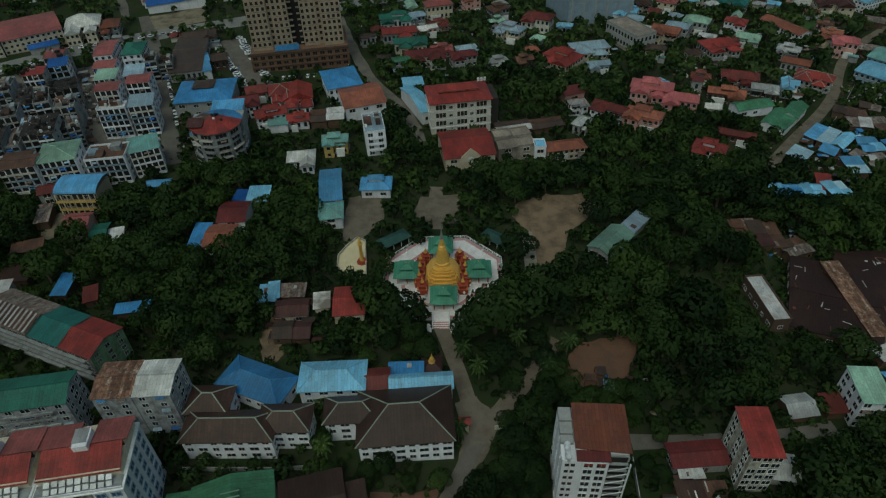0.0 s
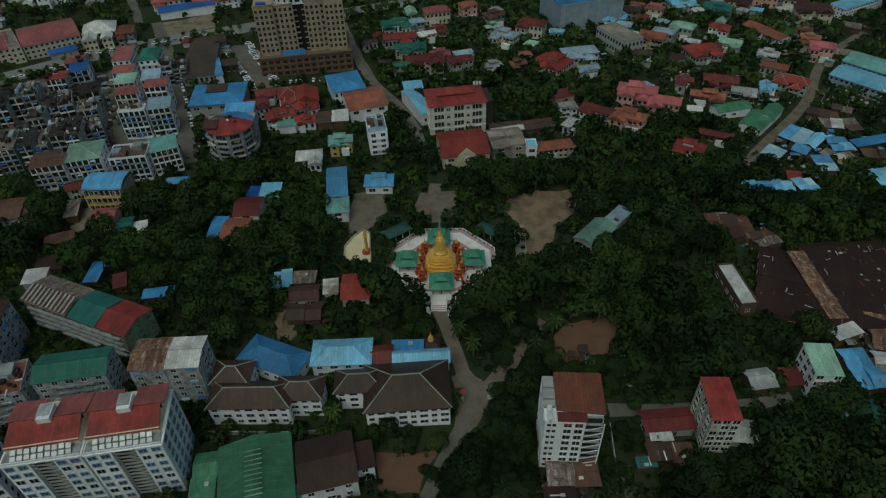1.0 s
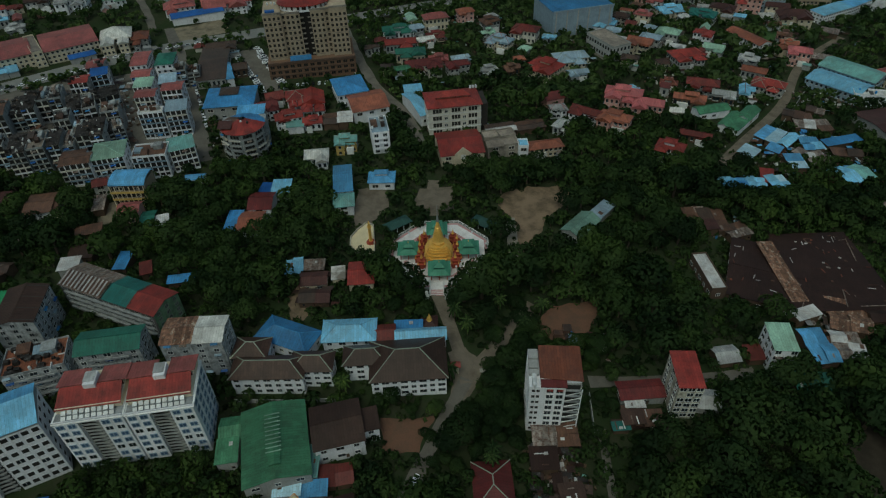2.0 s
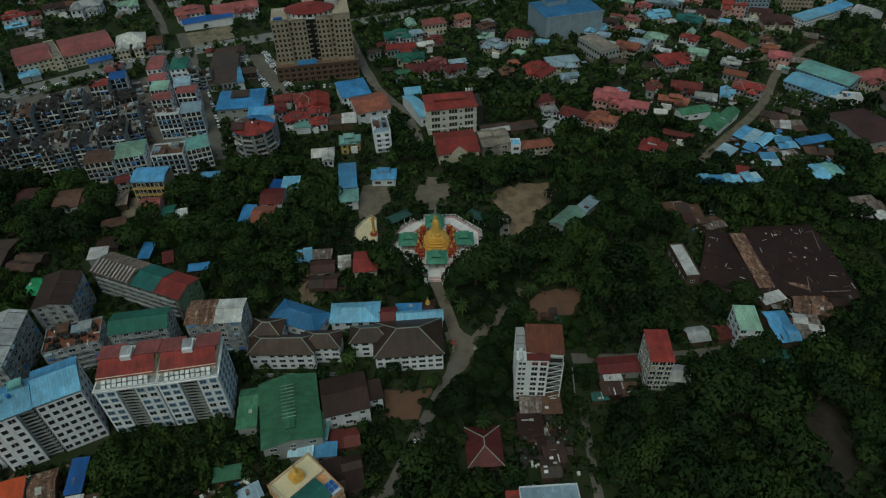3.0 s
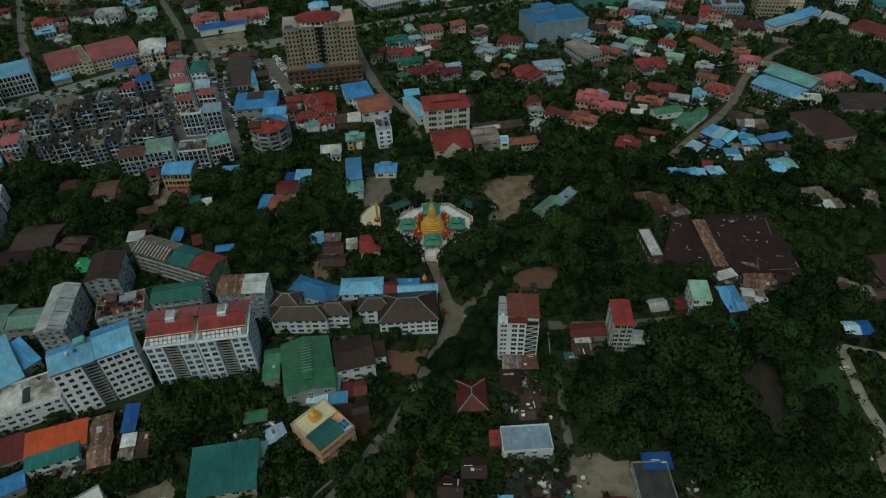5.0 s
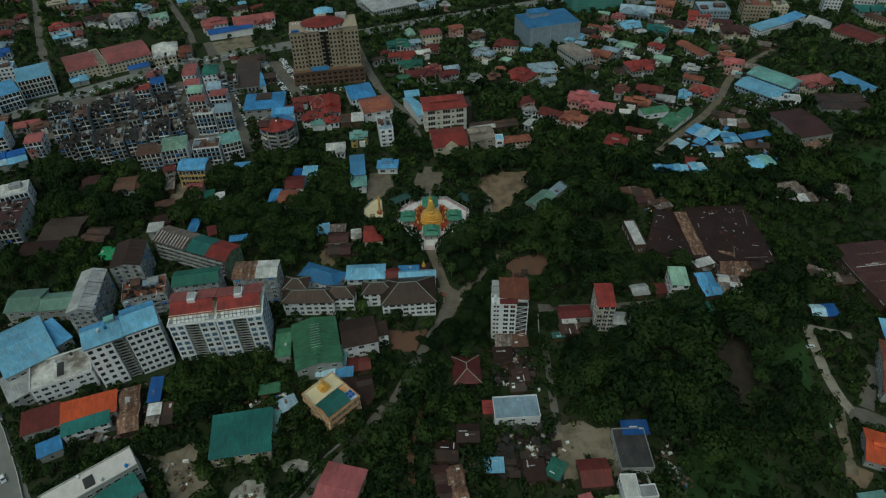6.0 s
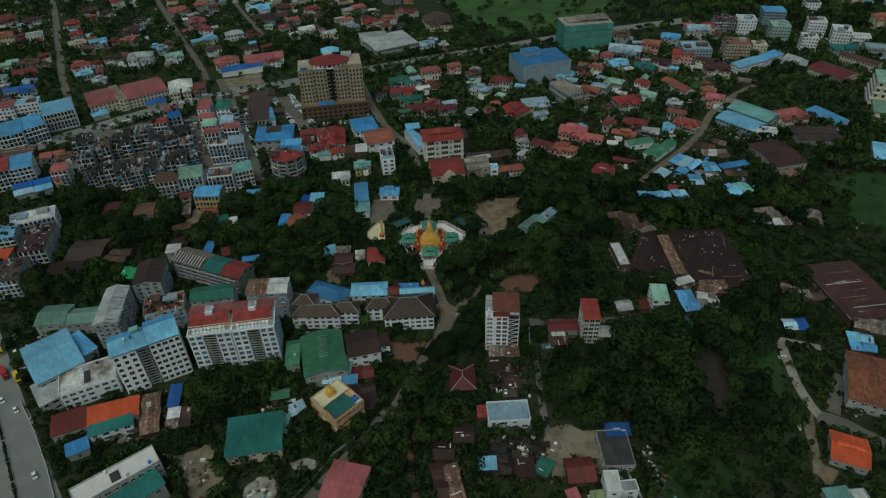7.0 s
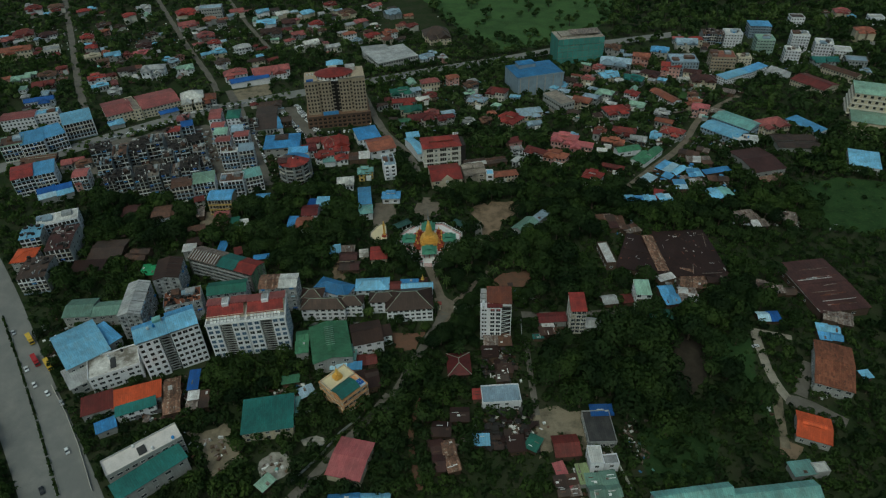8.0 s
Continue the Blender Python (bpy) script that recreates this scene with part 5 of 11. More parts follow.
bld(-166.1, 210.5, 14, 4.9, 11.3, 4, 1, "mono", "rusttin", "wood", name="shed")
bld(-162.4, 189.4, 18, 11.0, 6.1, 4, 1, "mono", "rust", "wood", name="shed")
bld(-171.3, 226.1, 19, 6.7, 7.3, 6, 2, "gable", "maroon", "grey")
bld(-257.1, 189.7, 23, 26.3, 13.7, 12, 4, "flat", "whitegrey", "white", name="apartment_block")
bld(-241.8, 165.2, 12, 15.2, 28.4, 13, 4, "gable", "maroonbrown", "grey", name="apartment_block", rise=1.2)
bld(-266.1, 172.4, 16, 12.6, 15.7, 12, 4, "gable", "lightblue", "grey", name="apartment_block", rise=1.2)
bld(-259.4, 149.4, 9, 12.8, 14.3, 10, 3, "hip", "orange", "grey", rise=2)
bld(-244.1, 134.5, 11, 16.0, 22.0, 12, 4, "gable", "dkbrown", "grey", name="apartment_block", rise=1.2)
bld(-195.4, 156.1, -4, 6.3, 6.2, 4.50135, 1, "gable", "rust", "wood", name="shed", rise=1.2)
bld(-194.8, 162.8, -3, 6.3, 6.2, 3.50518, 1, "gable", "rust", "wood", name="shed", rise=1.2)
bld(-188.7, 155.5, -1, 6.3, 6.2, 4.49209, 1, "gable", "rust", "wood", name="shed", rise=1.2)
bld(-188.1, 162.2, -3, 6.3, 6.2, 4.49741, 1, "gable", "dkbrown", "wood", name="shed", rise=1.2)
bld(-180.4, 139.6, 8, 4.3, 5.0, 3.67404, 1, "mono", "brightgreen", "wood", name="shed")
bld(-181.1, 145.0, 3, 4.3, 5.0, 3.97129, 1, "mono", "brightgreen", "wood", name="shed")
bld(-175.7, 140.2, 5, 4.3, 5.0, 3.80466, 1, "mono", "brightgreen", "wood", name="shed")
bld(-176.4, 145.6, 9, 4.3, 5.0, 3.50105, 1, "gable", "brightgreen", "wood", name="shed")
bld(-214.1, 165.2, 4, 21.1, 20.1, 3.5, 1, "gable", "dkbrown", "wood", name="house", rise=1.5)
bld(-220.1, 147.3, 4, 19.8, 10.6, 3, 1, "mono", "blackbrown", "wood", name="house")
bld(-191.4, 207.7, 12, 14.2, 12.5, 5, 1, "gable", "rust", "cream", name="house", rise=1.5)
bld(-217.4, 210.9, 9, 10.6, 13.8, 3.5, 1, "mono", "maroonbrown", "wood", name="house")
bld(-157.2, 161.0, 9, 7.7, 7.2, 8, 2, "mono", "whitetin", "grey", name="house")
bld(-158.7, 173.4, 7, 10.1, 8.0, 4, 1, "mono", "brown", "wood", name="house")
bld(-192.7, 207.2, 11, 12.3, 16.2, 6, 2, "gable", "rust", "white", rise=1)
bld(13.2, 265.7, 9, 23.9, 24.8, 8, 2, "gable", "red", "cream", name="hall", rise=3)
bld(-12.4, 312.9, 24, 6.5, 31.4, 7, 1, "gable", "lightblue", "white", name="hall", rise=3)
bld(-15.2, 333.3, 9, 10.9, 8.6, 7, 1, "mono", "lightblue", "white", name="hall")
bld(32.8, 266.5, 13, 9.0, 7.7, 7.58806, 2, "gable", "concrete", "concrete", name="unfinished_building")
bld(31.1, 274.5, 11, 9.0, 7.7, 8.30899, 2, "flat", "concrete", "concrete", name="unfinished_building")
bld(41.9, 268.4, 11, 9.0, 7.7, 7.62144, 2, "flat", "concrete", "concrete", name="unfinished_building")
bld(40.3, 276.4, 15, 9.0, 7.7, 8.49543, 2, "flat", "concrete", "concrete", name="unfinished_building")
bld(38.5, 289.2, 13, 17.6, 4.8, 3.49247, 1, "gable", "whitetin", "wood", name="shed")
bld(37.5, 294.3, 12, 17.6, 4.8, 3.35146, 1, "gable", "dkbrown", "wood", name="shed")
bld(56.2, 292.6, 14, 17.6, 4.8, 3.73878, 1, "gable", "dkbrown", "wood", name="shed")
bld(55.2, 297.7, 13, 17.6, 4.8, 3.4203, 1, "gable", "rust", "wood", name="shed")
bld(49.1, 266.0, 2, 5.5, 7.4, 8, 2, "flat", "lightblue", "white")
bld(62.0, 266.8, 10, 19.0, 12.7, 6, 2, "hip", "terracotta", "cream", rise=2.5)
bld(-32.1, 275.3, 11, 9.8, 18.9, 13, 4, "flat", "bluegrey", "white", name="apartment_block", bays=2)
bld(-50.7, 268.7, 4, 11.4, 10.4, 7, 2, "gable", "paleteal", "yellow", rise=1.5)
bld(-65.3, 254.8, 8, 11.9, 13.5, 5, 1, "hip", "whitegrey", "white", rise=2)
bld(-42.7, 314.1, 18, 22.0, 24.3, 8, 2, "gable", "terracotta", "white", name="hall", rise=3)
bld(-55.7, 333.0, 19, 18.9, 23.7, 9, 2, "hip", "blue", "white", name="hall", rise=3)
bld(-77.1, 317.1, 12, 14.0, 25.5, 6, 1, "gable", "red", "white", rise=2.5)
bld(-87.7, 321.1, 14, 12.0, 21.6, 6, 1, "hip", "red", "white", rise=2.5)
bld(-73.3, 292.6, 8, 10.3, 12.2, 5, 1, "gable", "red", "white", rise=1.5)
bld(-85.5, 288.5, 11, 4.6, 4.6, 4.70847, 1, "mono", "paleteal", "white", name="shed")
bld(-86.2, 293.6, 9, 4.6, 4.6, 5.24571, 1, "mono", "paleteal", "white", name="shed")
bld(-80.6, 289.2, 7, 4.6, 4.6, 4.91071, 1, "mono", "paleteal", "white", name="shed")
bld(-81.3, 294.3, 6, 4.6, 4.6, 5.11915, 1, "mono", "paleteal", "white", name="shed")
bld(-62.8, 294.2, 4, 8.3, 6.3, 4.74634, 1, "gable", "dkbrown", "wood", name="shed", rise=1.5)
bld(-63.7, 301.0, 9, 8.3, 6.3, 4.45754, 1, "gable", "rust", "wood", name="shed", rise=1.5)
bld(-54.2, 295.3, 4, 8.3, 6.3, 5.6178, 1, "gable", "whitetin", "wood", name="shed", rise=1.5)
bld(-55.1, 302.1, 10, 8.3, 6.3, 5.36025, 1, "gable", "whitetin", "wood", name="shed", rise=1.5)
bld(-101.7, 322.5, 20, 10.6, 14.2, 5, 1, "gable", "maroon", "grey", rise=1.5)
bld(-137.2, 350.4, 22, 4.3, 12.1, 6.21571, 1, "mono", "midblue", "white", name="shed")
bld(-141.6, 362.3, 22, 4.3, 12.1, 6.64586, 1, "gable", "midblue", "white", name="shed")
bld(-152.6, 370.3, 11, 18.2, 55.0, 6, 1, "gable", "dkbrown", "grey", name="market_hall", rise=2)
bld(-126.5, 315.0, 7, 29.0, 25.0, 9, 2, "hip", "blue", "grey", name="market_hall", rise=4.5)
bld(-108.9, 294.5, 7, 15.2, 9.7, 11, 2, "mono", "midblue", "grey", name="market_hall")
bld(-162.0, 283.0, 9, 13.7, 6.1, 16, 5, "flat", "whitegrey", "white", name="apartment_block")
bld(-149.7, 289.2, 13, 11.7, 11.6, 16, 5, "mono", "bluegrey", "white", name="apartment_block")
bld(-172.5, 304.2, 8, 11.6, 10.1, 16, 5, "gable", "pinkred", "white", name="apartment_block", rise=1)
bld(-159.8, 314.2, 8, 12.0, 11.3, 16, 5, "gable", "pinkred", "white", name="apartment_block", rise=1)
bld(-178.5, 317.7, 9, 10.8, 11.4, 16, 5, "mono", "palegreen", "white", name="apartment_block")
bld(-165.9, 323.4, 14, 10.0, 12.0, 16, 5, "mono", "bluegrey", "white", name="apartment_block")
bld(-184.5, 330.9, 9, 11.1, 10.7, 16, 5, "gable", "pinkred", "white", name="apartment_block", rise=1)
bld(-192.8, 352.2, 11, 10.2, 21.6, 16, 5, "gable", "pinkred", "white", name="apartment_block", rise=1)
bld(-176.9, 352.7, 10, 11.0, 18.3, 16, 5, "hip", "dkgreen", "white", name="apartment_block", rise=2)
bld(-136.6, 252.8, 23, 13.1, 12.5, 13, 4, "mono", "paleteal", "white", name="apartment_block")
bld(-150.3, 245.6, 9, 17.3, 12.7, 13, 4, "flat", "rust", "white", name="apartment_block")
bld(-172.3, 245.7, 15, 15.9, 17.4, 13, 4, "hip", "palegreen", "white", name="apartment_block", rise=2)
bld(-184.5, 236.7, 12, 12.3, 10.2, 13, 4, "gable", "rust", "white", name="apartment_block", rise=1)
bld(-214.0, 336.0, 19, 10.0, 10.3, 14, 4, "mono", "deepblue", "white", name="apartment_block")
bld(-221.0, 348.5, 11, 10.2, 13.3, 14, 4, "gable", "pinkred", "grey", name="apartment_block", rise=1)
bld(-221.7, 325.2, 13, 10.7, 10.9, 14, 4, "gable", "red", "grey", name="apartment_block", rise=1)
bld(-184.6, 277.6, 29, 11.8, 4.5, 10.3915, 1, "mono", "dkbrown", "stained", name="shed")
bld(-183.7, 269.9, 29, 5.6, 10.0, 12.2, 5, "mono", "soot", "stained", name="apartment_block")
bld(-178.6, 272.8, 29, 5.6, 10.0, 12.2, 5, "flat", "concrete", "stained", name="apartment_block")
bld(-195.2, 275.9, 18, 12.7, 4.5, 10.0625, 1, "mono", "dkbrown", "stained", name="shed")
bld(-195.0, 265.1, 18, 6.0, 14.0, 15, 5, "flat", "concrete", "grey", name="apartment_block")
bld(-188.9, 266.9, 18, 6.0, 14.0, 12.2, 5, "mono", "soot", "stained", name="apartment_block")
bld(-212.1, 284.4, 20, 8.5, 4.5, 9.23757, 1, "mono", "dkbrown", "stained", name="shed")
bld(-208.9, 275.7, 20, 8.2, 12.9, 16.2, 5, "flat", "soot", "stained", name="apartment_block")
bld(-191.5, 297.6, 18, 10.3, 4.5, 9.62689, 1, "mono", "dkbrown", "stained", name="shed")
bld(-189.0, 290.0, 18, 10.0, 12.2, 14, 4, "flat", "concrete", "stained", name="apartment_block")
bld(-212.8, 306.1, 25, 15.3, 4.5, 10.6777, 1, "mono", "dkbrown", "stained", name="shed")
bld(-211.7, 294.6, 25, 7.3, 17.9, 14, 4, "mono", "soot", "grey", name="apartment_block")
bld(-204.1, 296.3, 25, 7.3, 17.9, 14, 4, "flat", "soot", "grey", name="apartment_block")
bld(-203.1, 315.8, 28, 14.7, 4.5, 10.8396, 1, "mono", "dkbrown", "stained", name="shed")
bld(-201.9, 305.6, 28, 7.1, 11.7, 14, 4, "mono", "soot", "stained", name="apartment_block")
bld(-196.1, 310.4, 28, 7.1, 11.7, 14, 4, "mono", "soot", "stained", name="apartment_block")
bld(-234.5, 316.2, 18, 13.3, 4.5, 8.37426, 1, "mono", "dkbrown", "stained", name="shed")
bld(-234.2, 304.4, 18, 6.4, 17.3, 14, 4, "flat", "soot", "stained", name="apartment_block")
bld(-228.1, 307.3, 18, 6.4, 17.3, 14, 4, "flat", "soot", "stained", name="apartment_block")
bld(-245.5, 308.4, 17, 14.0, 4.5, 10.1885, 1, "mono", "dkbrown", "stained", name="shed")
bld(-245.3, 295.3, 17, 6.7, 20.9, 11.2, 4, "mono", "soot", "stained", name="apartment_block")
bld(-238.6, 297.3, 17, 6.7, 20.9, 14, 4, "mono", "soot", "grey", name="apartment_block")
bld(-256.1, 296.5, 19, 11.6, 4.5, 8.98955, 1, "mono", "dkbrown", "stained", name="shed")
bld(-255.0, 284.3, 19, 5.5, 20.2, 14, 4, "flat", "concrete", "stained", name="apartment_block")
bld(-249.3, 285.7, 19, 5.5, 20.2, 15.2, 4, "gable", "rust", "stained", name="apartment_block", rise=1)
bld(-238.9, 257.9, 20, 13.2, 4.5, 9.36584, 1, "mono", "dkbrown", "stained", name="shed")
bld(-238.9, 248.4, 20, 6.3, 13.0, 14, 4, "gable", "soot", "stained", name="apartment_block", rise=1)
bld(-232.9, 251.1, 20, 6.3, 13.0, 14, 4, "flat", "soot", "grey", name="apartment_block")
bld(-218.9, 259.8, 17, 17.8, 4.5, 9.3264, 1, "mono", "dkbrown", "stained", name="shed")
bld(-219.5, 246.6, 17, 8.6, 18.8, 15, 5, "mono", "soot", "stained", name="apartment_block")
bld(-211.5, 250.7, 17, 8.6, 18.8, 15, 5, "flat", "concrete", "stained", name="apartment_block")
bld(-204.2, 267.5, 16, 12.2, 4.5, 9.31289, 1, "mono", "dkbrown", "stained", name="shed")
bld(-203.6, 254.6, 16, 5.8, 17.8, 15, 5, "gable", "soot", "stained", name="apartment_block", rise=1)
bld(-198.3, 258.0, 16, 5.8, 17.8, 12.2, 5, "flat", "concrete", "stained", name="apartment_block")
bld(-190.7, 274.7, 15, 14.1, 4.5, 10.5244, 1, "mono", "dkbrown", "stained", name="shed")
bld(-191.2, 262.8, 15, 6.7, 18.2, 16.2, 5, "gable", "soot", "stained", name="apartment_block", rise=1)
bld(-184.2, 263.6, 15, 6.7, 18.2, 16.2, 5, "mono", "soot", "grey", name="apartment_block")
bld(-188.5, 239.1, 15, 11.9, 15.1, 12, 4, "gable", "rust", "white", name="apartment_block", rise=1)
bld(-275.6, 301.3, 25, 15.9, 4.5, 9.66528, 1, "mono", "dkbrown", "stained", name="shed")
bld(-275.6, 291.8, 25, 7.6, 14.2, 13, 4, "gable", "soot", "stained", name="apartment_block", rise=1)
bld(-268.2, 294.8, 25, 7.6, 14.2, 13, 4, "mono", "soot", "stained", name="apartment_block")
bld(-260.3, 275.2, 23, 11.4, 4.5, 9.92345, 1, "mono", "dkbrown", "stained", name="shed")
bld(-259.1, 264.8, 23, 5.4, 13.6, 14.2, 4, "flat", "soot", "grey", name="apartment_block")
bld(-253.6, 266.6, 23, 5.4, 13.6, 14.2, 4, "flat", "soot", "stained", name="apartment_block")
bld(-247.7, 252.4, 24, 8.1, 4.5, 8.01496, 1, "mono", "dkbrown", "stained", name="shed")
bld(-244.3, 244.7, 24, 7.8, 12.6, 12, 4, "gable", "soot", "stained", name="apartment_block", rise=1)
bld(-269.5, 250.7, 19, 10.0, 12.7, 7, 2, "gable", "pinkred", "pinkwall", rise=1.5)
bld(-282.4, 280.1, 25, 10.9, 10.3, 5, 1, "gable", "rust", "grey", rise=1)
bld(-370.1, 351.4, 18, 27.8, 17.2, 13, 4, "gable", "pinkred", "white", name="apartment_block", rise=1)
bld(-348.8, 359.8, 20, 19.3, 11.6, 13, 4, "flat", "lightblue", "white", name="apartment_block")
bld(-347.8, 299.7, 25, 17.1, 18.6, 14, 4, "flat", "rust", "palegreenwall", name="apartment_block")
bld(-334.8, 307.1, 29, 17.4, 25.1, 14, 4, "mono", "midblue", "white", name="apartment_block")
bld(-324.3, 318.8, 40, 16.8, 23.4, 14, 4, "mono", "midblue", "white", name="apartment_block")
bld(-315.0, 345.2, 30, 23.9, 25.3, 15, 4, "mono", "lightblue", "white", name="apartment_block", bays=6)
bld(-311.7, 247.9, 28, 15.0, 23.0, 15, 5, "gable", "red", "palegreenwall", name="apartment_block", rise=1)
bld(-297.7, 253.9, 25, 14.6, 21.1, 15, 5, "mono", "midblue", "white", name="apartment_block")
bld(-269.7, 252.3, 15, 10.8, 13.5, 12, 4, "gable", "pinkred", "white", name="apartment_block", rise=1)
bld(-286.8, 229.3, 34, 11.5, 7.4, 5.14158, 1, "mono", "paleblue", "grey", name="shed")
bld(-290.9, 236.0, 28, 11.5, 7.4, 5.69179, 1, "mono", "deepblue", "grey", name="shed")
bld(-276.6, 235.5, 34, 11.5, 7.4, 4.91183, 1, "mono", "lightblue", "grey", name="shed")
bld(-280.8, 242.2, 30, 11.5, 7.4, 5.40164, 1, "mono", "deepblue", "grey", name="shed")
bld(-295.9, 381.2, 33, 23.6, 35.4, 8.5, 3, "gable", "pinkred", "cream", name="row_building", rise=2.5)
bld(-282.2, 386.0, 36, 6.6, 36.2, 10, 3, "flat", "concrete", "cream", name="row_building")
bld(-265.0, 400.5, 33, 34.7, 37.1, 9, 3, "gable", "pinkred", "cream", name="row_building", rise=2.5)
bld(-289.6, 353.8, 37, 6.1, 5.4, 4.28817, 1, "mono", "lightblue", "grey", name="shed")
bld(-292.8, 358.7, 34, 6.1, 5.4, 3.39518, 1, "mono", "blue", "grey", name="shed")
bld(-284.1, 357.5, 35, 6.1, 5.4, 3.72651, 1, "mono", "lightblue", "grey", name="shed")
bld(-287.4, 362.4, 36, 6.1, 5.4, 3.86204, 1, "mono", "lightblue", "grey", name="shed")
bld(-251.5, 379.3, 36, 8.1, 5.6, 4.30757, 1, "mono", "deepblue", "grey", name="shed")
bld(-254.8, 384.5, 32, 8.1, 5.6, 3.80614, 1, "mono", "deepblue", "grey", name="shed")
bld(-244.3, 383.9, 36, 8.1, 5.6, 4.42587, 1, "mono", "deepblue", "grey", name="shed")
bld(-247.6, 389.1, 30, 8.1, 5.6, 3.94398, 1, "mono", "deepblue", "grey", name="shed")
bld(-233.6, 407.8, 20, 20.7, 30.1, 8, 2, "hip", "whitegrey", "white", rise=3)
bld(-216.8, 408.7, 16, 10.5, 21.7, 7, 2, "hip", "dkgreen", "white", rise=2)
bld(-190.5, 460.3, 24, 39.5, 10.3, 6, 1, "mono", "deepblue", "white", name="hall")
bld(-207.9, 471.6, 21, 23.0, 22.8, 7, 2, "hip", "pinkred", "white", rise=3)
bld(-172.8, 482.6, 19, 38.3, 23.3, 7, 2, "gable", "pinkred", "white", rise=2)
bld(-66.7, 546.9, 13, 29.1, 30.7, 8, 1, "gable", "grey", "grey", name="warehouse", rise=2)
bld(-47.4, 531.2, 28, 48.3, 40.7, 9, 2, "mono", "grey", "grey", name="warehouse")
bld(3.9, 606.7, 10, 31.2, 38.5, 8, 2, "hip", "dkbrown", "white", rise=3)
bld(407.0, 468.0, -60, 38.0, 27.0, 7, 2, "gable", "maroon", "cream", name="school_building", rise=3)
bld(451.0, 500.0, -58, 41.0, 12.0, 8, 2, "gable", "rust", "cream", name="school_building", rise=2)
bld(269.0, 351.5, -51, 35.0, 21.0, 7, 2, "gable", "lightblue", "bluewall", name="workshop", rise=2.5)
bld(286.0, 368.0, -51, 38.0, 21.0, 8.5, 2, "gable", "paleteal", "bluewall", name="workshop", rise=2.5)
bld(281.0, 334.0, -16, 21.0, 9.0, 8, 2, "flat", "white", "white", name="shop_building")
bld(315.9, 362.9, 16, 27.7, 19.5, 9, 2, "hip", "pinkred", "cream", rise=3)
bld(351.0, 366.0, -65, 34.0, 13.0, 6, 1, "mono", "midblue", "white", name="workshop")
bld(172.0, 316.0, 14, 21.0, 9.0, 5, 1, "gable", "green", "white", name="hall", rise=1.8)
bld(193.5, 310.5, 48, 17.0, 8.0, 5, 1, "gable", "green", "white", name="hall", rise=1.8)
bld(180.7, 294.9, 46, 9.7, 5.9, 4.53907, 1, "mono", "green", "white", name="shed")
bld(175.9, 299.2, 49, 9.7, 5.9, 4.49496, 1, "gable", "green", "white", name="shed")
bld(187.5, 302.5, 48, 9.7, 5.9, 4.55872, 1, "mono", "green", "white", name="shed")
bld(182.7, 306.7, 48, 9.7, 5.9, 4.87084, 1, "gable", "green", "white", name="shed")
bld(237.1, 429.7, -65, 33.8, 11.9, 6, 2, "gable", "terracotta", "white", name="row_building", rise=2)
bld(325.3, 484.5, 29, 35.1, 12.5, 8, 3, "mono", "lightblue", "white", name="row_building")
bld(354.0, 502.8, 34, 37.4, 11.6, 8, 3, "mono", "midblue", "white", name="row_building")
bld(382.9, 501.2, -58, 19.1, 18.5, 5, 1, "gable", "grey", "white", name="row_building")
bld(317.2, 328.1, -4, 18.0, 11.8, 4.35479, 1, "gable", "dkbrown", "grey", name="shed", rise=1)
bld(317.6, 340.3, 1, 18.0, 11.8, 5.53631, 1, "gable", "dkbrown", "grey", name="shed", rise=1)
bld(335.6, 327.4, -3, 18.0, 11.8, 4.5669, 1, "gable", "dkbrown", "grey", name="shed", rise=1)
bld(336.0, 339.7, -5, 18.0, 11.8, 5.57776, 1, "gable", "dkbrown", "grey", name="shed", rise=1)
bld(277.0, 296.5, 13, 28.0, 38.0, 6, 1, "gable", "maroonbrown", "grey", name="warehouse", rise=2)
bld(280.0, 270.0, 16, 21.6, 7.5, 3.4, 1, "mono", "rustslat", "wood", name="shed")
bld(369.7, 299.2, -23, 23.0, 27.7, 6, 1, "mono", "lightblue", "white", name="workshop")
bld(178.5, 268.0, 46, 11.0, 8.5, 3.7, 1, "mono", "paleblue", "wood", name="shed")
bld(195.5, 288.5, 44, 16.0, 5.2, 4.3, 1, "mono", "midblue", "wood", name="shed")
bld(200.6, 284.6, 46, 17.0, 5.6, 4.0, 1, "mono", "paleblue", "wood", name="shed")
bld(205.5, 279.5, 43, 16.0, 5.6, 4.6, 1, "gable", "lightblue", "wood", name="shed")
bld(195.0, 272.0, 50, 9.0, 7.0, 3.6, 1, "mono", "midblue", "wood", name="shed")
bld(208.0, 268.5, 38, 7.0, 5.0, 3.4, 1, "mono", "rusttin", "wood", name="shed")
bld(155.0, 234.5, 4, 6.6, 4.2, 4.51031, 1, "mono", "midblue", "wood", name="shed")
bld(154.9, 239.2, 0, 6.6, 4.2, 3.5575, 1, "mono", "lightblue", "wood", name="shed")
bld(161.9, 234.6, -1, 6.6, 4.2, 4.39125, 1, "mono", "blue", "wood", name="shed")
bld(161.8, 239.3, -0, 6.6, 4.2, 3.53764, 1, "gable", "midblue", "wood", name="shed")
bld(168.0, 234.6, -0, 4.3, 4.2, 4.2757, 1, "mono", "lightblue", "wood", name="shed")
bld(168.3, 239.3, -6, 4.3, 4.2, 4.29498, 1, "mono", "lightblue", "wood", name="shed")
bld(172.7, 234.3, -7, 4.3, 4.2, 4.2686, 1, "gable", "lightblue", "wood", name="shed")
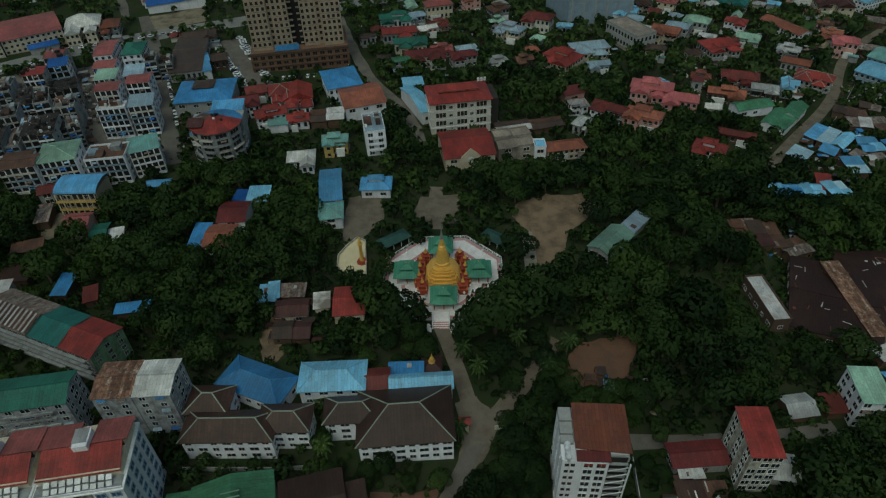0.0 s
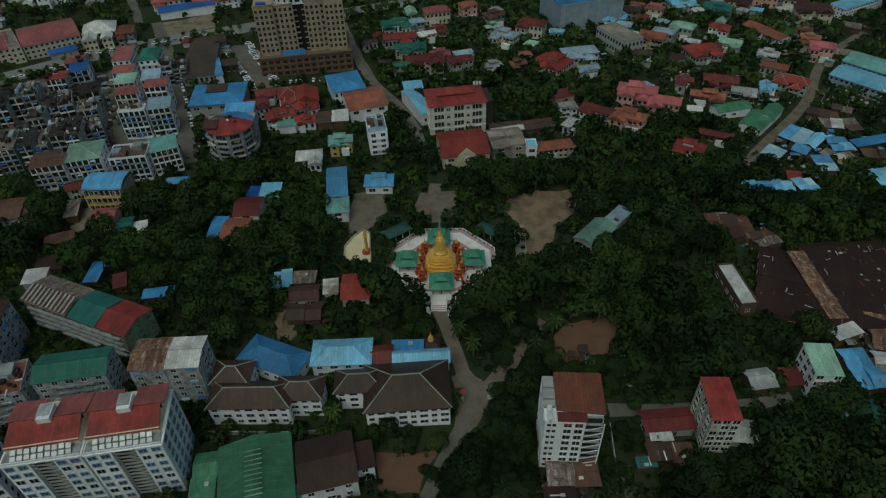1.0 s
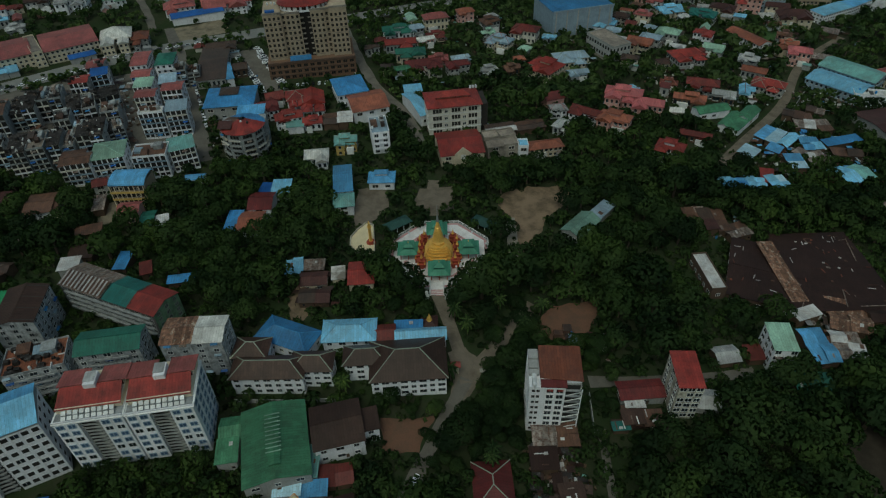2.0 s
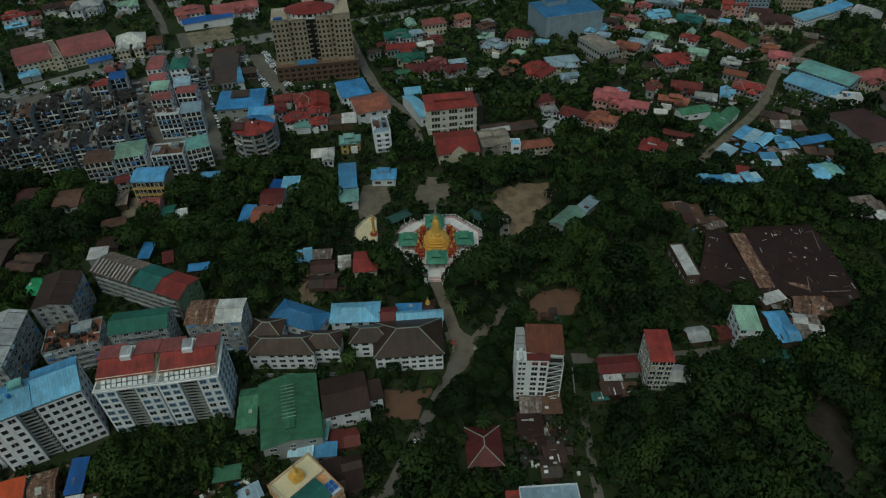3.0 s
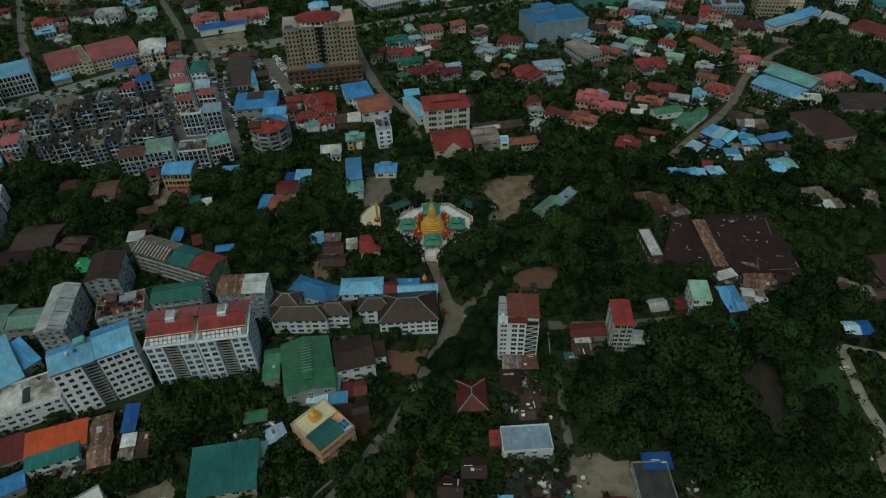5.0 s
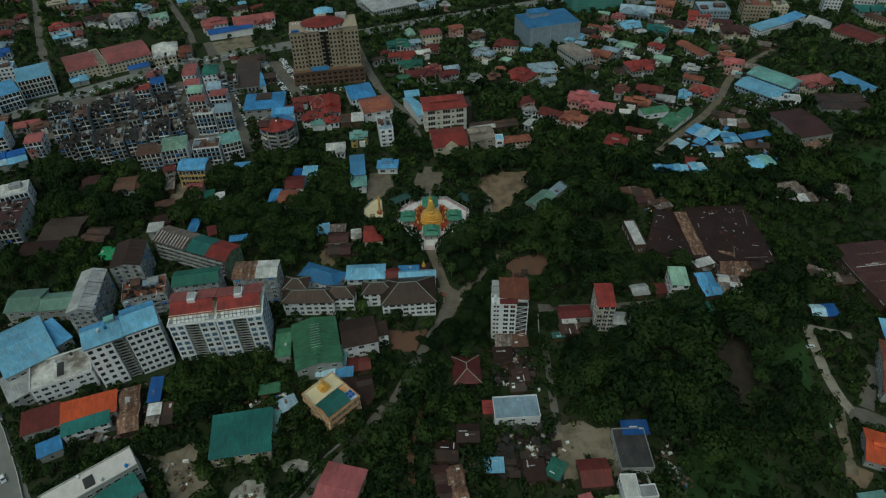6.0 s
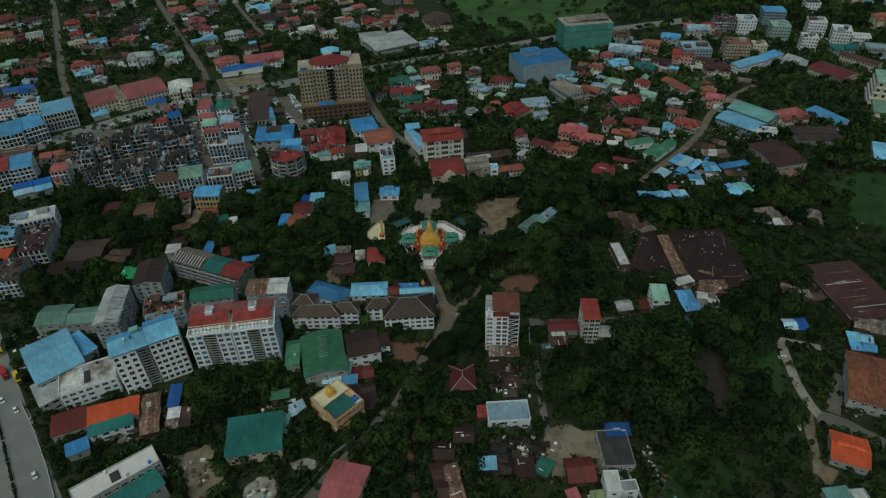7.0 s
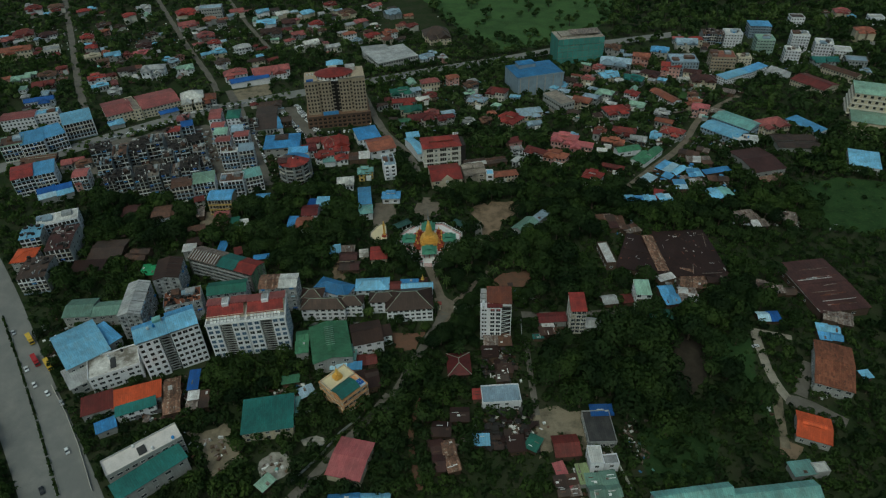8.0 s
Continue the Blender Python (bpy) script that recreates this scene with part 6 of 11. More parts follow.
bld(173.0, 239.0, -5, 4.3, 4.2, 4.14096, 1, "gable", "lightblue", "wood", name="shed")
bld(179.1, 242.8, -15, 5.9, 11.5, 4, 1, "mono", "red", "wood", name="shed")
bld(180.9, 233.8, 12, 4.9, 5.6, 4.52116, 1, "mono", "lightblue", "wood", name="shed")
bld(180.0, 239.8, 12, 4.9, 5.6, 4.326, 1, "mono", "lightblue", "wood", name="shed")
bld(186.1, 234.6, 5, 4.9, 5.6, 3.57278, 1, "mono", "lightblue", "wood", name="shed")
bld(185.2, 240.6, 9, 4.9, 5.6, 3.45418, 1, "mono", "paleblue", "wood", name="shed")
bld(200.4, 253.8, -1, 8.6, 6.0, 4.26347, 1, "mono", "paleblue", "wood", name="shed")
bld(200.3, 260.3, -2, 8.6, 6.0, 4.67944, 1, "mono", "midblue", "wood", name="shed")
bld(215.0, 274.2, -1, 5.4, 6.0, 3.59226, 1, "gable", "midblue", "wood", name="shed")
bld(214.9, 280.7, 1, 5.4, 6.0, 4.39361, 1, "gable", "midblue", "wood", name="shed")
bld(220.8, 274.3, 3, 5.4, 6.0, 4.04931, 1, "mono", "lightblue", "wood", name="shed")
bld(220.7, 280.8, -1, 5.4, 6.0, 3.41078, 1, "mono", "midblue", "wood", name="shed")
bld(221.5, 243.0, 24, 9.5, 15.0, 4.6, 1, "gable", "lightblue", "wood", name="shed")
bld(231.5, 247.0, 24, 8.0, 13.0, 4.2, 1, "gable", "paleteal", "wood", name="shed")
bld(212.4, 259.1, 3, 4.8, 6.1, 2.90813, 1, "mono", "rusttin", "wood", name="shed")
bld(212.2, 265.8, 1, 4.8, 6.1, 2.90014, 1, "gable", "whitetin", "wood", name="shed")
bld(217.6, 259.2, 3, 4.8, 6.1, 3.39199, 1, "gable", "rusttin", "wood", name="shed")
bld(217.5, 265.9, 2, 4.8, 6.1, 3.09983, 1, "mono", "rusttin", "wood", name="shed")
bld(230.6, 268.4, -7, 7.4, 7.4, 3.40316, 1, "mono", "rust", "wood", name="shed")
bld(238.4, 267.7, -8, 7.4, 7.4, 4.02569, 1, "gable", "dkbrown", "wood", name="shed")
bld(237.5, 280.5, 14, 23.0, 6.0, 4.2, 1, "mono", "blue", "wood", name="shed")
bld(222.1, 301.3, -14, 5.3, 8.8, 2.88591, 1, "mono", "rusttin", "wood", name="shed")
bld(224.2, 310.3, -16, 5.3, 8.8, 3.09027, 1, "mono", "rusttin", "wood", name="shed")
bld(227.6, 299.9, -17, 5.3, 8.8, 3.45547, 1, "mono", "whitetin", "wood", name="shed")
bld(229.8, 309.0, -11, 5.3, 8.8, 3.00014, 1, "mono", "rust", "wood", name="shed")
bld(235.1, 295.9, 5, 7.8, 5.4, 3.42139, 1, "mono", "rust", "wood", name="shed")
bld(235.0, 301.8, 1, 7.8, 5.4, 3.93398, 1, "mono", "rusttin", "wood", name="shed")
bld(135.1, 201.4, 8, 5.9, 7.2, 4.5266, 1, "mono", "maroonbrown", "wood", name="shed")
bld(134.6, 209.0, 3, 5.9, 7.2, 4.61602, 1, "mono", "dkbrown", "wood", name="shed")
bld(141.4, 201.8, 8, 5.9, 7.2, 3.61166, 1, "mono", "rust", "wood", name="shed")
bld(140.9, 209.5, 0, 5.9, 7.2, 3.82289, 1, "mono", "rust", "wood", name="shed")
bld(145.6, 195.4, 21, 5.5, 4.1, 4.10218, 1, "gable", "rusttin", "wood", name="shed")
bld(144.1, 199.7, 15, 5.5, 4.1, 3.6807, 1, "mono", "dkbrown", "wood", name="shed")
bld(151.2, 197.3, 15, 5.5, 4.1, 4.13015, 1, "mono", "rusttin", "wood", name="shed")
bld(149.7, 201.6, 23, 5.5, 4.1, 3.9104, 1, "mono", "rust", "wood", name="shed")
bld(127.9, 207.0, 8, 4.9, 4.7, 2.84917, 1, "mono", "rust", "wood", name="shed")
bld(127.5, 212.1, -0, 4.9, 4.7, 3.4053, 1, "mono", "rust", "wood", name="shed")
bld(133.1, 207.3, 5, 4.9, 4.7, 3.93572, 1, "mono", "rust", "wood", name="shed")
bld(132.8, 212.5, 2, 4.9, 4.7, 3.74076, 1, "mono", "rusttin", "wood", name="shed")
bld(-494.6, 590.6, 28, 22.6, 21.5, 7.2, 2, "hip", "maroon", "white", rise=2.5)
bld(-463.9, 587.6, 28, 18.4, 17.5, 7.2, 2, "hip", "bluegrey", "white", rise=2)
bld(-469.8, 529.7, 20, 31.0, 19.4, 8.4, 2, "gable", "terracotta", "cream", rise=2)
bld(-434.6, 538.4, 28, 16.5, 15.7, 8.4, 2, "flat", "grey", "white")
bld(-413.7, 581.3, 28, 14.2, 13.5, 7.2, 2, "hip", "red", "white", rise=2.5)
bld(-393.6, 546.5, 28, 13.7, 13.0, 7.2, 2, "hip", "red", "white", rise=2)
bld(-380.5, 520.3, 28, 15.7, 13.7, 6, 1, "gable", "cream", "white", rise=1.5)
bld(-359.5, 523.6, 28, 16.7, 14.6, 7.2, 2, "gable", "lightblue", "white", rise=1.5)
bld(-334.8, 552.4, 28, 16.2, 14.2, 7.2, 2, "gable", "lightblue", "white", rise=1.5)
bld(-330.3, 532.9, 28, 16.7, 12.5, 6, 1, "gable", "pink", "white", rise=1.5)
bld(-296.6, 477.5, 12, 22.8, 20.0, 9.6, 2, "hip", "red", "white", rise=3)
bld(-266.5, 487.0, 28, 17.0, 14.8, 7.2, 2, "gable", "palegreen", "white", rise=2)
bld(-285.4, 506.7, 28, 10.3, 9.8, 7.2, 2, "hip", "bluegrey", "white", rise=2)
bld(-325.7, 478.6, 28, 16.8, 14.7, 7.2, 2, "gable", "grey", "white", rise=2)
bld(-346.3, 453.3, 28, 16.3, 14.2, 8.4, 2, "hip", "red", "white", rise=2.5)
bld(-336.6, 437.6, 28, 15.6, 9.8, 6, 1, "gable", "lightblue", "white", rise=1.5)
bld(-426.3, 455.9, 20, 17.7, 13.2, 6, 1, "gable", "palegreen", "white", rise=1.5)
bld(-403.9, 465.9, 20, 16.9, 12.7, 6, 1, "gable", "lightblue", "white", rise=1.5)
bld(-395.8, 441.7, 20, 20.0, 12.5, 6, 1, "gable", "maroon", "white", rise=1.5)
bld(-379.3, 400.0, 20, 25.6, 12.8, 6, 1, "gable", "deepblue", "white", rise=1.5)
bld(-393.7, 660.1, 28, 15.4, 14.6, 9.6, 2, "hip", "red", "white", rise=3)
bld(-340.2, 592.3, 28, 13.4, 12.7, 7.2, 2, "hip", "grey", "white", rise=2)
bld(-327.7, 681.0, 28, 24.3, 21.2, 8.4, 2, "hip", "red", "cream", rise=3)
bld(-296.4, 688.7, 10, 28.9, 18.0, 13.2, 3, "flat", "whitegrey", "white")
bld(-310.9, 632.6, 28, 19.9, 17.4, 7.2, 2, "gable", "pinkred", "white", rise=2)
bld(-276.1, 594.7, 28, 19.1, 16.7, 7.2, 2, "hip", "pinkred", "white", rise=2.5)
bld(-257.9, 566.9, 28, 14.1, 13.3, 7.2, 2, "hip", "red", "white", rise=2)
bld(-243.1, 534.0, 28, 15.5, 14.7, 8.4, 2, "hip", "lightblue", "white", rise=2)
bld(-221.0, 552.6, 28, 18.3, 16.0, 7.2, 2, "hip", "grey", "white", rise=2)
bld(-289.5, 656.7, 28, 16.5, 15.7, 7.2, 2, "hip", "terracotta", "white", rise=2)
bld(-200.7, 610.4, 12, 24.6, 18.5, 7.2, 2, "gable", "red", "white", rise=2)
bld(-214.1, 645.7, 12, 23.0, 17.2, 7.2, 2, "gable", "lightblue", "white", rise=1.5)
bld(-230.1, 693.7, 28, 16.4, 14.3, 7.2, 2, "gable", "lightblue", "white", rise=1.5)
bld(-201.8, 684.8, 28, 17.4, 15.2, 7.2, 2, "gable", "whitegrey", "white", rise=2)
bld(-185.5, 646.8, 28, 15.7, 13.7, 7.2, 2, "gable", "bluegrey", "white", rise=2)
bld(-165.9, 603.1, 28, 15.0, 13.1, 7.2, 2, "gable", "pinkred", "white", rise=2)
bld(-230.8, 505.1, 28, 15.4, 13.5, 7.2, 2, "hip", "dkbrown", "white", rise=2)
bld(-194.6, 509.8, 28, 17.2, 12.9, 7.2, 2, "hip", "terracotta", "cream", rise=2)
bld(-501.6, 569.9, 28, 14.1, 13.4, 7.2, 2, "hip", "pinkred", "white", rise=2)
bld(-535.2, 693.4, 28, 19.9, 17.4, 7.2, 2, "hip", "maroon", "white", rise=2)
bld(-509.5, 702.2, 28, 20.0, 17.5, 7.2, 2, "hip", "palegreen", "white", rise=2)
bld(-463.2, 683.7, 28, 17.4, 15.2, 7.2, 2, "hip", "red", "white", rise=2)
bld(-412.7, 626.3, 28, 16.4, 14.4, 7.2, 2, "gable", "pinkred", "white", rise=2)
bld(-391.8, 702.2, 28, 16.5, 14.4, 7.2, 2, "gable", "grey", "white", rise=2)
bld(-263.7, 692.2, 28, 17.5, 15.3, 7.2, 2, "gable", "pinkred", "white", rise=2)
bld(-169.1, 691.2, 28, 17.5, 15.3, 7.2, 2, "hip", "lightblue", "white", rise=2)
bld(-150.2, 643.6, 28, 16.8, 14.7, 7.2, 2, "hip", "red", "white", rise=2)
bld(-144.0, 571.0, 28, 17.6, 15.4, 7.2, 2, "gable", "whitegrey", "white", rise=2)
bld(-117.6, 563.1, 28, 16.2, 12.1, 6, 1, "gable", "grey", "white", rise=1.5)
bld(-116.0, 690.0, 28, 21.0, 18.4, 8.4, 2, "hip", "pink", "cream", rise=2.5)
bld(-93.7, 655.2, 28, 17.0, 14.8, 7.2, 2, "hip", "pinkred", "white", rise=2)
bld(-74.4, 602.3, 28, 18.2, 15.9, 7.2, 2, "hip", "red", "white", rise=2)
bld(-54.2, 611.6, 28, 18.4, 16.1, 7.2, 2, "gable", "terracotta", "white", rise=2)
bld(-102.5, 605.5, 28, 15.1, 13.2, 7.2, 2, "hip", "terracotta", "white", rise=2)
bld(-56.0, 696.0, 28, 20.0, 17.5, 7.2, 2, "gable", "bluegrey", "white", rise=2)
bld(-81.4, 726.3, 28, 16.9, 14.8, 7.2, 2, "gable", "pinkred", "white", rise=2)
bld(-144.3, 728.9, 28, 17.0, 14.8, 7.2, 2, "gable", "maroon", "white", rise=2)
bld(-27.4, 641.6, 28, 15.2, 14.4, 7.2, 2, "hip", "maroon", "white", rise=2)
bld(-7.1, 533.1, 20, 16.2, 12.1, 6, 1, "gable", "bluegrey", "white", rise=1.5)
bld(-1.3, 449.2, 15, 18.6, 16.3, 9.6, 2, "hip", "pinkred", "cream", rise=3)
bld(22.1, 459.7, 15, 12.7, 12.0, 10.8, 3, "hip", "terracotta", "pinkwall", rise=2.5)
bld(-16.5, 430.6, 20, 11.7, 11.1, 8.4, 2, "hip", "red", "white", rise=2.5)
bld(-29.6, 429.8, 8, 23.3, 14.6, 7.2, 1, "gable", "dkgreen", "white", rise=2)
bld(-26.7, 404.9, 8, 21.6, 13.5, 7.2, 1, "gable", "red", "white", rise=2)
bld(-18.9, 389.3, 8, 20.1, 12.6, 7.2, 1, "gable", "dkgreen", "white", rise=2)
bld(-9.1, 369.5, 12, 23.8, 14.9, 7.2, 2, "gable", "maroonred", "white", rise=2.5)
bld(-23.0, 361.9, 12, 9.8, 9.3, 7.2, 2, "hip", "green", "white", rise=2)
bld(14.6, 370.1, 15, 15.5, 11.6, 7.2, 2, "hip", "maroonred", "white", rise=2.5)
bld(41.2, 447.0, 20, 13.8, 13.1, 8.4, 2, "hip", "maroon", "white", rise=2.5)
bld(45.4, 410.0, -30, 17.1, 14.9, 8.4, 2, "hip", "red", "cream", rise=3)
bld(66.1, 427.8, -25, 18.3, 17.4, 9.6, 2, "hip", "maroon", "white", rise=3.5)
bld(74.0, 370.5, -40, 21.0, 20.0, 7.2, 2, "hip", "red", "cream", rise=3.5)
bld(94.2, 382.5, 10, 23.1, 17.3, 8.4, 2, "hip", "bluegrey", "white", rise=2.5)
bld(125.6, 410.0, -64, 31.0, 16.0, 10.8, 2, "flat", "concrete", "white")
bld(51.6, 368.4, 15, 9.6, 9.1, 6, 1, "gable", "rust", "wood", rise=1.5)
bld(148.6, 410.2, -30, 17.1, 15.0, 8.4, 2, "gable", "terracotta", "white", rise=2)
bld(176.7, 386.4, 12, 21.4, 18.7, 9.6, 2, "hip", "red", "white", rise=3)
bld(174.8, 429.1, -30, 16.2, 15.4, 8.4, 2, "hip", "palegreen", "white", rise=2.5)
bld(158.6, 418.8, -30, 14.3, 13.6, 8.4, 2, "hip", "bluegrey", "white", rise=2.5)
bld(203.2, 432.2, -30, 13.7, 13.0, 7.2, 2, "hip", "red", "white", rise=2.5)
bld(202.9, 406.9, -30, 13.7, 11.9, 6, 1, "gable", "palegreen", "white", rise=1.5)
bld(190.7, 482.0, 12, 19.3, 14.5, 7.2, 2, "gable", "lightblue", "white", rise=2)
bld(215.5, 473.2, -32, 20.5, 12.8, 7.2, 2, "gable", "teal", "white", rise=2)
bld(235.9, 486.7, -30, 18.8, 16.5, 7.2, 2, "hip", "palegreen", "white", rise=2)
bld(146.4, 464.8, -30, 12.5, 11.8, 7.2, 2, "hip", "bluegrey", "white", rise=2)
bld(165.0, 468.5, -30, 13.4, 12.7, 7.2, 2, "hip", "pinkred", "white", rise=2)
bld(136.0, 454.7, -30, 9.7, 9.2, 6, 1, "gable", "lightblue", "white", rise=1.5)
bld(183.6, 501.6, -30, 12.1, 11.5, 7.2, 2, "gable", "pinkred", "white", rise=2)
bld(205.5, 516.9, -20, 33.0, 20.6, 8.4, 1, "gable", "blue", "white", rise=2)
bld(210.8, 557.4, -20, 17.1, 15.0, 10.8, 2, "gable", "terracotta", "white", rise=2)
bld(238.0, 533.1, -20, 17.7, 15.5, 9.6, 2, "gable", "terracotta", "pinkwall", rise=2)
bld(265.8, 556.5, -20, 19.2, 16.8, 9.6, 2, "hip", "midblue", "white", rise=2)
bld(276.1, 505.9, -5, 29.0, 25.3, 17, 5, "flat", "bluegrey", "bluewall", name="apartment_block")
bld(261.4, 497.0, -20, 20.0, 17.5, 12, 3, "gable", "red", "pinkwall", rise=2)
bld(282.5, 488.9, -20, 17.5, 13.1, 8.4, 2, "gable", "pinkred", "cream", rise=2)
bld(288.5, 469.8, -10, 24.8, 18.6, 8.4, 2, "hip", "terracotta", "cream", rise=2.5)
bld(323.5, 517.2, -10, 25.5, 22.3, 18, 5, "flat", "terracotta", "tan", name="apartment_block")
bld(349.9, 521.1, -10, 14.3, 13.6, 15, 5, "flat", "cream", "cream", name="apartment_block")
bld(365.7, 600.0, -10, 20.4, 19.4, 17, 5, "flat", "whitegrey", "white", name="apartment_block")
bld(343.9, 613.9, -10, 24.8, 4.5, 10.8313, 1, "mono", "dkbrown", "stained", name="shed")
bld(333.5, 602.5, -10, 8.0, 18.6, 16, 5, "gable", "rust", "stained", name="apartment_block", rise=1)
bld(342.0, 603.2, -10, 8.0, 18.6, 16, 5, "mono", "dkbrown", "stained", name="apartment_block")
bld(350.1, 601.3, -10, 8.0, 18.6, 16, 5, "gable", "rust", "stained", name="apartment_block", rise=1)
bld(395.4, 577.1, -10, 19.9, 18.9, 18, 5, "flat", "palegreen", "palegreenwall", name="apartment_block")
bld(414.0, 638.3, -10, 25.2, 22.1, 16, 5, "hip", "midblue", "bluewall", name="apartment_block", rise=3)
bld(441.9, 587.2, -15, 19.0, 18.1, 20, 6, "flat", "white", "white", name="apartment_block")
bld(413.0, 541.5, -15, 16.0, 15.2, 17, 5, "flat", "white", "white", name="apartment_block")
bld(460.7, 565.5, -20, 18.9, 18.0, 18, 5, "flat", "white", "white", name="apartment_block")
bld(484.6, 564.3, -20, 18.3, 16.0, 10, 3, "flat", "whitegrey", "white", name="apartment_block")
bld(484.1, 532.4, -20, 21.6, 16.2, 9.6, 2, "flat", "white", "white")
bld(449.5, 534.0, -5, 27.4, 13.7, 8.4, 2, "gable", "teal", "white", rise=1.5)
bld(305.4, 583.5, -10, 24.5, 18.3, 9.6, 2, "gable", "palegreen", "white", rise=2)
bld(320.5, 594.3, -10, 15.8, 13.8, 9.6, 2, "hip", "red", "white", rise=2)
bld(540.5, 622.3, -10, 21.0, 19.9, 14.4, 3, "hip", "terracotta", "cream", rise=2.5)
bld(563.4, 720.6, -10, 20.4, 19.4, 9.6, 2, "hip", "pinkred", "cream", rise=2)
bld(597.2, 696.3, -10, 17.3, 16.4, 9.6, 2, "flat", "whitegrey", "white")
bld(483.9, 684.9, -10, 17.1, 16.2, 12, 3, "flat", "whitegrey", "white")
bld(260.8, 395.1, -25, 15.0, 14.3, 9.6, 2, "hip", "pink", "pinkwall", rise=2)
bld(263.4, 418.1, -25, 12.0, 9.0, 6, 1, "gable", "terracotta", "cream", rise=1.5)
bld(218.5, 369.0, -30, 15.4, 11.5, 6, 1, "gable", "maroon", "grey", rise=2)
bld(219.8, 347.0, -35, 19.7, 14.8, 7.2, 2, "hip", "red", "white", rise=2.5)
bld(175.8, 345.9, -20, 19.7, 14.8, 7.2, 2, "hip", "maroon", "white", rise=2.5)
bld(185.8, 333.6, -20, 13.5, 10.1, 6, 1, "gable", "grey", "wood", rise=1.5)
bld(161.8, 327.6, -20, 19.0, 11.9, 6, 1, "gable", "terracotta", "wood", rise=2)
bld(118.6, 326.0, -20, 21.6, 16.2, 9.6, 2, "hip", "pink", "pinkwall", rise=3)
bld(131.7, 314.5, -20, 18.0, 13.5, 8.4, 2, "hip", "pink", "pinkwall", rise=3)
bld(107.0, 296.6, -30, 18.4, 13.8, 8.4, 2, "hip", "terracotta", "pinkwall", rise=3)
bld(91.5, 305.1, -35, 18.8, 11.8, 7.2, 2, "gable", "maroon", "white", rise=2.5)
bld(132.3, 265.9, -30, 14.2, 13.5, 7.2, 2, "hip", "red", "white", rise=3)
bld(152.5, 283.6, -25, 16.8, 8.4, 4.8, 1, "gable", "maroon", "wood", rise=1.5)
bld(75.1, 310.9, 10, 9.3, 8.8, 7.2, 2, "hip", "grey", "white", rise=2)
bld(276.8, 399.4, -30, 5.4, 8.2, 3.69143, 1, "mono", "rusttin", "wood", name="shed")
bld(281.8, 396.5, -34, 5.4, 8.2, 4.20033, 1, "mono", "rusttin", "wood", name="shed")
bld(308.3, 447.3, -30, 12.3, 9.2, 4, 1, "mono", "rusttin", "wood", name="shed")
bld(219.7, 313.4, -30, 5.5, 8.4, 4.35651, 1, "gable", "dkbrown", "wood", name="shed")
bld(224.8, 310.4, -31, 5.5, 8.4, 4.02577, 1, "mono", "rust", "wood", name="shed")
bld(237.0, 319.8, -28, 4.8, 7.3, 3.93352, 1, "gable", "dkbrown", "wood", name="shed")
bld(241.4, 317.2, -29, 4.8, 7.3, 3.49551, 1, "gable", "rusttin", "wood", name="shed")
bld(-87.4, 294.0, 20, 15.3, 13.4, 7.2, 2, "gable", "red", "white", rise=2.5)
bld(-103.8, 306.7, 20, 14.0, 12.3, 7.2, 2, "gable", "maroonred", "white", rise=2.5)
bld(-166.1, 358.5, 15, 15.8, 4.5, 7.35076, 1, "mono", "dkbrown", "stained", name="shed")
bld(-167.5, 348.3, 15, 7.6, 11.9, 12, 4, "flat", "concrete", "stained", name="apartment_block")
bld(-160.0, 351.1, 15, 7.6, 11.9, 9.2, 4, "flat", "soot", "stained", name="apartment_block")
bld(-137.0, 363.5, 15, 15.8, 9.9, 6, 1, "gable", "dkbrown", "wood", rise=1.5)
bld(-154.7, 397.0, 15, 19.4, 12.1, 6, 1, "gable", "dkbrown", "grey", rise=1.5)
bld(-322.6, 287.5, 15, 26.4, 9.9, 4.8, 1, "gable", "rust", "wood", rise=1)
bld(-291.6, 281.6, 20, 16.1, 10.0, 6, 1, "gable", "pinkred", "grey", rise=1)
bld(122.8, 165.8, 5, 6.8, 23.4, 6, 1, "flat", "whitetin", "brick", name="factory_wing")
bld(156.3, 167.7, 2, 6.3, 37.6, 6.6, 1, "mono", "rustslat", "brick", name="factory_wing")
bld(-514.2, 597.3, 28, 8.9, 6.5, 6, 2, "gable", "palegreen", "white", rise=2.5)
bld(-501.9, 606.8, 28, 9.4, 6.7, 6.5, 2, "hip", "terracotta", "cream", rise=2.3)
bld(-468.7, 573.6, 28, 7.7, 6.2, 6.5, 2, "hip", "bluegrey", "offwhite", rise=2.0)
bld(-468.4, 605.4, 28, 10.4, 7.2, 4, 1, "gable", "rust", "offwhite", rise=2.2)
bld(-484.9, 509.8, 20, 7.9, 5.2, 4, 1, "gable", "bluegrey", "white", rise=2.1)
bld(-456.3, 548.7, 110, 8.3, 7.0, 3.5, 2, "gable", "maroon", "cream", rise=1.8)
bld(-424.8, 524.1, 36, 9.8, 8.2, 6.5, 1, "gable", "maroon", "grey", rise=2.0)
bld(-447.5, 529.0, 118, 8.9, 6.9, 6, 1, "hip", "maroon", "grey", rise=1.8)
bld(-398.4, 579.0, 28, 8.6, 5.9, 6, 2, "hip", "whitegrey", "grey", rise=2.0)
bld(-404.6, 569.4, 36, 9.3, 8.3, 3.5, 2, "gable", "maroon", "offwhite", rise=2.3)
bld(-403.0, 557.7, 28, 8.8, 6.8, 6.5, 2, "hip", "lightblue", "cream", rise=1.5)
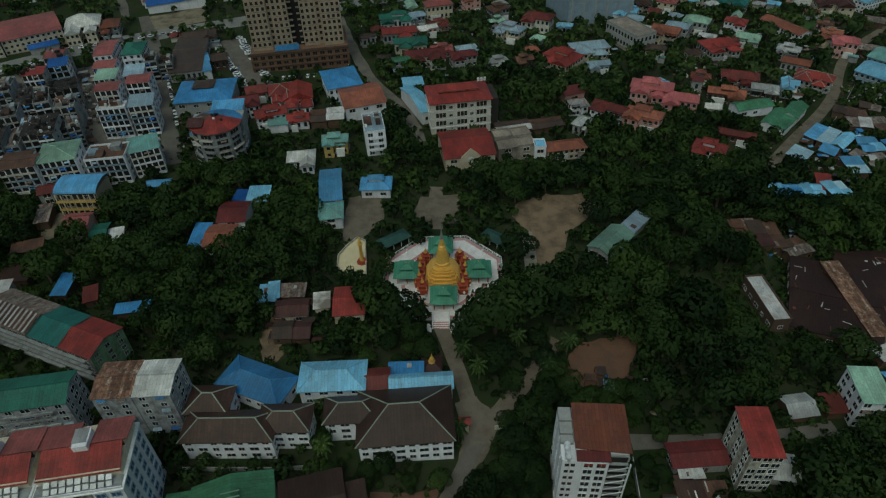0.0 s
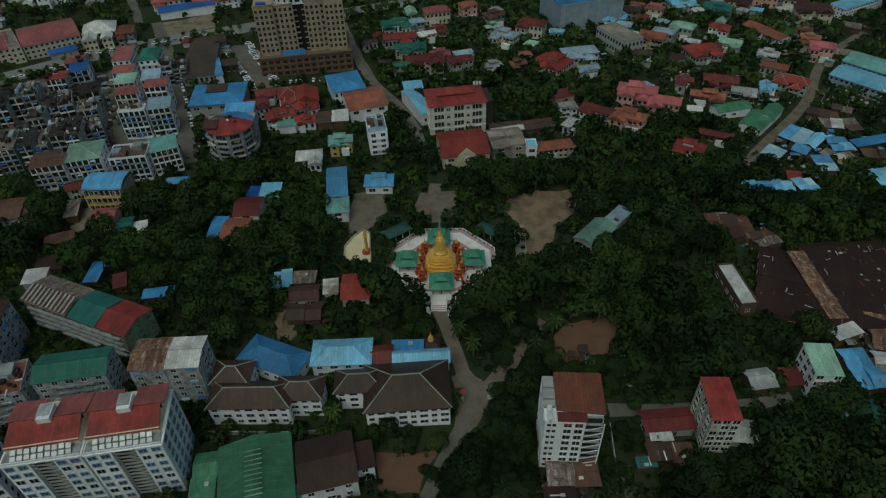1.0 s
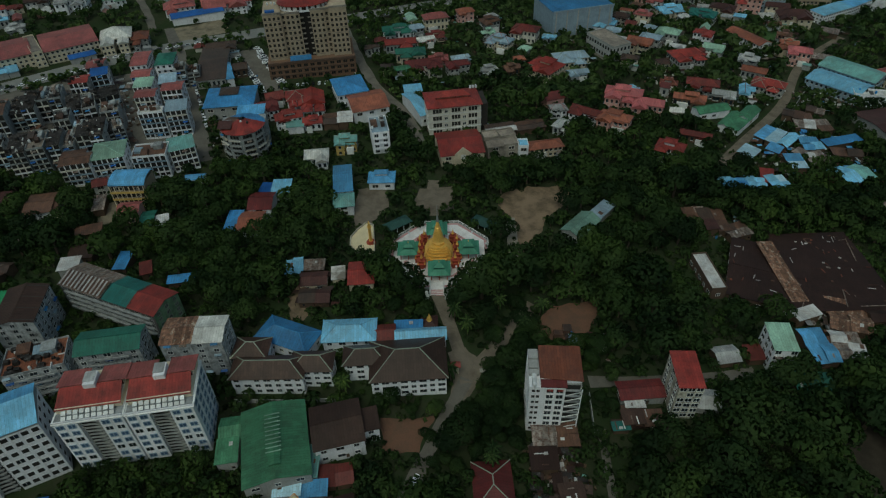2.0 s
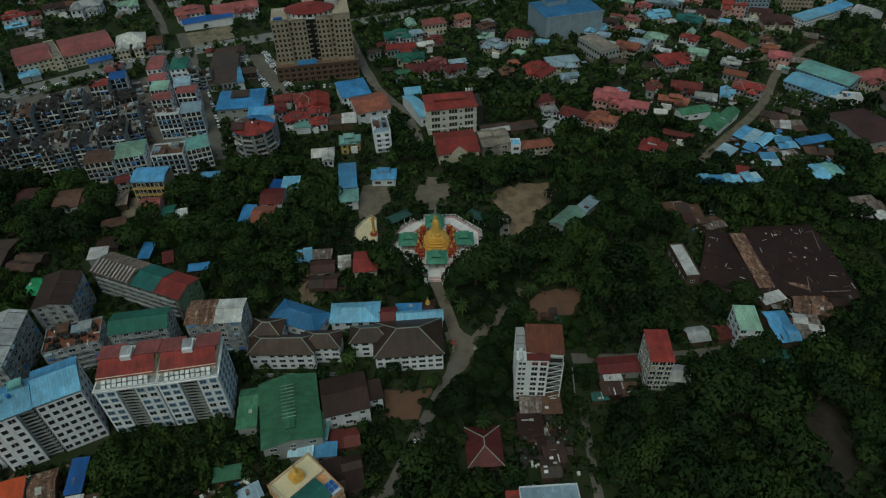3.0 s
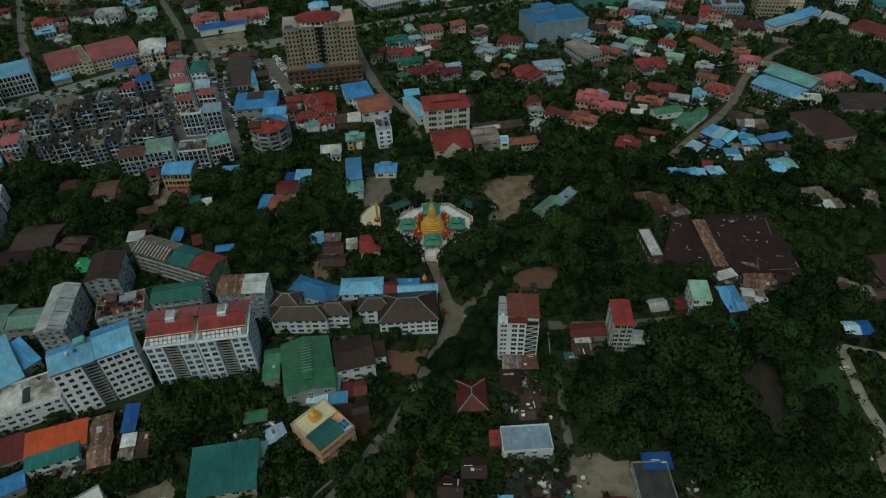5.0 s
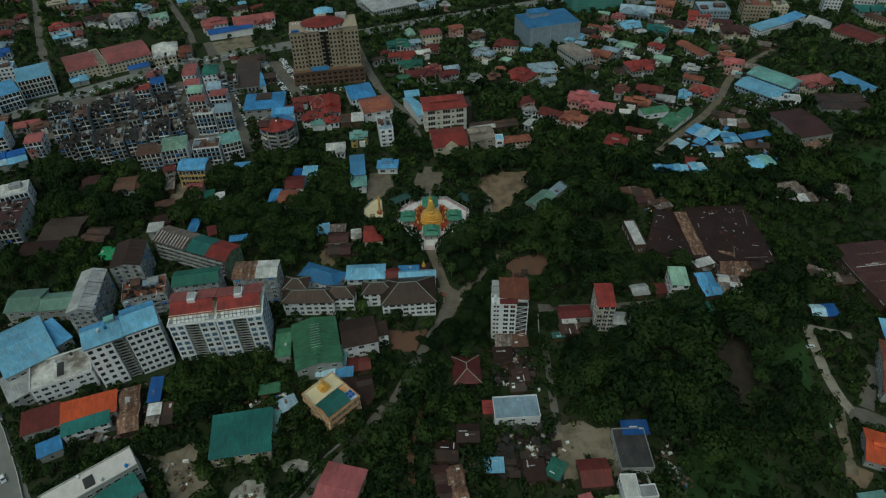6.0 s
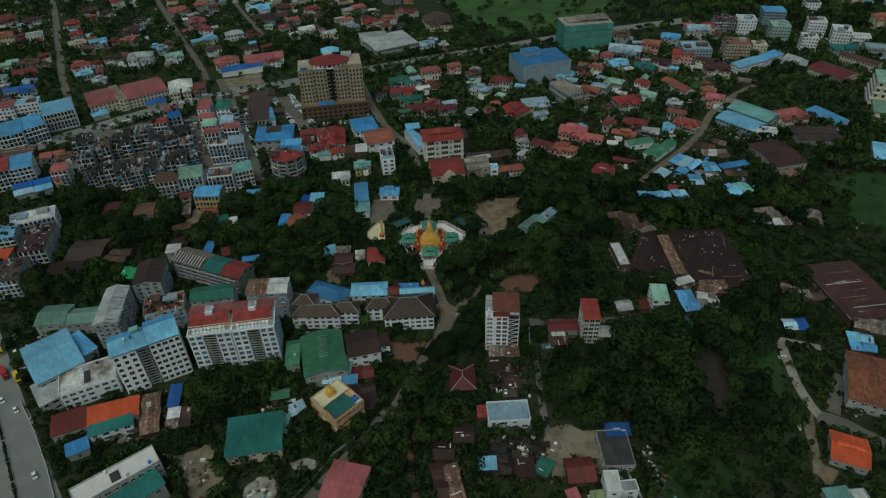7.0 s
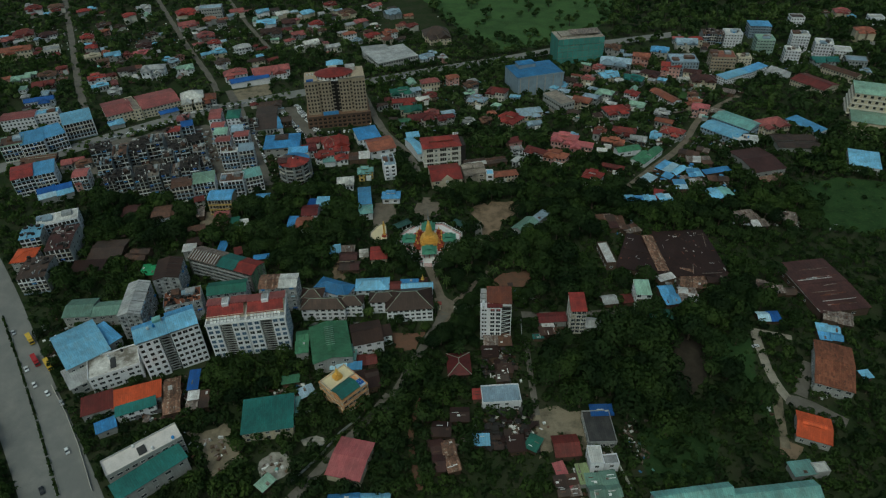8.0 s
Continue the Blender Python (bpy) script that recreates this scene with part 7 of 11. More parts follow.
bld(-382.0, 551.5, 28, 7.0, 6.1, 3.5, 2, "gable", "bluegrey", "grey", rise=2.1)
bld(-391.6, 531.1, 28, 9.9, 8.6, 3.5, 2, "gable", "pinkred", "grey", rise=1.9)
bld(-374.7, 539.4, 118, 10.8, 8.6, 3.5, 1, "hip", "terracotta", "white", rise=1.6)
bld(-345.0, 509.5, 36, 11.5, 8.4, 3.5, 1, "hip", "dkbrown", "grey", rise=2.2)
bld(-362.8, 505.6, 28, 12.1, 9.8, 6.5, 2, "gable", "rust", "pinkwall", rise=1.9)
bld(-331.0, 568.1, 28, 8.1, 5.4, 4, 2, "gable", "lightblue", "offwhite", rise=1.7)
bld(-345.7, 564.8, 36, 8.4, 6.9, 4, 1, "mono", "grey", "offwhite")
bld(-314.6, 534.7, 36, 8.1, 6.3, 6.5, 2, "gable", "grey", "pinkwall", rise=2.0)
bld(-347.3, 535.3, 118, 10.2, 8.9, 4, 1, "gable", "maroon", "pinkwall", rise=2.2)
bld(-313.8, 467.5, 102, 11.1, 8.0, 3.5, 2, "gable", "whitegrey", "pinkwall", rise=2.3)
bld(-307.7, 492.7, 20, 9.9, 7.8, 3.5, 2, "gable", "maroon", "cream", rise=1.9)
bld(-268.9, 472.6, 118, 8.0, 6.0, 3.5, 1, "gable", "grey", "pinkwall", rise=2.0)
bld(-278.6, 496.1, 28, 7.4, 5.3, 3.5, 2, "hip", "pinkred", "offwhite", rise=1.7)
bld(-296.5, 518.7, 28, 11.1, 7.9, 4, 1, "gable", "lightblue", "grey", rise=2.3)
bld(-283.3, 519.6, 28, 9.7, 8.7, 6.5, 2, "gable", "rust", "pinkwall", rise=1.6)
bld(-341.5, 470.7, 36, 12.9, 9.7, 4, 2, "hip", "maroon", "cream", rise=2.0)
bld(-321.4, 494.5, 118, 11.2, 9.1, 4, 2, "mono", "maroon", "cream")
bld(-327.1, 450.9, 118, 11.4, 8.8, 4, 2, "gable", "pinkred", "white", rise=2.2)
bld(-354.1, 465.9, 28, 8.2, 6.5, 6.5, 1, "mono", "terracotta", "white")
bld(-319.7, 430.7, 28, 12.6, 8.7, 4, 2, "hip", "grey", "grey", rise=1.6)
bld(-444.1, 458.9, 28, 8.5, 6.3, 4, 1, "gable", "terracotta", "pinkwall", rise=1.6)
bld(-425.2, 472.4, 20, 10.5, 8.4, 4, 1, "gable", "palegreen", "offwhite", rise=1.8)
bld(-397.6, 484.0, 28, 10.6, 8.6, 6.5, 2, "hip", "maroon", "pinkwall", rise=2.1)
bld(-385.7, 459.5, 20, 8.8, 7.6, 4, 1, "gable", "rust", "offwhite", rise=2.0)
bld(-409.5, 427.9, 110, 10.1, 6.6, 6.5, 2, "mono", "palegreen", "white")
bld(-384.3, 422.7, 110, 12.6, 10.6, 4, 2, "hip", "bluegrey", "grey", rise=2.6)
bld(-396.4, 408.4, 20, 7.3, 6.4, 6.5, 1, "hip", "grey", "grey", rise=1.9)
bld(-378.6, 669.5, 118, 9.5, 8.0, 3.5, 1, "mono", "grey", "white")
bld(-401.1, 674.1, 118, 7.7, 5.6, 3.5, 2, "gable", "palegreen", "offwhite", rise=2.6)
bld(-333.7, 604.0, 36, 7.0, 5.9, 4, 1, "gable", "bluegrey", "offwhite", rise=2.0)
bld(-345.3, 577.8, 36, 11.4, 10.1, 3.5, 2, "mono", "dkbrown", "grey")
bld(-318.0, 703.8, 118, 12.9, 8.7, 6, 2, "gable", "whitegrey", "pinkwall", rise=1.5)
bld(-339.8, 698.0, 28, 9.9, 6.5, 3.5, 1, "gable", "lightblue", "white", rise=2.2)
bld(-305.9, 648.6, 36, 7.6, 5.1, 3.5, 2, "gable", "maroon", "cream", rise=1.9)
bld(-290.9, 626.7, 36, 12.2, 10.0, 4, 1, "hip", "grey", "grey", rise=2.0)
bld(-270.6, 577.5, 118, 12.2, 8.8, 6.5, 1, "gable", "grey", "cream", rise=2.1)
bld(-291.4, 601.8, 118, 8.3, 5.6, 6.5, 1, "mono", "whitegrey", "offwhite")
bld(-275.6, 562.9, 28, 11.5, 9.7, 6.5, 1, "hip", "pinkred", "offwhite", rise=2.3)
bld(-253.2, 581.9, 28, 8.6, 5.9, 4, 1, "mono", "bluegrey", "cream")
bld(-260.3, 539.0, 28, 10.4, 7.5, 3.5, 2, "mono", "lightblue", "grey")
bld(-247.7, 550.4, 118, 10.8, 8.6, 4, 2, "mono", "dkbrown", "pinkwall")
bld(-200.3, 557.3, 36, 12.3, 8.2, 4, 2, "gable", "maroon", "cream", rise=2.4)
bld(-208.6, 567.9, 36, 8.7, 6.2, 4, 2, "hip", "maroon", "offwhite", rise=1.6)
bld(-272.4, 647.4, 118, 12.0, 10.6, 6.5, 2, "mono", "pinkred", "white")
bld(-273.8, 661.2, 28, 11.1, 8.4, 6, 1, "hip", "terracotta", "cream", rise=2.0)
bld(-192.2, 590.5, 12, 9.2, 6.8, 4, 1, "gable", "palegreen", "offwhite", rise=1.8)
bld(-185.1, 628.6, 20, 12.2, 11.0, 4, 1, "mono", "maroon", "offwhite")
bld(-208.0, 667.3, 102, 10.9, 7.7, 6, 2, "mono", "palegreen", "offwhite")
bld(-230.0, 657.5, 102, 11.9, 9.7, 6.5, 2, "gable", "palegreen", "white", rise=2.6)
bld(-216.0, 705.5, 28, 10.4, 9.2, 6, 2, "mono", "terracotta", "grey")
bld(-224.6, 678.2, 28, 9.8, 8.3, 6.5, 2, "mono", "grey", "grey")
bld(-195.3, 669.4, 28, 9.1, 8.0, 3.5, 1, "hip", "dkbrown", "offwhite", rise=2.3)
bld(-188.0, 696.9, 28, 10.3, 8.9, 6, 1, "hip", "bluegrey", "white", rise=2.6)
bld(-172.0, 644.4, 118, 7.0, 4.9, 4, 1, "hip", "grey", "white", rise=1.7)
bld(-181.2, 662.3, 28, 11.7, 8.8, 6, 1, "hip", "pinkred", "cream", rise=1.7)
bld(-159.1, 618.7, 28, 11.1, 7.4, 4, 1, "gable", "rust", "grey", rise=1.9)
bld(-173.7, 588.6, 28, 12.3, 8.7, 4, 1, "hip", "pinkred", "white", rise=2.0)
bld(-229.1, 491.2, 118, 8.4, 5.7, 4, 1, "gable", "grey", "offwhite", rise=2.5)
bld(-234.9, 519.4, 28, 9.6, 7.5, 4, 1, "gable", "maroon", "pinkwall", rise=1.8)
bld(-180.3, 524.2, 36, 11.8, 10.3, 3.5, 1, "gable", "maroon", "pinkwall", rise=2.0)
bld(-195.6, 527.2, 28, 7.2, 5.2, 6.5, 1, "gable", "lightblue", "offwhite", rise=1.6)
bld(-513.4, 581.1, 28, 9.3, 6.3, 6.5, 2, "gable", "lightblue", "white", rise=2.2)
bld(-485.5, 563.9, 36, 10.2, 8.5, 6.5, 1, "gable", "grey", "grey", rise=2.4)
bld(-528.2, 676.1, 28, 7.9, 6.5, 4, 1, "mono", "maroon", "offwhite")
bld(-548.4, 707.0, 118, 11.2, 9.0, 6.5, 1, "gable", "grey", "grey", rise=1.6)
bld(-502.0, 687.0, 36, 10.7, 7.8, 6, 1, "gable", "maroon", "grey", rise=1.6)
bld(-514.1, 683.9, 118, 8.8, 7.3, 3.5, 2, "hip", "lightblue", "cream", rise=2.3)
bld(-444.6, 688.7, 28, 9.5, 7.1, 3.5, 2, "gable", "maroon", "offwhite", rise=2.0)
bld(-462.5, 703.3, 118, 12.0, 9.9, 6, 1, "hip", "lightblue", "grey", rise=1.9)
bld(-396.3, 631.6, 36, 12.1, 8.7, 3.5, 1, "hip", "grey", "white", rise=1.6)
bld(-405.2, 609.7, 28, 10.5, 7.0, 6, 2, "hip", "terracotta", "pinkwall", rise=1.7)
bld(-403.1, 710.1, 28, 7.9, 6.6, 3.5, 2, "hip", "pinkred", "grey", rise=1.8)
bld(-381.0, 684.2, 118, 12.0, 8.3, 3.5, 1, "hip", "palegreen", "cream", rise=2.0)
bld(-251.4, 705.4, 36, 10.3, 8.3, 3.5, 2, "mono", "pinkred", "white")
bld(-268.4, 675.5, 36, 8.2, 6.7, 6, 1, "gable", "grey", "grey", rise=2.4)
bld(-178.0, 676.6, 118, 7.3, 4.9, 6, 1, "hip", "grey", "cream", rise=2.2)
bld(-151.0, 688.7, 28, 7.7, 6.1, 6.5, 2, "gable", "grey", "grey", rise=1.8)
bld(-157.5, 631.6, 36, 7.5, 5.9, 4, 2, "mono", "rust", "pinkwall")
bld(-140.4, 625.9, 28, 10.3, 7.4, 4, 1, "gable", "palegreen", "cream", rise=1.6)
bld(-140.0, 589.2, 28, 12.3, 9.3, 3.5, 2, "mono", "dkbrown", "pinkwall")
bld(-155.9, 557.0, 36, 10.1, 6.6, 6.5, 1, "mono", "whitegrey", "white")
bld(-118.0, 548.0, 118, 10.0, 8.2, 3.5, 2, "hip", "pinkred", "pinkwall", rise=2.0)
bld(-127.7, 573.3, 118, 7.6, 6.0, 6.5, 1, "mono", "pinkred", "offwhite")
bld(-134.7, 691.3, 118, 10.1, 7.3, 4, 1, "hip", "grey", "offwhite", rise=1.7)
bld(-129.9, 704.2, 36, 10.8, 7.1, 6.5, 2, "gable", "bluegrey", "offwhite", rise=2.3)
bld(-107.3, 646.7, 28, 12.0, 9.1, 6, 2, "mono", "grey", "cream")
bld(-77.6, 654.9, 28, 10.0, 8.4, 3.5, 1, "hip", "whitegrey", "pinkwall", rise=2.0)
bld(-81.7, 618.9, 28, 10.9, 9.3, 6, 1, "hip", "rust", "cream", rise=2.5)
bld(-56.1, 590.4, 36, 11.7, 9.5, 6.5, 2, "mono", "grey", "cream")
bld(-38.4, 601.2, 36, 12.5, 10.4, 3.5, 2, "hip", "dkbrown", "white", rise=2.0)
bld(-58.6, 627.7, 28, 9.8, 6.4, 3.5, 1, "hip", "maroon", "grey", rise=2.0)
bld(-93.2, 590.0, 36, 12.2, 8.5, 4, 1, "gable", "bluegrey", "grey", rise=1.9)
bld(-113.4, 619.1, 28, 11.9, 9.6, 4, 1, "gable", "grey", "white", rise=2.5)
bld(-57.8, 717.4, 28, 11.7, 8.5, 6.5, 1, "mono", "dkbrown", "offwhite")
bld(-34.8, 695.4, 28, 11.5, 10.0, 3.5, 1, "gable", "terracotta", "offwhite", rise=2.5)
bld(-83.7, 742.3, 118, 10.5, 7.6, 3.5, 2, "hip", "grey", "pinkwall", rise=1.6)
bld(-95.3, 735.9, 36, 11.5, 8.3, 3.5, 2, "gable", "whitegrey", "grey", rise=2.4)
bld(-143.9, 747.8, 118, 11.9, 8.0, 4, 1, "hip", "grey", "white", rise=2.5)
bld(-142.7, 711.1, 28, 10.2, 8.5, 3.5, 1, "gable", "grey", "cream", rise=2.1)
bld(-42.9, 642.4, 28, 9.5, 7.6, 6.5, 2, "mono", "terracotta", "cream")
bld(-40.2, 652.8, 118, 8.2, 5.3, 6, 2, "hip", "maroon", "pinkwall", rise=2.3)
bld(-1.1, 548.3, 28, 10.5, 8.3, 4, 2, "gable", "lightblue", "grey", rise=2.3)
bld(11.1, 530.8, 20, 9.2, 8.3, 6.5, 1, "hip", "grey", "pinkwall", rise=2.0)
bld(-1.7, 428.9, 15, 12.8, 9.9, 3.5, 1, "gable", "maroon", "cream", rise=2.2)
bld(-19.8, 458.7, 105, 12.5, 10.1, 6, 1, "gable", "palegreen", "cream", rise=1.8)
bld(-8.6, 415.6, 20, 11.9, 7.8, 6, 1, "gable", "whitegrey", "pinkwall", rise=2.5)
bld(-42.7, 418.1, 8, 7.7, 6.3, 3.5, 1, "hip", "maroon", "offwhite", rise=2.5)
bld(-46.7, 398.9, 8, 9.4, 6.1, 6.5, 1, "hip", "dkbrown", "grey", rise=2.4)
bld(0.8, 387.6, 8, 12.8, 9.0, 3.5, 2, "gable", "pinkred", "pinkwall", rise=2.2)
bld(-34.1, 369.9, 102, 9.6, 7.9, 4, 1, "mono", "dkbrown", "cream")
bld(16.9, 388.0, 15, 12.5, 9.6, 4, 2, "hip", "maroon", "grey", rise=1.8)
bld(42.8, 462.4, 28, 8.7, 6.3, 6.5, 1, "hip", "grey", "grey", rise=2.3)
bld(38.5, 430.0, 20, 9.4, 6.6, 6, 2, "gable", "palegreen", "offwhite", rise=2.6)
bld(64.0, 406.5, 60, 7.9, 6.8, 4, 1, "hip", "palegreen", "grey", rise=2.1)
bld(84.0, 422.4, -17, 9.1, 7.2, 6.5, 1, "hip", "lightblue", "offwhite", rise=2.2)
bld(58.0, 387.9, 12, 8.0, 6.0, 4, 1, "hip", "terracotta", "offwhite", rise=2.3)
bld(95.9, 362.7, 10, 13.0, 9.4, 6, 1, "gable", "bluegrey", "grey", rise=2.4)
bld(136.7, 386.4, -22, 11.3, 9.7, 6.5, 2, "hip", "dkbrown", "white", rise=2.5)
bld(35.2, 369.7, 15, 12.2, 9.2, 4, 1, "hip", "grey", "grey", rise=1.6)
bld(136.1, 420.5, -30, 11.3, 8.1, 6, 1, "mono", "grey", "pinkwall")
bld(159.0, 382.0, 102, 7.8, 6.9, 6, 1, "hip", "maroon", "cream", rise=2.2)
bld(178.7, 414.2, -30, 9.7, 8.1, 3.5, 2, "gable", "grey", "white", rise=1.5)
bld(208.5, 445.0, 60, 8.5, 6.0, 6.5, 1, "gable", "palegreen", "pinkwall", rise=2.4)
bld(186.7, 440.4, 60, 9.4, 7.1, 3.5, 1, "mono", "dkbrown", "grey")
bld(191.0, 397.1, 60, 9.5, 6.6, 6.5, 1, "hip", "maroon", "offwhite", rise=2.0)
bld(170.9, 481.5, 102, 10.6, 7.3, 3.5, 1, "hip", "grey", "white", rise=1.6)
bld(198.8, 468.3, 12, 8.1, 5.5, 6.5, 2, "hip", "grey", "grey", rise=2.3)
bld(213.2, 490.4, -32, 8.3, 7.2, 4, 2, "gable", "bluegrey", "pinkwall", rise=1.8)
bld(234.3, 471.1, -32, 7.2, 5.7, 6, 1, "hip", "grey", "white", rise=1.6)
bld(224.4, 499.0, -22, 8.6, 7.7, 3.5, 1, "gable", "grey", "pinkwall", rise=2.1)
bld(245.3, 471.4, -30, 8.0, 6.8, 6.5, 1, "hip", "lightblue", "grey", rise=1.5)
bld(130.9, 469.2, 60, 9.9, 7.6, 3.5, 1, "gable", "grey", "grey", rise=2.4)
bld(152.4, 451.8, -30, 8.0, 6.7, 6.5, 2, "gable", "maroon", "pinkwall", rise=1.8)
bld(167.6, 451.2, -30, 8.4, 6.3, 3.5, 1, "hip", "grey", "pinkwall", rise=2.2)
bld(155.0, 481.0, -30, 10.3, 7.0, 6, 1, "hip", "palegreen", "white", rise=2.3)
bld(126.1, 447.1, -30, 8.5, 5.8, 6, 1, "hip", "lightblue", "white", rise=2.3)
bld(135.7, 438.9, -22, 10.0, 8.7, 6, 1, "hip", "bluegrey", "offwhite", rise=2.6)
bld(169.4, 501.7, -30, 8.9, 5.9, 3.5, 2, "hip", "rust", "offwhite", rise=1.7)
bld(172.0, 515.0, -22, 10.5, 7.8, 6, 1, "gable", "palegreen", "pinkwall", rise=2.0)
bld(232.0, 517.9, -12, 9.9, 8.9, 4, 2, "gable", "grey", "grey", rise=2.1)
bld(206.2, 539.6, -12, 8.1, 5.3, 4, 2, "gable", "bluegrey", "grey", rise=2.4)
bld(195.9, 568.5, -12, 12.1, 9.0, 6, 1, "hip", "bluegrey", "cream", rise=2.0)
bld(224.4, 564.5, 70, 8.6, 7.7, 4, 2, "hip", "bluegrey", "cream", rise=2.2)
bld(226.3, 544.7, -12, 10.1, 8.1, 6, 1, "gable", "palegreen", "offwhite", rise=2.0)
bld(249.1, 548.0, -20, 7.7, 5.2, 6, 1, "gable", "maroon", "cream", rise=2.0)
bld(276.8, 571.1, 70, 12.1, 10.0, 4, 2, "hip", "rust", "pinkwall", rise=2.5)
bld(264.3, 576.0, -20, 7.7, 5.4, 3.5, 2, "hip", "dkbrown", "grey", rise=1.8)
bld(301.1, 498.1, -20, 11.4, 8.5, 4, 1, "mono", "grey", "grey")
bld(270.0, 460.9, -2, 9.8, 7.1, 4, 1, "gable", "whitegrey", "white", rise=1.8)
bld(270.2, 481.2, -10, 8.2, 7.0, 4, 2, "hip", "whitegrey", "white", rise=1.8)
bld(500.5, 543.6, -12, 10.4, 8.4, 3.5, 2, "hip", "whitegrey", "grey", rise=1.6)
bld(484.5, 509.5, -20, 11.1, 8.6, 4, 1, "hip", "bluegrey", "white", rise=2.0)
bld(438.4, 554.4, -5, 12.2, 8.9, 6, 2, "gable", "grey", "cream", rise=2.4)
bld(463.1, 549.4, -5, 9.0, 6.2, 4, 1, "hip", "rust", "pinkwall", rise=1.8)
bld(302.5, 606.4, -10, 12.2, 8.8, 6.5, 1, "gable", "pinkred", "offwhite", rise=1.5)
bld(322.6, 568.9, 80, 9.4, 6.9, 6.5, 1, "mono", "bluegrey", "grey")
bld(329.9, 584.8, 80, 7.3, 5.2, 6, 2, "hip", "grey", "pinkwall", rise=2.4)
bld(323.8, 608.1, -2, 7.6, 5.0, 3.5, 2, "mono", "rust", "white")
bld(569.7, 705.2, -10, 9.0, 7.1, 6.5, 2, "gable", "lightblue", "offwhite", rise=1.6)
bld(542.8, 722.9, -2, 9.8, 7.5, 6, 2, "gable", "rust", "grey", rise=2.5)
bld(600.9, 710.1, -2, 7.2, 4.7, 6, 2, "gable", "terracotta", "grey", rise=2.4)
bld(610.9, 704.9, 80, 7.5, 6.7, 6.5, 1, "gable", "pinkred", "cream", rise=2.4)
bld(253.9, 409.1, -17, 8.1, 5.4, 6, 1, "hip", "terracotta", "cream", rise=2.0)
bld(266.7, 434.9, -17, 9.7, 7.1, 6, 1, "gable", "lightblue", "pinkwall", rise=2.2)
bld(222.0, 388.4, -30, 12.6, 10.9, 6.5, 2, "hip", "palegreen", "offwhite", rise=2.0)
bld(155.8, 353.3, -20, 10.4, 8.7, 3.5, 1, "hip", "grey", "grey", rise=2.4)
bld(202.3, 338.6, 70, 12.9, 9.0, 6.5, 2, "gable", "lightblue", "white", rise=2.5)
bld(150.4, 343.5, 70, 7.3, 5.6, 6.5, 1, "mono", "maroon", "grey")
bld(128.6, 341.6, 70, 9.6, 7.4, 4, 2, "gable", "lightblue", "pinkwall", rise=1.7)
bld(148.5, 310.5, -12, 7.7, 5.2, 6.5, 1, "gable", "whitegrey", "cream", rise=1.6)
bld(74.7, 292.9, 55, 10.1, 6.7, 6, 1, "hip", "grey", "grey", rise=1.9)
bld(74.0, 326.2, 18, 11.8, 8.6, 6.5, 1, "mono", "maroon", "pinkwall")
bld(-172.3, 402.7, 15, 7.3, 5.5, 3.5, 1, "hip", "maroon", "offwhite", rise=2.1)


TERRACE = (-125.9, 139.6, -22.5, 49.0, 13.4)

# ---- the pagoda and its precinct ----
surface("roof_trim_dark", (0.035, 0.085, 0.075), 0.6, (0.03, 0.05, 0.045), 0.6, ribs=0.9)
PX, PY = 2.2, 174.0


def octagon(r, z0, z1, k=0, s=None):
    return (s or Solid()).turned([(r, z0), (r, z1)], 8, k=k, turn=math.pi / 8)


def terrace():
    root = thing("pagoda_terrace", PX + 0.2, PY + 0.4, 0, "octagonal white marble terrace with pink bands around a golden pagoda", "terrace", size=(36, 36))
    part("base", octagon(24.4, -3, 1.3).mesh("base", "wall_grey"), root)
    R = 24.4
    for i in range(8):
        a, b = math.pi / 8 + i * math.pi / 4, math.pi / 8 + (i + 1) * math.pi / 4
        for r0, r1, mat, nm, z in ((5, 15.6, "marble", "marble_slab", 1.36), (15.6, 17.0, "marble_pink", "pink_band", 1.38), (17.0, 22.4, "marble", "marble_slab", 1.36), (22.4, 23.6, "marble_pink", "pink_band", 1.38)):
            n = 3
            for j in range(n):
                t0, t1 = a + (b - a) * j / n, a + (b - a) * (j + 1) / n

                def on(r, t):
                    m = (a + b) / 2
                    rr = r * math.cos(math.pi / 8) / math.cos(t - m)
                    return rr * math.cos(t), rr * math.sin(t)
                q = [on(r0, t0), on(r1, t0), on(r1, t1), on(r0, t1)]
                s = Solid().slab([(x, y, z) for x, y in q], 0.1)
                part(nm, s.mesh(nm, mat), root)
        ax, ay, bx, by = R * math.cos(a), R * math.sin(a), R * math.cos(b), R * math.sin(b)
        if i == 5:
            continue
        s = Solid()
        for j in range(9):
            x, y = ax + (bx - ax) * j / 8, ay + (by - ay) * j / 8
            s.box(x - 0.14, x + 0.14, y - 0.14, y + 0.14, 1.3, 2.4)
        s.tube((ax, ay, 2.3), (bx, by, 2.3), 0.12, 0.12, 5)
        s.tube((ax, ay, 1.8), (bx, by, 1.8), 0.08, 0.08, 5)
        part("balustrade", s.mesh("balustrade", "trim_white"), root)
    return root


terrace()


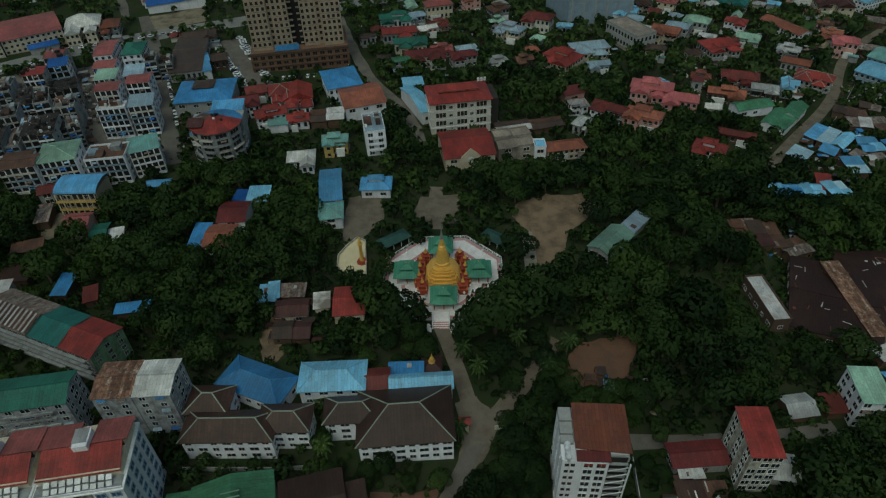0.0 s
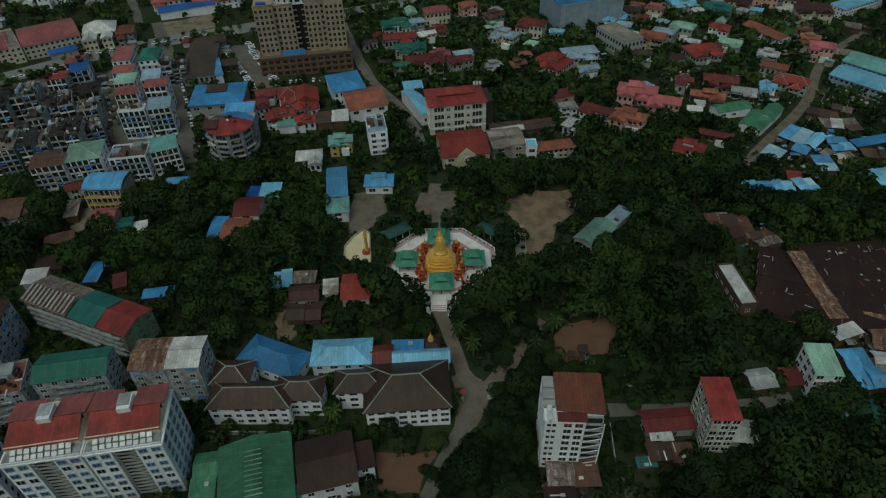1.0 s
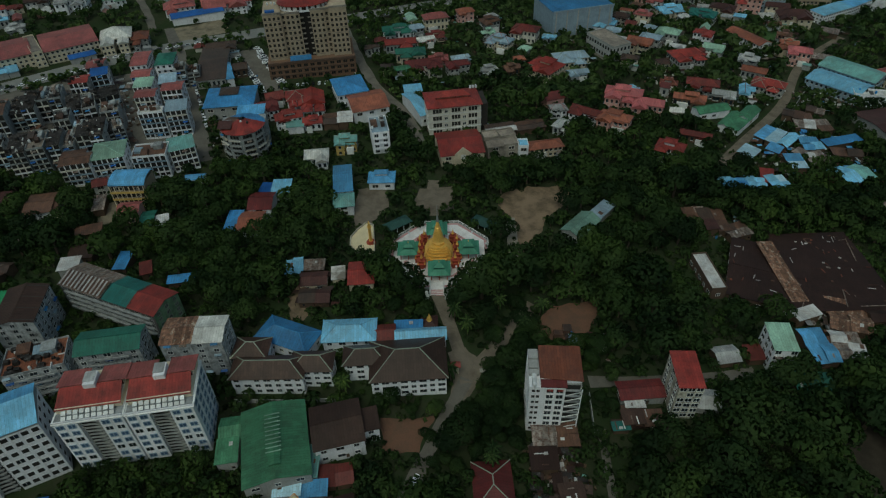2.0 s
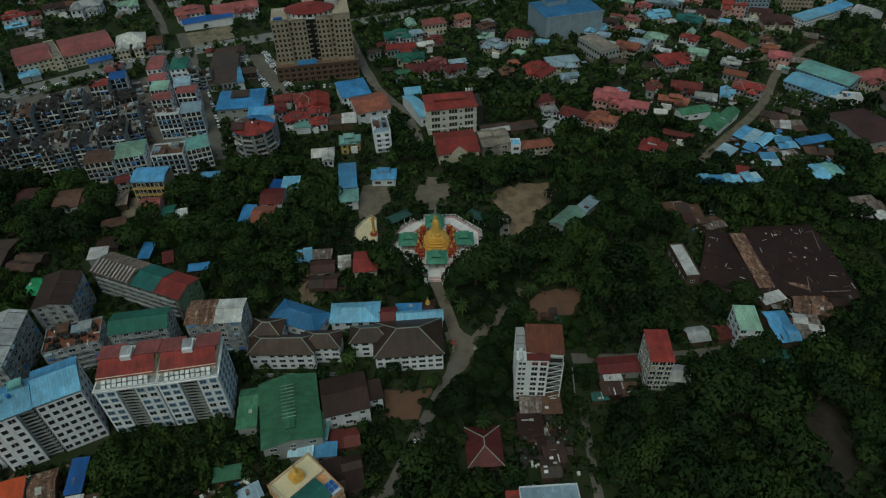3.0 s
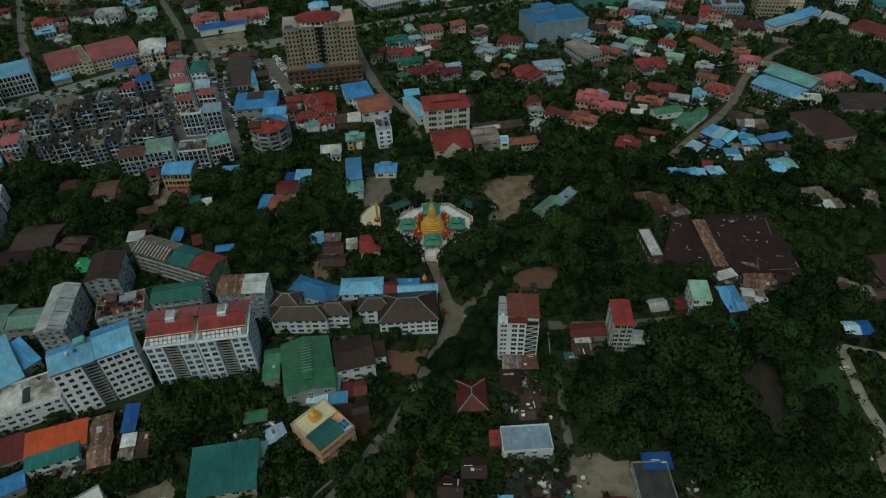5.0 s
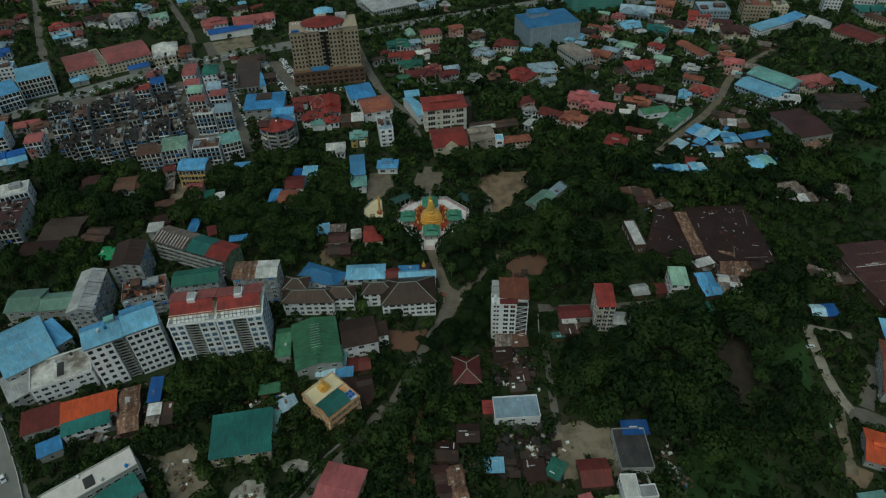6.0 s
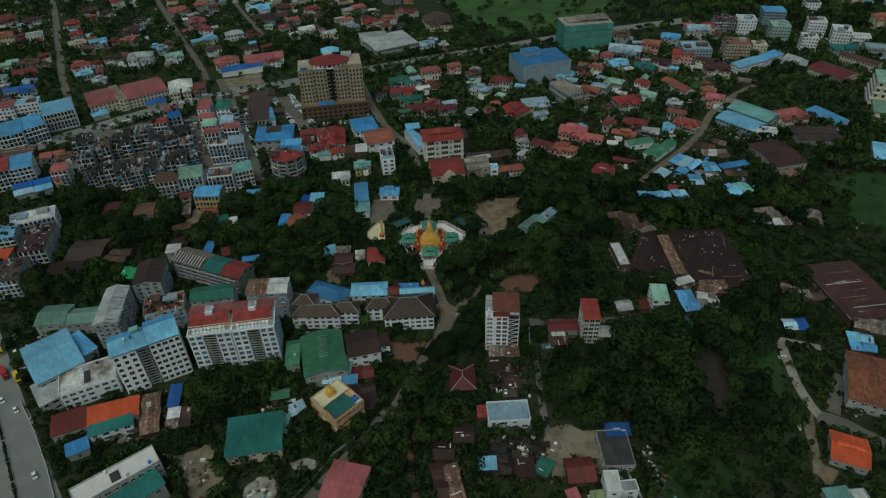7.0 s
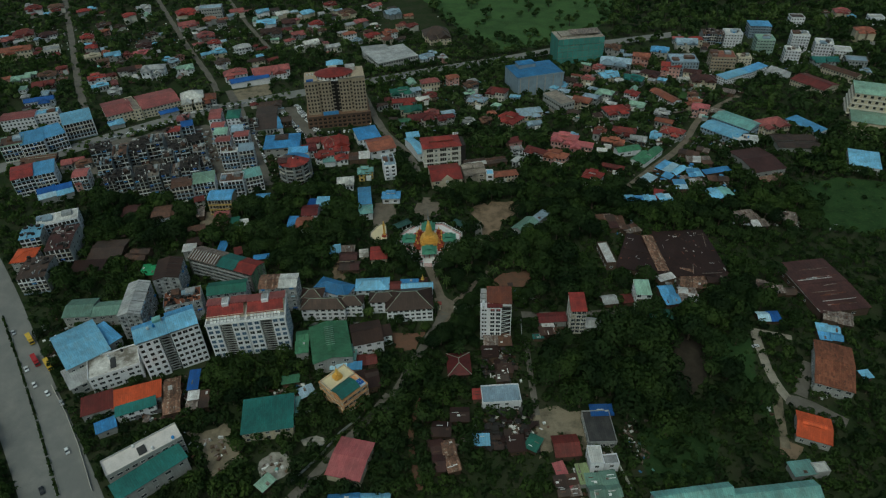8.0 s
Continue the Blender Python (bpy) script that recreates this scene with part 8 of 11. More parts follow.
def stupa(name, x, y, z, k, label, rot=0):
    """A bell-shaped gilded stupa on redented square steps, k metres per unit of height."""
    root = new(name)
    root.matrix_basis = pose(x, y, z, 0, 0, rot) @ Matrix.Diagonal((k, k, k * 1.17, 1))
    tagged(root, label, "pagoda")
    for w, z0, z1 in ((6.2, -0.5, 1.7), (5.7, 1.7, 3.0), (5.1, 3.0, 4.1), (4.5, 4.1, 5.0), (3.95, 5.0, 5.7)):
        c = [(w, w * 0.6), (w * 0.86, w * 0.6), (w * 0.86, w * 0.86), (w * 0.6, w * 0.86), (w * 0.6, w)]
        ring = [p for k in range(4) for p in ([(x, y), (-y, x), (-x, -y), (y, -x)][k] for x, y in c)]
        v, f, n = [], [], len(ring)
        for g, z in ((1.0, z0), (1.0, z1 - 0.18), (1.03, z1 - 0.14), (1.03, z1)):
            v += [(x * g, y * g, z) for x, y in ring]
        for j in range(3):
            f += [(j * n + i, j * n + (i + 1) % n, (j + 1) * n + (i + 1) % n, (j + 1) * n + i) for i in range(n)]
        f += [tuple(reversed(range(n))), tuple(range(3 * n, 4 * n))]
        part("plinth_step", Solid().add(v, f).mesh("plinth_step", "gold"), root)
    s = Solid()
    s.turned([(3.2, 5.6), (3.2, 6.0), (2.9, 6.05), (2.9, 6.5)], 8, turn=math.pi / 8)
    part("octagonal_steps", s.mesh("octagonal_steps", "gold"), root)
    s = Solid()
    s.turned([(2.7, 6.4), (2.95, 6.65), (2.95, 6.95), (2.6, 7.1), (2.5, 7.6), (2.35, 7.75), (2.45, 8.0), (2.4, 8.2), (2.3, 8.9), (2.1, 10.0), (1.75, 11.2), (1.6, 11.8)], 20)
    part("bell", s.mesh("bell", "gold"), root)
    s = Solid()
    prof = []
    for i in range(4):
        r = 1.6 - 0.16 * i
        prof += [(r, 11.8 + i * 0.3), (r, 11.98 + i * 0.3), (r - 0.12, 12.02 + i * 0.3)]
    s.turned(prof, 16)
    part("ringed_cone", s.mesh("ringed_cone", "gold"), root)
    s = Solid()
    s.turned([(0.95, 12.9), (1.35, 13.2), (0.9, 13.6), (1.0, 14.0), (0.7, 15.2), (0.45, 16.4)], 14)
    part("banana_bud", s.mesh("banana_bud", "gold"), root)
    s = Solid()
    s.turned([(0.8, 16.1), (0.7, 16.6), (0.55, 16.7), (0.5, 17.3), (0.38, 17.4), (0.34, 18.2), (0.24, 18.6), (0.2, 20.0), (0.1, 23.6)], 10)
    part("finial", s.mesh("finial", "wall_stained"), root, "dark metal spire finial")
    return root


stupa("pagoda", PX, PY, lie(PX, PY) + 1.4, 1.0, "golden bell-shaped pagoda on stepped square plinths on a marble terrace")


def pavilion(dx, dy):
    root = thing("prayer_pavilion", PX + dx, PY + dy, 0, "open prayer pavilion with a two-tier green roof and red columns", "pavilion", "pavilions round the pagoda")
    root.matrix_basis = pose(PX + dx, PY + dy, lie(PX, PY) + 1.4)
    for i in range(3):
        for j in range(3):
            if (i, j) != (1, 1):
                s = Solid().turned([(0.22, -0.3), (0.2, 4.1)], 8)
                part("column", s.mesh("column", "red_brick_lacquer"), root, m=pose((i - 1) * 3.4, (j - 1) * 3.4, 0))
    part("floor_slab", Solid().box(-3.9, 3.9, -3.9, 3.9, -0.2, 0.3).mesh("floor_slab", "marble"), root)
    part("lower_roof", Solid().add([(-4.9, -4.9, 4.0), (4.9, -4.9, 4.0), (4.9, 4.9, 4.0), (-4.9, 4.9, 4.0), (-2.2, -2.2, 5.4), (2.2, -2.2, 5.4), (2.2, 2.2, 5.4), (-2.2, 2.2, 5.4)], [(3, 2, 1, 0), (4, 5, 6, 7), (0, 1, 5, 4), (1, 2, 6, 5), (2, 3, 7, 6), (3, 0, 4, 7)]).mesh("lower_roof", "pavilion_green"), root)
    part("lantern_wall", Solid().box(-1.7, 1.7, -1.7, 1.7, 5.4, 6.5).mesh("lantern_wall", "trim_green"), root)
    cap = [(e * k, f * k, z) for k, z in ((2.6, 6.4), (2.65, 6.6), (1.1, 7.5)) for e, f in ((-1, -1), (1, -1), (1, 1), (-1, 1))]
    top = part("upper_roof", Solid().add(cap, [(3, 2, 1, 0), (8, 9, 10, 11)] + [(4 * j + i, 4 * j + (i + 1) % 4, 4 * j + 4 + (i + 1) % 4, 4 * j + 4 + i) for j in (0, 1) for i in range(4)]).mesh("upper_roof", "pavilion_green"), root)
    part("roof_finial", Solid().turned([(0.25, 7.45), (0.22, 7.7), (0.05, 8.3)], 8).mesh("roof_finial", "gold"), top, "small gilded finial")
    return root


for dx, dy in ((-13.4, -0.4), (13.4, -0.4), (0.4, -14.0), (-0.8, 13.6)):
    pavilion(dx, dy)


def guardian_shrine(dx, dy, turn):
    root = new("corner_shrine")
    root.matrix_basis = pose(PX + dx, PY + dy, lie(PX, PY) + 1.4, 0, 0, turn) @ Matrix.Diagonal((1.15, 1.15, 1.35, 1))
    tagged(root, "small dark red tiered corner shrine with gilded tips", "shrine", "shrines at the pagoda corners")
    s = Solid()
    for i, (w, z0, z1) in enumerate(((1.5, -0.2, 1.6), (1.75, 1.6, 1.9), (1.05, 1.9, 2.8), (1.3, 2.8, 3.05), (0.65, 3.05, 3.8))):
        s.box(-w, w, -w, w, z0, z1)
    part("body", s.mesh("body", "red_brick_lacquer"), root)
    part("tip", Solid().turned([(0.6, 3.8), (0.35, 4.4), (0.12, 5.2), (0.03, 6.0)], 8).mesh("tip", "gold"), root)
    for j in (-1, 1):
        part("side_tip", Solid().turned([(0.28, 1.9), (0.2, 2.3), (0.03, 3.2)], 6, at=(j * 1.35, -1.35)).mesh("side_tip", "gold"), root)
    return root


for dx in (-1, 1):
    for dy, k in ((-8.2, 7.4), (-4.2, 8.6), (0.6, 8.4), (4.8, 8.4), (8.2, 6.6)):
        guardian_shrine(dx * k, dy, 0)


def lamp_post(x, y, z):
    root = new("lamp_post")
    root.matrix_basis = pose(x, y, z)
    tagged(root, "short white lamp post with a round white globe", "lamp post", "lamp posts on the terrace")
    part("post", Solid().turned([(0.12, -0.2), (0.08, 1.7)], 6).mesh("post", "trim_white"), root)
    part("globe", Solid().turned([(0.1, 1.7), (0.4, 1.95), (0.5, 2.25), (0.4, 2.55), (0.1, 2.75)], 10).mesh("globe", "tank_white"), root)


for dx, dy in ((-9, -9.5), (-8.6, -11), (-6, -12.4), (-3.9, -12.4), (5.6, -12), (7.8, -11.2), (9.6, -10), (10.2, -7.4), (-20.4, 3.4), (21.5, 4), (-14, 13), (15.5, 12.4)):
    lamp_post(PX + dx, PY + dy, lie(PX, PY) + 1.4)


def entrance():
    root = thing("entrance_stair", PX - 0.6, PY - 23.5, 0, "pale pink stair and porch leading up to the terrace", "stairs", size=(7, 12))
    for i in range(8):
        part("step", Solid().box(-2.7, 2.7, -2.4 + i * 0.35, 4.5, -1.0, 0.1 + i * 0.17).mesh("step", "marble" if i % 2 else "marble_pink"), root)
    for e in (-1, 1):
        part("side_wall", Solid().box(e * 2.95 - 0.2, e * 2.95 + 0.2, -2.4, 4.5, -1.0, 1.9).mesh("side_wall", "trim_white"), root)
    for e in (-1, 1):
        g = new("lion_statue")
        g.matrix_basis = pose(PX - 0.6 + e * 4.2, PY - 27.0, lie(PX, PY - 27))
        tagged(g, "seated white guardian lion statue beside the stair", "statue", "lions at the stair")
        s = Solid().box(-0.9, 0.9, -1.1, 1.1, -0.3, 0.9)
        s.turned([(0.8, 0.9), (0.95, 1.5), (0.7, 2.4), (0.55, 2.7), (0.72, 3.1), (0.6, 3.6), (0.2, 3.9)], 9)
        s.tube((-0.35, -0.5, 0.9), (-0.3, -0.45, 2.2), 0.22, 0.26, 6)
        s.tube((0.35, -0.5, 0.9), (0.3, -0.45, 2.2), 0.22, 0.26, 6)
        part("body", s.mesh("body", "trim_white"), g)


entrance()
shrine = thing("gate_shrine", -1.2, 130.5, 0, "small maroon-roofed shrine topped by a gilded finial", "shrine", size=(6, 6))
for i, j in ((-1, -1), (1, -1), (1, 1), (-1, 1)):
    part("column", Solid().box(i * 2.4 - 0.2, i * 2.4 + 0.2, j * 2.4 - 0.2, j * 2.4 + 0.2, -0.5, 3.2).mesh("column", "trim_white"), shrine)
part("roof", hip_roof(5.4, 5.4, 3.2, 1.4, 0.7, "roof_maroonbrown"), shrine)
part("finial", Solid().turned([(1.1, 4.0), (1.2, 4.5), (0.95, 4.9), (0.9, 5.6), (0.45, 6.4), (0.2, 7.2), (0.04, 8.4)], 12).mesh("finial", "gold"), shrine, "gilded bell-shaped finial")
for x, y, rot in ((-17.5, 195, 36), (24, 197, -36)):
    r = thing("rest_hall", x, y, rot, "low rest hall with a dark teal hipped roof", "hall", "rest halls", size=(13, 6))
    for i in range(4):
        for e in (-1, 1):
            part("column", Solid().box(-0.15, 0.15, -0.15, 0.15, -0.5, 3.2).mesh("column", "trim_white"), r, m=pose(-5.4 + i * 3.6, e * 2.4, 0))
    part("back_wall", Solid().box(-5.8, 5.8, 2.45, 2.6, -0.5, 3.2).mesh("back_wall", "wall_white"), r)
    part("roof", hip_roof(12, 5.4, 3.2, 1.5, 0.6, "roof_trim_dark"), r)

COURT = [(-2.8, -8.5), (1.1, -10.4), (6.3, -10.7), (5.3, -0.2), (4.0, 10.7), (0.5, 13.0), (-2.9, 8.4), (-5.9, 2.2), (-5.5, -4.4)]
gold_court = thing("gold_court", -33.2, 184.5, 0, "pale yellow wedge-shaped court with a low pale wall", "court", size=(12, 14))
part("floor_slab", Solid().slab([(x, y, 0.6) for x, y in COURT], 3).mesh("floor_slab", "yard_yellow"), gold_court)
for (ax, ay), (bx, by) in zip(COURT, COURT[1:] + COURT[:1]):
    l, t = math.hypot(bx - ax, by - ay), math.degrees(math.atan2(by - ay, bx - ax))
    part("rim_wall", Solid().box(-0.1, l + 0.1, -0.2, 0.2, 0, 1.5).mesh("rim_wall", "wall_mould"), gold_court, m=pose(ax, ay, 0, 0, 0, t))
col = thing("statue_column", -29.3, 182.9, 0, "tall gilded column carrying a small statue", "column", size=(3, 3))
part("pedestal", Solid().turned([(2.2, -1), (2.2, 0.9), (1.7, 1.0), (1.7, 1.8)], 8).mesh("pedestal", "red_brick_lacquer"), col)
part("shaft", Solid().turned([(0.9, 1.8), (0.75, 2.4), (0.6, 9.0), (0.95, 9.4), (1.1, 9.9)], 12).mesh("shaft", "gold"), col)
part("statue", Solid().turned([(0.7, 9.9), (0.75, 10.4), (0.5, 11.2), (0.62, 11.8), (0.3, 12.3), (0.36, 12.7), (0.1, 13.1)], 10).mesh("statue", "gold"), col)


# ---- paired red-roofed apartment blocks ----
def rail_bank(root, x, w, d, z, n, mat, depth=1.2):
    """A recessed stair bay: floor slabs and slanted rail slats, one part each."""
    fh = z / n
    for i in range(n):
        s = Solid().box(-w / 2, w / 2, -depth * 0.45, 0, -0.1, 0.1)
        part("balcony_slab", s.mesh("balcony_slab", "wall_grey"), root, m=pose(x, -d / 2, i * fh + 0.1))
        s = Solid()
        s.slab([(-w / 2, -depth, 1.9), (w / 2, -depth, 0.2), (w / 2, -depth + 0.1, 0.2), (-w / 2, -depth + 0.1, 1.9)], 0.3)
        part("stair_rail", s.mesh("stair_rail", mat), root, m=pose(x, -d / 2, i * fh + 0.3))


def twin_block(x, y, rot):
    w, d, h, n = 20.9, 18.5, 24.2, 7
    root = thing("apartment_block", x, y, rot, "seven-storey white apartment block with red sloping roof terraces", "apartment building", "paired red-roofed blocks", size=(w, d))
    s = Solid()
    s.box(-w / 2, w / 2, -d / 2 + 1.6, d / 2, -3, h)
    part("wall", s.mesh("wall", "wall_white"), root)
    for e in (-1, 1):
        s = Solid().box(e * 6.75 - 3.6, e * 6.75 + 3.6, -d / 2, -d / 2 + 1.6, -3, h)
        bay = part("bay", s.mesh("bay", "wall_white"), root)
        for fl in range(n):
            for k in (-1.75, 1.75):
                facade(bay, 0, w, d, fl * h / n + 1.0, e * 6.75 + k, WIN["blue" if (e + fl) % 3 else "square"])
    # Thin black sheet at the back paints the stair bay's shade
    part("stair_void", Solid().box(-3.1, 3.1, -d / 2 + 1.52, -d / 2 + 1.6, -1, h - 0.4).mesh("stair_void", "painted_shade"), root)
    rail_bank(root, 0, 6.2, d - 3.2, h, n * 2, "wall_grey", 1.4)
    for side in (1, 3):
        for fl in range(n):
            for k in range(4):
                facade(root, side, w, d, fl * h / n + 1.0, -6.2 + k * 4.2, WIN["blue"])
    part("cornice", Solid().box(-w / 2 - 0.3, w / 2 + 0.3, -d / 2 - 0.3, d / 2 + 0.3, h, h + 0.35).mesh("cornice", "trim_white"), root)
    s = Solid()
    s.box(-w / 2, w / 2, -d / 2, -d / 2 + 0.25, h + 0.35, h + 1.2)
    part("parapet", s.mesh("parapet", "wall_white"), root)
    part("terrace_floor", Solid().box(-w / 2 + 0.3, w / 2 - 0.3, -d / 2 + 0.3, -d / 2 + 3.8, h + 0.35, h + 0.5).mesh("terrace_floor", "wall_stained"), root)
    part("attic_wall", Solid().box(-w / 2 + 0.6, w / 2 - 0.6, -d / 2 + 3.9, d / 2 - 0.5, h + 0.35, h + 2.6).mesh("attic_wall", "wall_cream"), root)
    for i in range(9):
        part("roof_panel", Solid().box(-0.68, 0.68, -0.08, 0.08, 0, 1.3).mesh("roof_panel", "trim_white"), root, m=pose(-7.2 + i * 1.8, -d / 2 + 2.2 + 0.15 * (i % 2), h + 1.5, -62, 0, 0))
        part("roof_panel", Solid().box(-0.68, 0.68, -0.08, 0.08, 0, 1.2).mesh("roof_panel", "trim_white"), root, m=pose(-7.1 + i * 1.8, -d / 2 + 0.7 + 0.1 * (i % 3), h + 0.8, -62, 0, 0))
    y0, y1, y2 = -d / 2 + 3.6, 1.6, d / 2 + 0.3
    q = Solid().slab([(-w / 2 + 0.5, y0, h + 2.4), (w / 2 - 0.5, y0, h + 2.4), (w / 2 - 0.9, y1, h + 4.6), (-w / 2 + 0.9, y1, h + 4.6)], 0.2)
    part("front_roof", q.mesh("front_roof", "roof_red"), root)
    s = Solid().box(-w / 2 + 0.9, w / 2 - 0.9, y1 - 0.2, y1 + 0.1, h + 2.4, h + 4.5)
    part("roof_upstand", s.mesh("roof_upstand", "roof_maroonred"), root)
    for e in (-1, 1):
        xa, xb = (-w / 2 - 0.2, -1.9) if e < 0 else (1.9, w / 2 + 0.2)
        q = Solid().slab([(xa, y1 + 0.2, h + 4.7), (xb, y1 + 0.2, h + 4.7), (xb, y2, h + 3.4), (xa, y2, h + 3.4)], 0.2)
        part("rear_roof", q.mesh("rear_roof", "roof_pinkred"), root)
    part("stair_head", Solid().box(-1.8, 1.8, 0.2, 5.5, h + 2.4, h + 6.0).mesh("stair_head", "wall_white"), root)
    part("stair_head_roof", Solid().box(-2.0, 1.4, 1.4, 5.6, h + 6.0, h + 6.2).mesh("stair_head_roof", "roof_grey"), root)
    return root


twin_block(-106.8, 80.6, 9)
twin_block(-85.8, 84.0, 9)


# ---- paired blue-roofed apartment blocks ----
def blue_block(x, y, rot, w, d, cols, stair, label):
    """A white slab block with punched windows, a sloping blue roof and, on request, an open stair bay at its right end."""
    h, n = 26.2, 7
    root = thing("apartment_block", x, y, rot, label, "apartment building", "paired blue-roofed blocks", size=(w, d))
    x1 = w / 2 - stair
    shell = part("wall", Solid().box(-w / 2, x1, -d / 2, d / 2, -3, h).mesh("wall", "wall_white"), root)
    fh = h / n
    for fl in range(n):
        for i in range(cols):
            facade(shell, 0, w, d, fl * fh + 1.0, -w / 2 + (x1 + w / 2) * (i + 0.5) / cols, WIN["dark"] if (fl * 3 + i * 5) % 7 else WIN["square"])
        for k in range(3):
            facade(shell, 1, w, d, fl * fh + 1.0, -d * 0.3 + k * d * 0.3, WIN["dark"])
    if stair:
        part("stair_wall", Solid().box(x1, w / 2, -d / 2 + 2, d / 2, -3, h).mesh("stair_wall", "wall_stained"), root)
        # Black sheet adds the shade of the open stair as colour
        part("stair_void", Solid().box(x1 + 0.2, w / 2 - 0.2, -d / 2 + 1.92, -d / 2 + 2, -1, h - 0.4).mesh("stair_void", "painted_shade"), root)
        rail_bank(root, (x1 + w / 2) / 2, stair - 0.4, d - 3.6, h, n * 2, "wall_stained", 1.5)
    part("eaves_band", Solid().box(-w / 2 - 0.15, w / 2 + 0.15, -d / 2 - 0.15, d / 2 + 0.15, h, h + 0.3).mesh("eaves_band", "wall_grey"), root)
    part("attic_void", Solid().box(-w / 2 + 0.5, w / 2 - 0.5, -d / 2 + 0.5, d / 2 - 0.4, h + 0.3, h + 1.1).mesh("attic_void", "wall_stained"), root)
    yr = d * 0.18
    s = Solid().slab([(-w / 2 - 0.4, -d / 2 - 0.5, h + 1.15), (w / 2 + 0.3, -d / 2 - 0.5, h + 1.15), (w / 2 + 0.3, yr, h + 3.2), (-w / 2 - 0.4, yr, h + 3.2)], 0.16)
    part("roof", s.mesh("roof", "roof_lightblue"), root)
    s = Solid().slab([(-w / 2 - 0.4, yr + 0.05, h + 3.2), (w / 2 + 0.3, yr + 0.05, h + 3.2), (w / 2 + 0.3, d / 2 + 0.4, h + 2.1), (-w / 2 - 0.4, d / 2 + 0.4, h + 2.1)], 0.16)
    part("rear_roof", s.mesh("rear_roof", "roof_midblue"), root)
    part("gable_wall", Solid().add([(-w / 2, -d / 2 + 0.5, h + 0.3), (-w / 2, d / 2 - 0.4, h + 0.3), (-w / 2, d / 2 - 0.4, h + 1.9), (-w / 2, yr, h + 2.9), (w / 2 - 0.2, -d / 2 + 0.5, h + 0.3), (w / 2 - 0.2, d / 2 - 0.4, h + 0.3), (w / 2 - 0.2, d / 2 - 0.4, h + 1.9), (w / 2 - 0.2, yr, h + 2.9)], [(0, 3, 2, 1), (4, 5, 6, 7), (0, 4, 7, 3), (2, 6, 5, 1), (3, 7, 6, 2)]).mesh("gable_wall", "wall_stained"), root)
    if stair:
        part("stair_head", Solid().box(-2.4, 2.0, -1.8, 1.8, 0, 2.4).mesh("stair_head", "roof_paleteal"), root, "teal sheet-clad stair head", m=pose(w / 2 - 3.5, d / 2 - 2.2, h + 2.2))
        for i in range(5):
            part("antenna", Solid().tube((0, 0, 0), (0, 0, 3.2 + 0.5 * (i % 3)), 0.1, 0.08, 4).mesh("antenna", "pole"), root, m=pose(w / 2 - 1.5 + 0.6 * (i % 2), d / 2 - 6 + i * 1.1, h + 2.2, 8 * (i % 3 - 1)))
        roof_tanks(root, 6, 6, h + 3.0, 2, 0)
    return root


CLEAR.append(([(-154, 62), (-118, 76), (-112, 65), (-148, 51)], 0.0))
# Pane painted near-black in place of the room's shade
WIN["dark"] = window_mesh("window", 1.9, 1.9, "painted_shade", "wall_white", 0.1, 0.1, 1)
blue_block(-142.0, 63.6, 28, 16.2, 13.0, 3, 5.2, "seven-storey white apartment block with blue sheet roof and stair bay")
blue_block(-128.6, 72.6, 28, 14.4, 15.5, 5, 0, "seven-storey white apartment block with a light blue sheet roof")


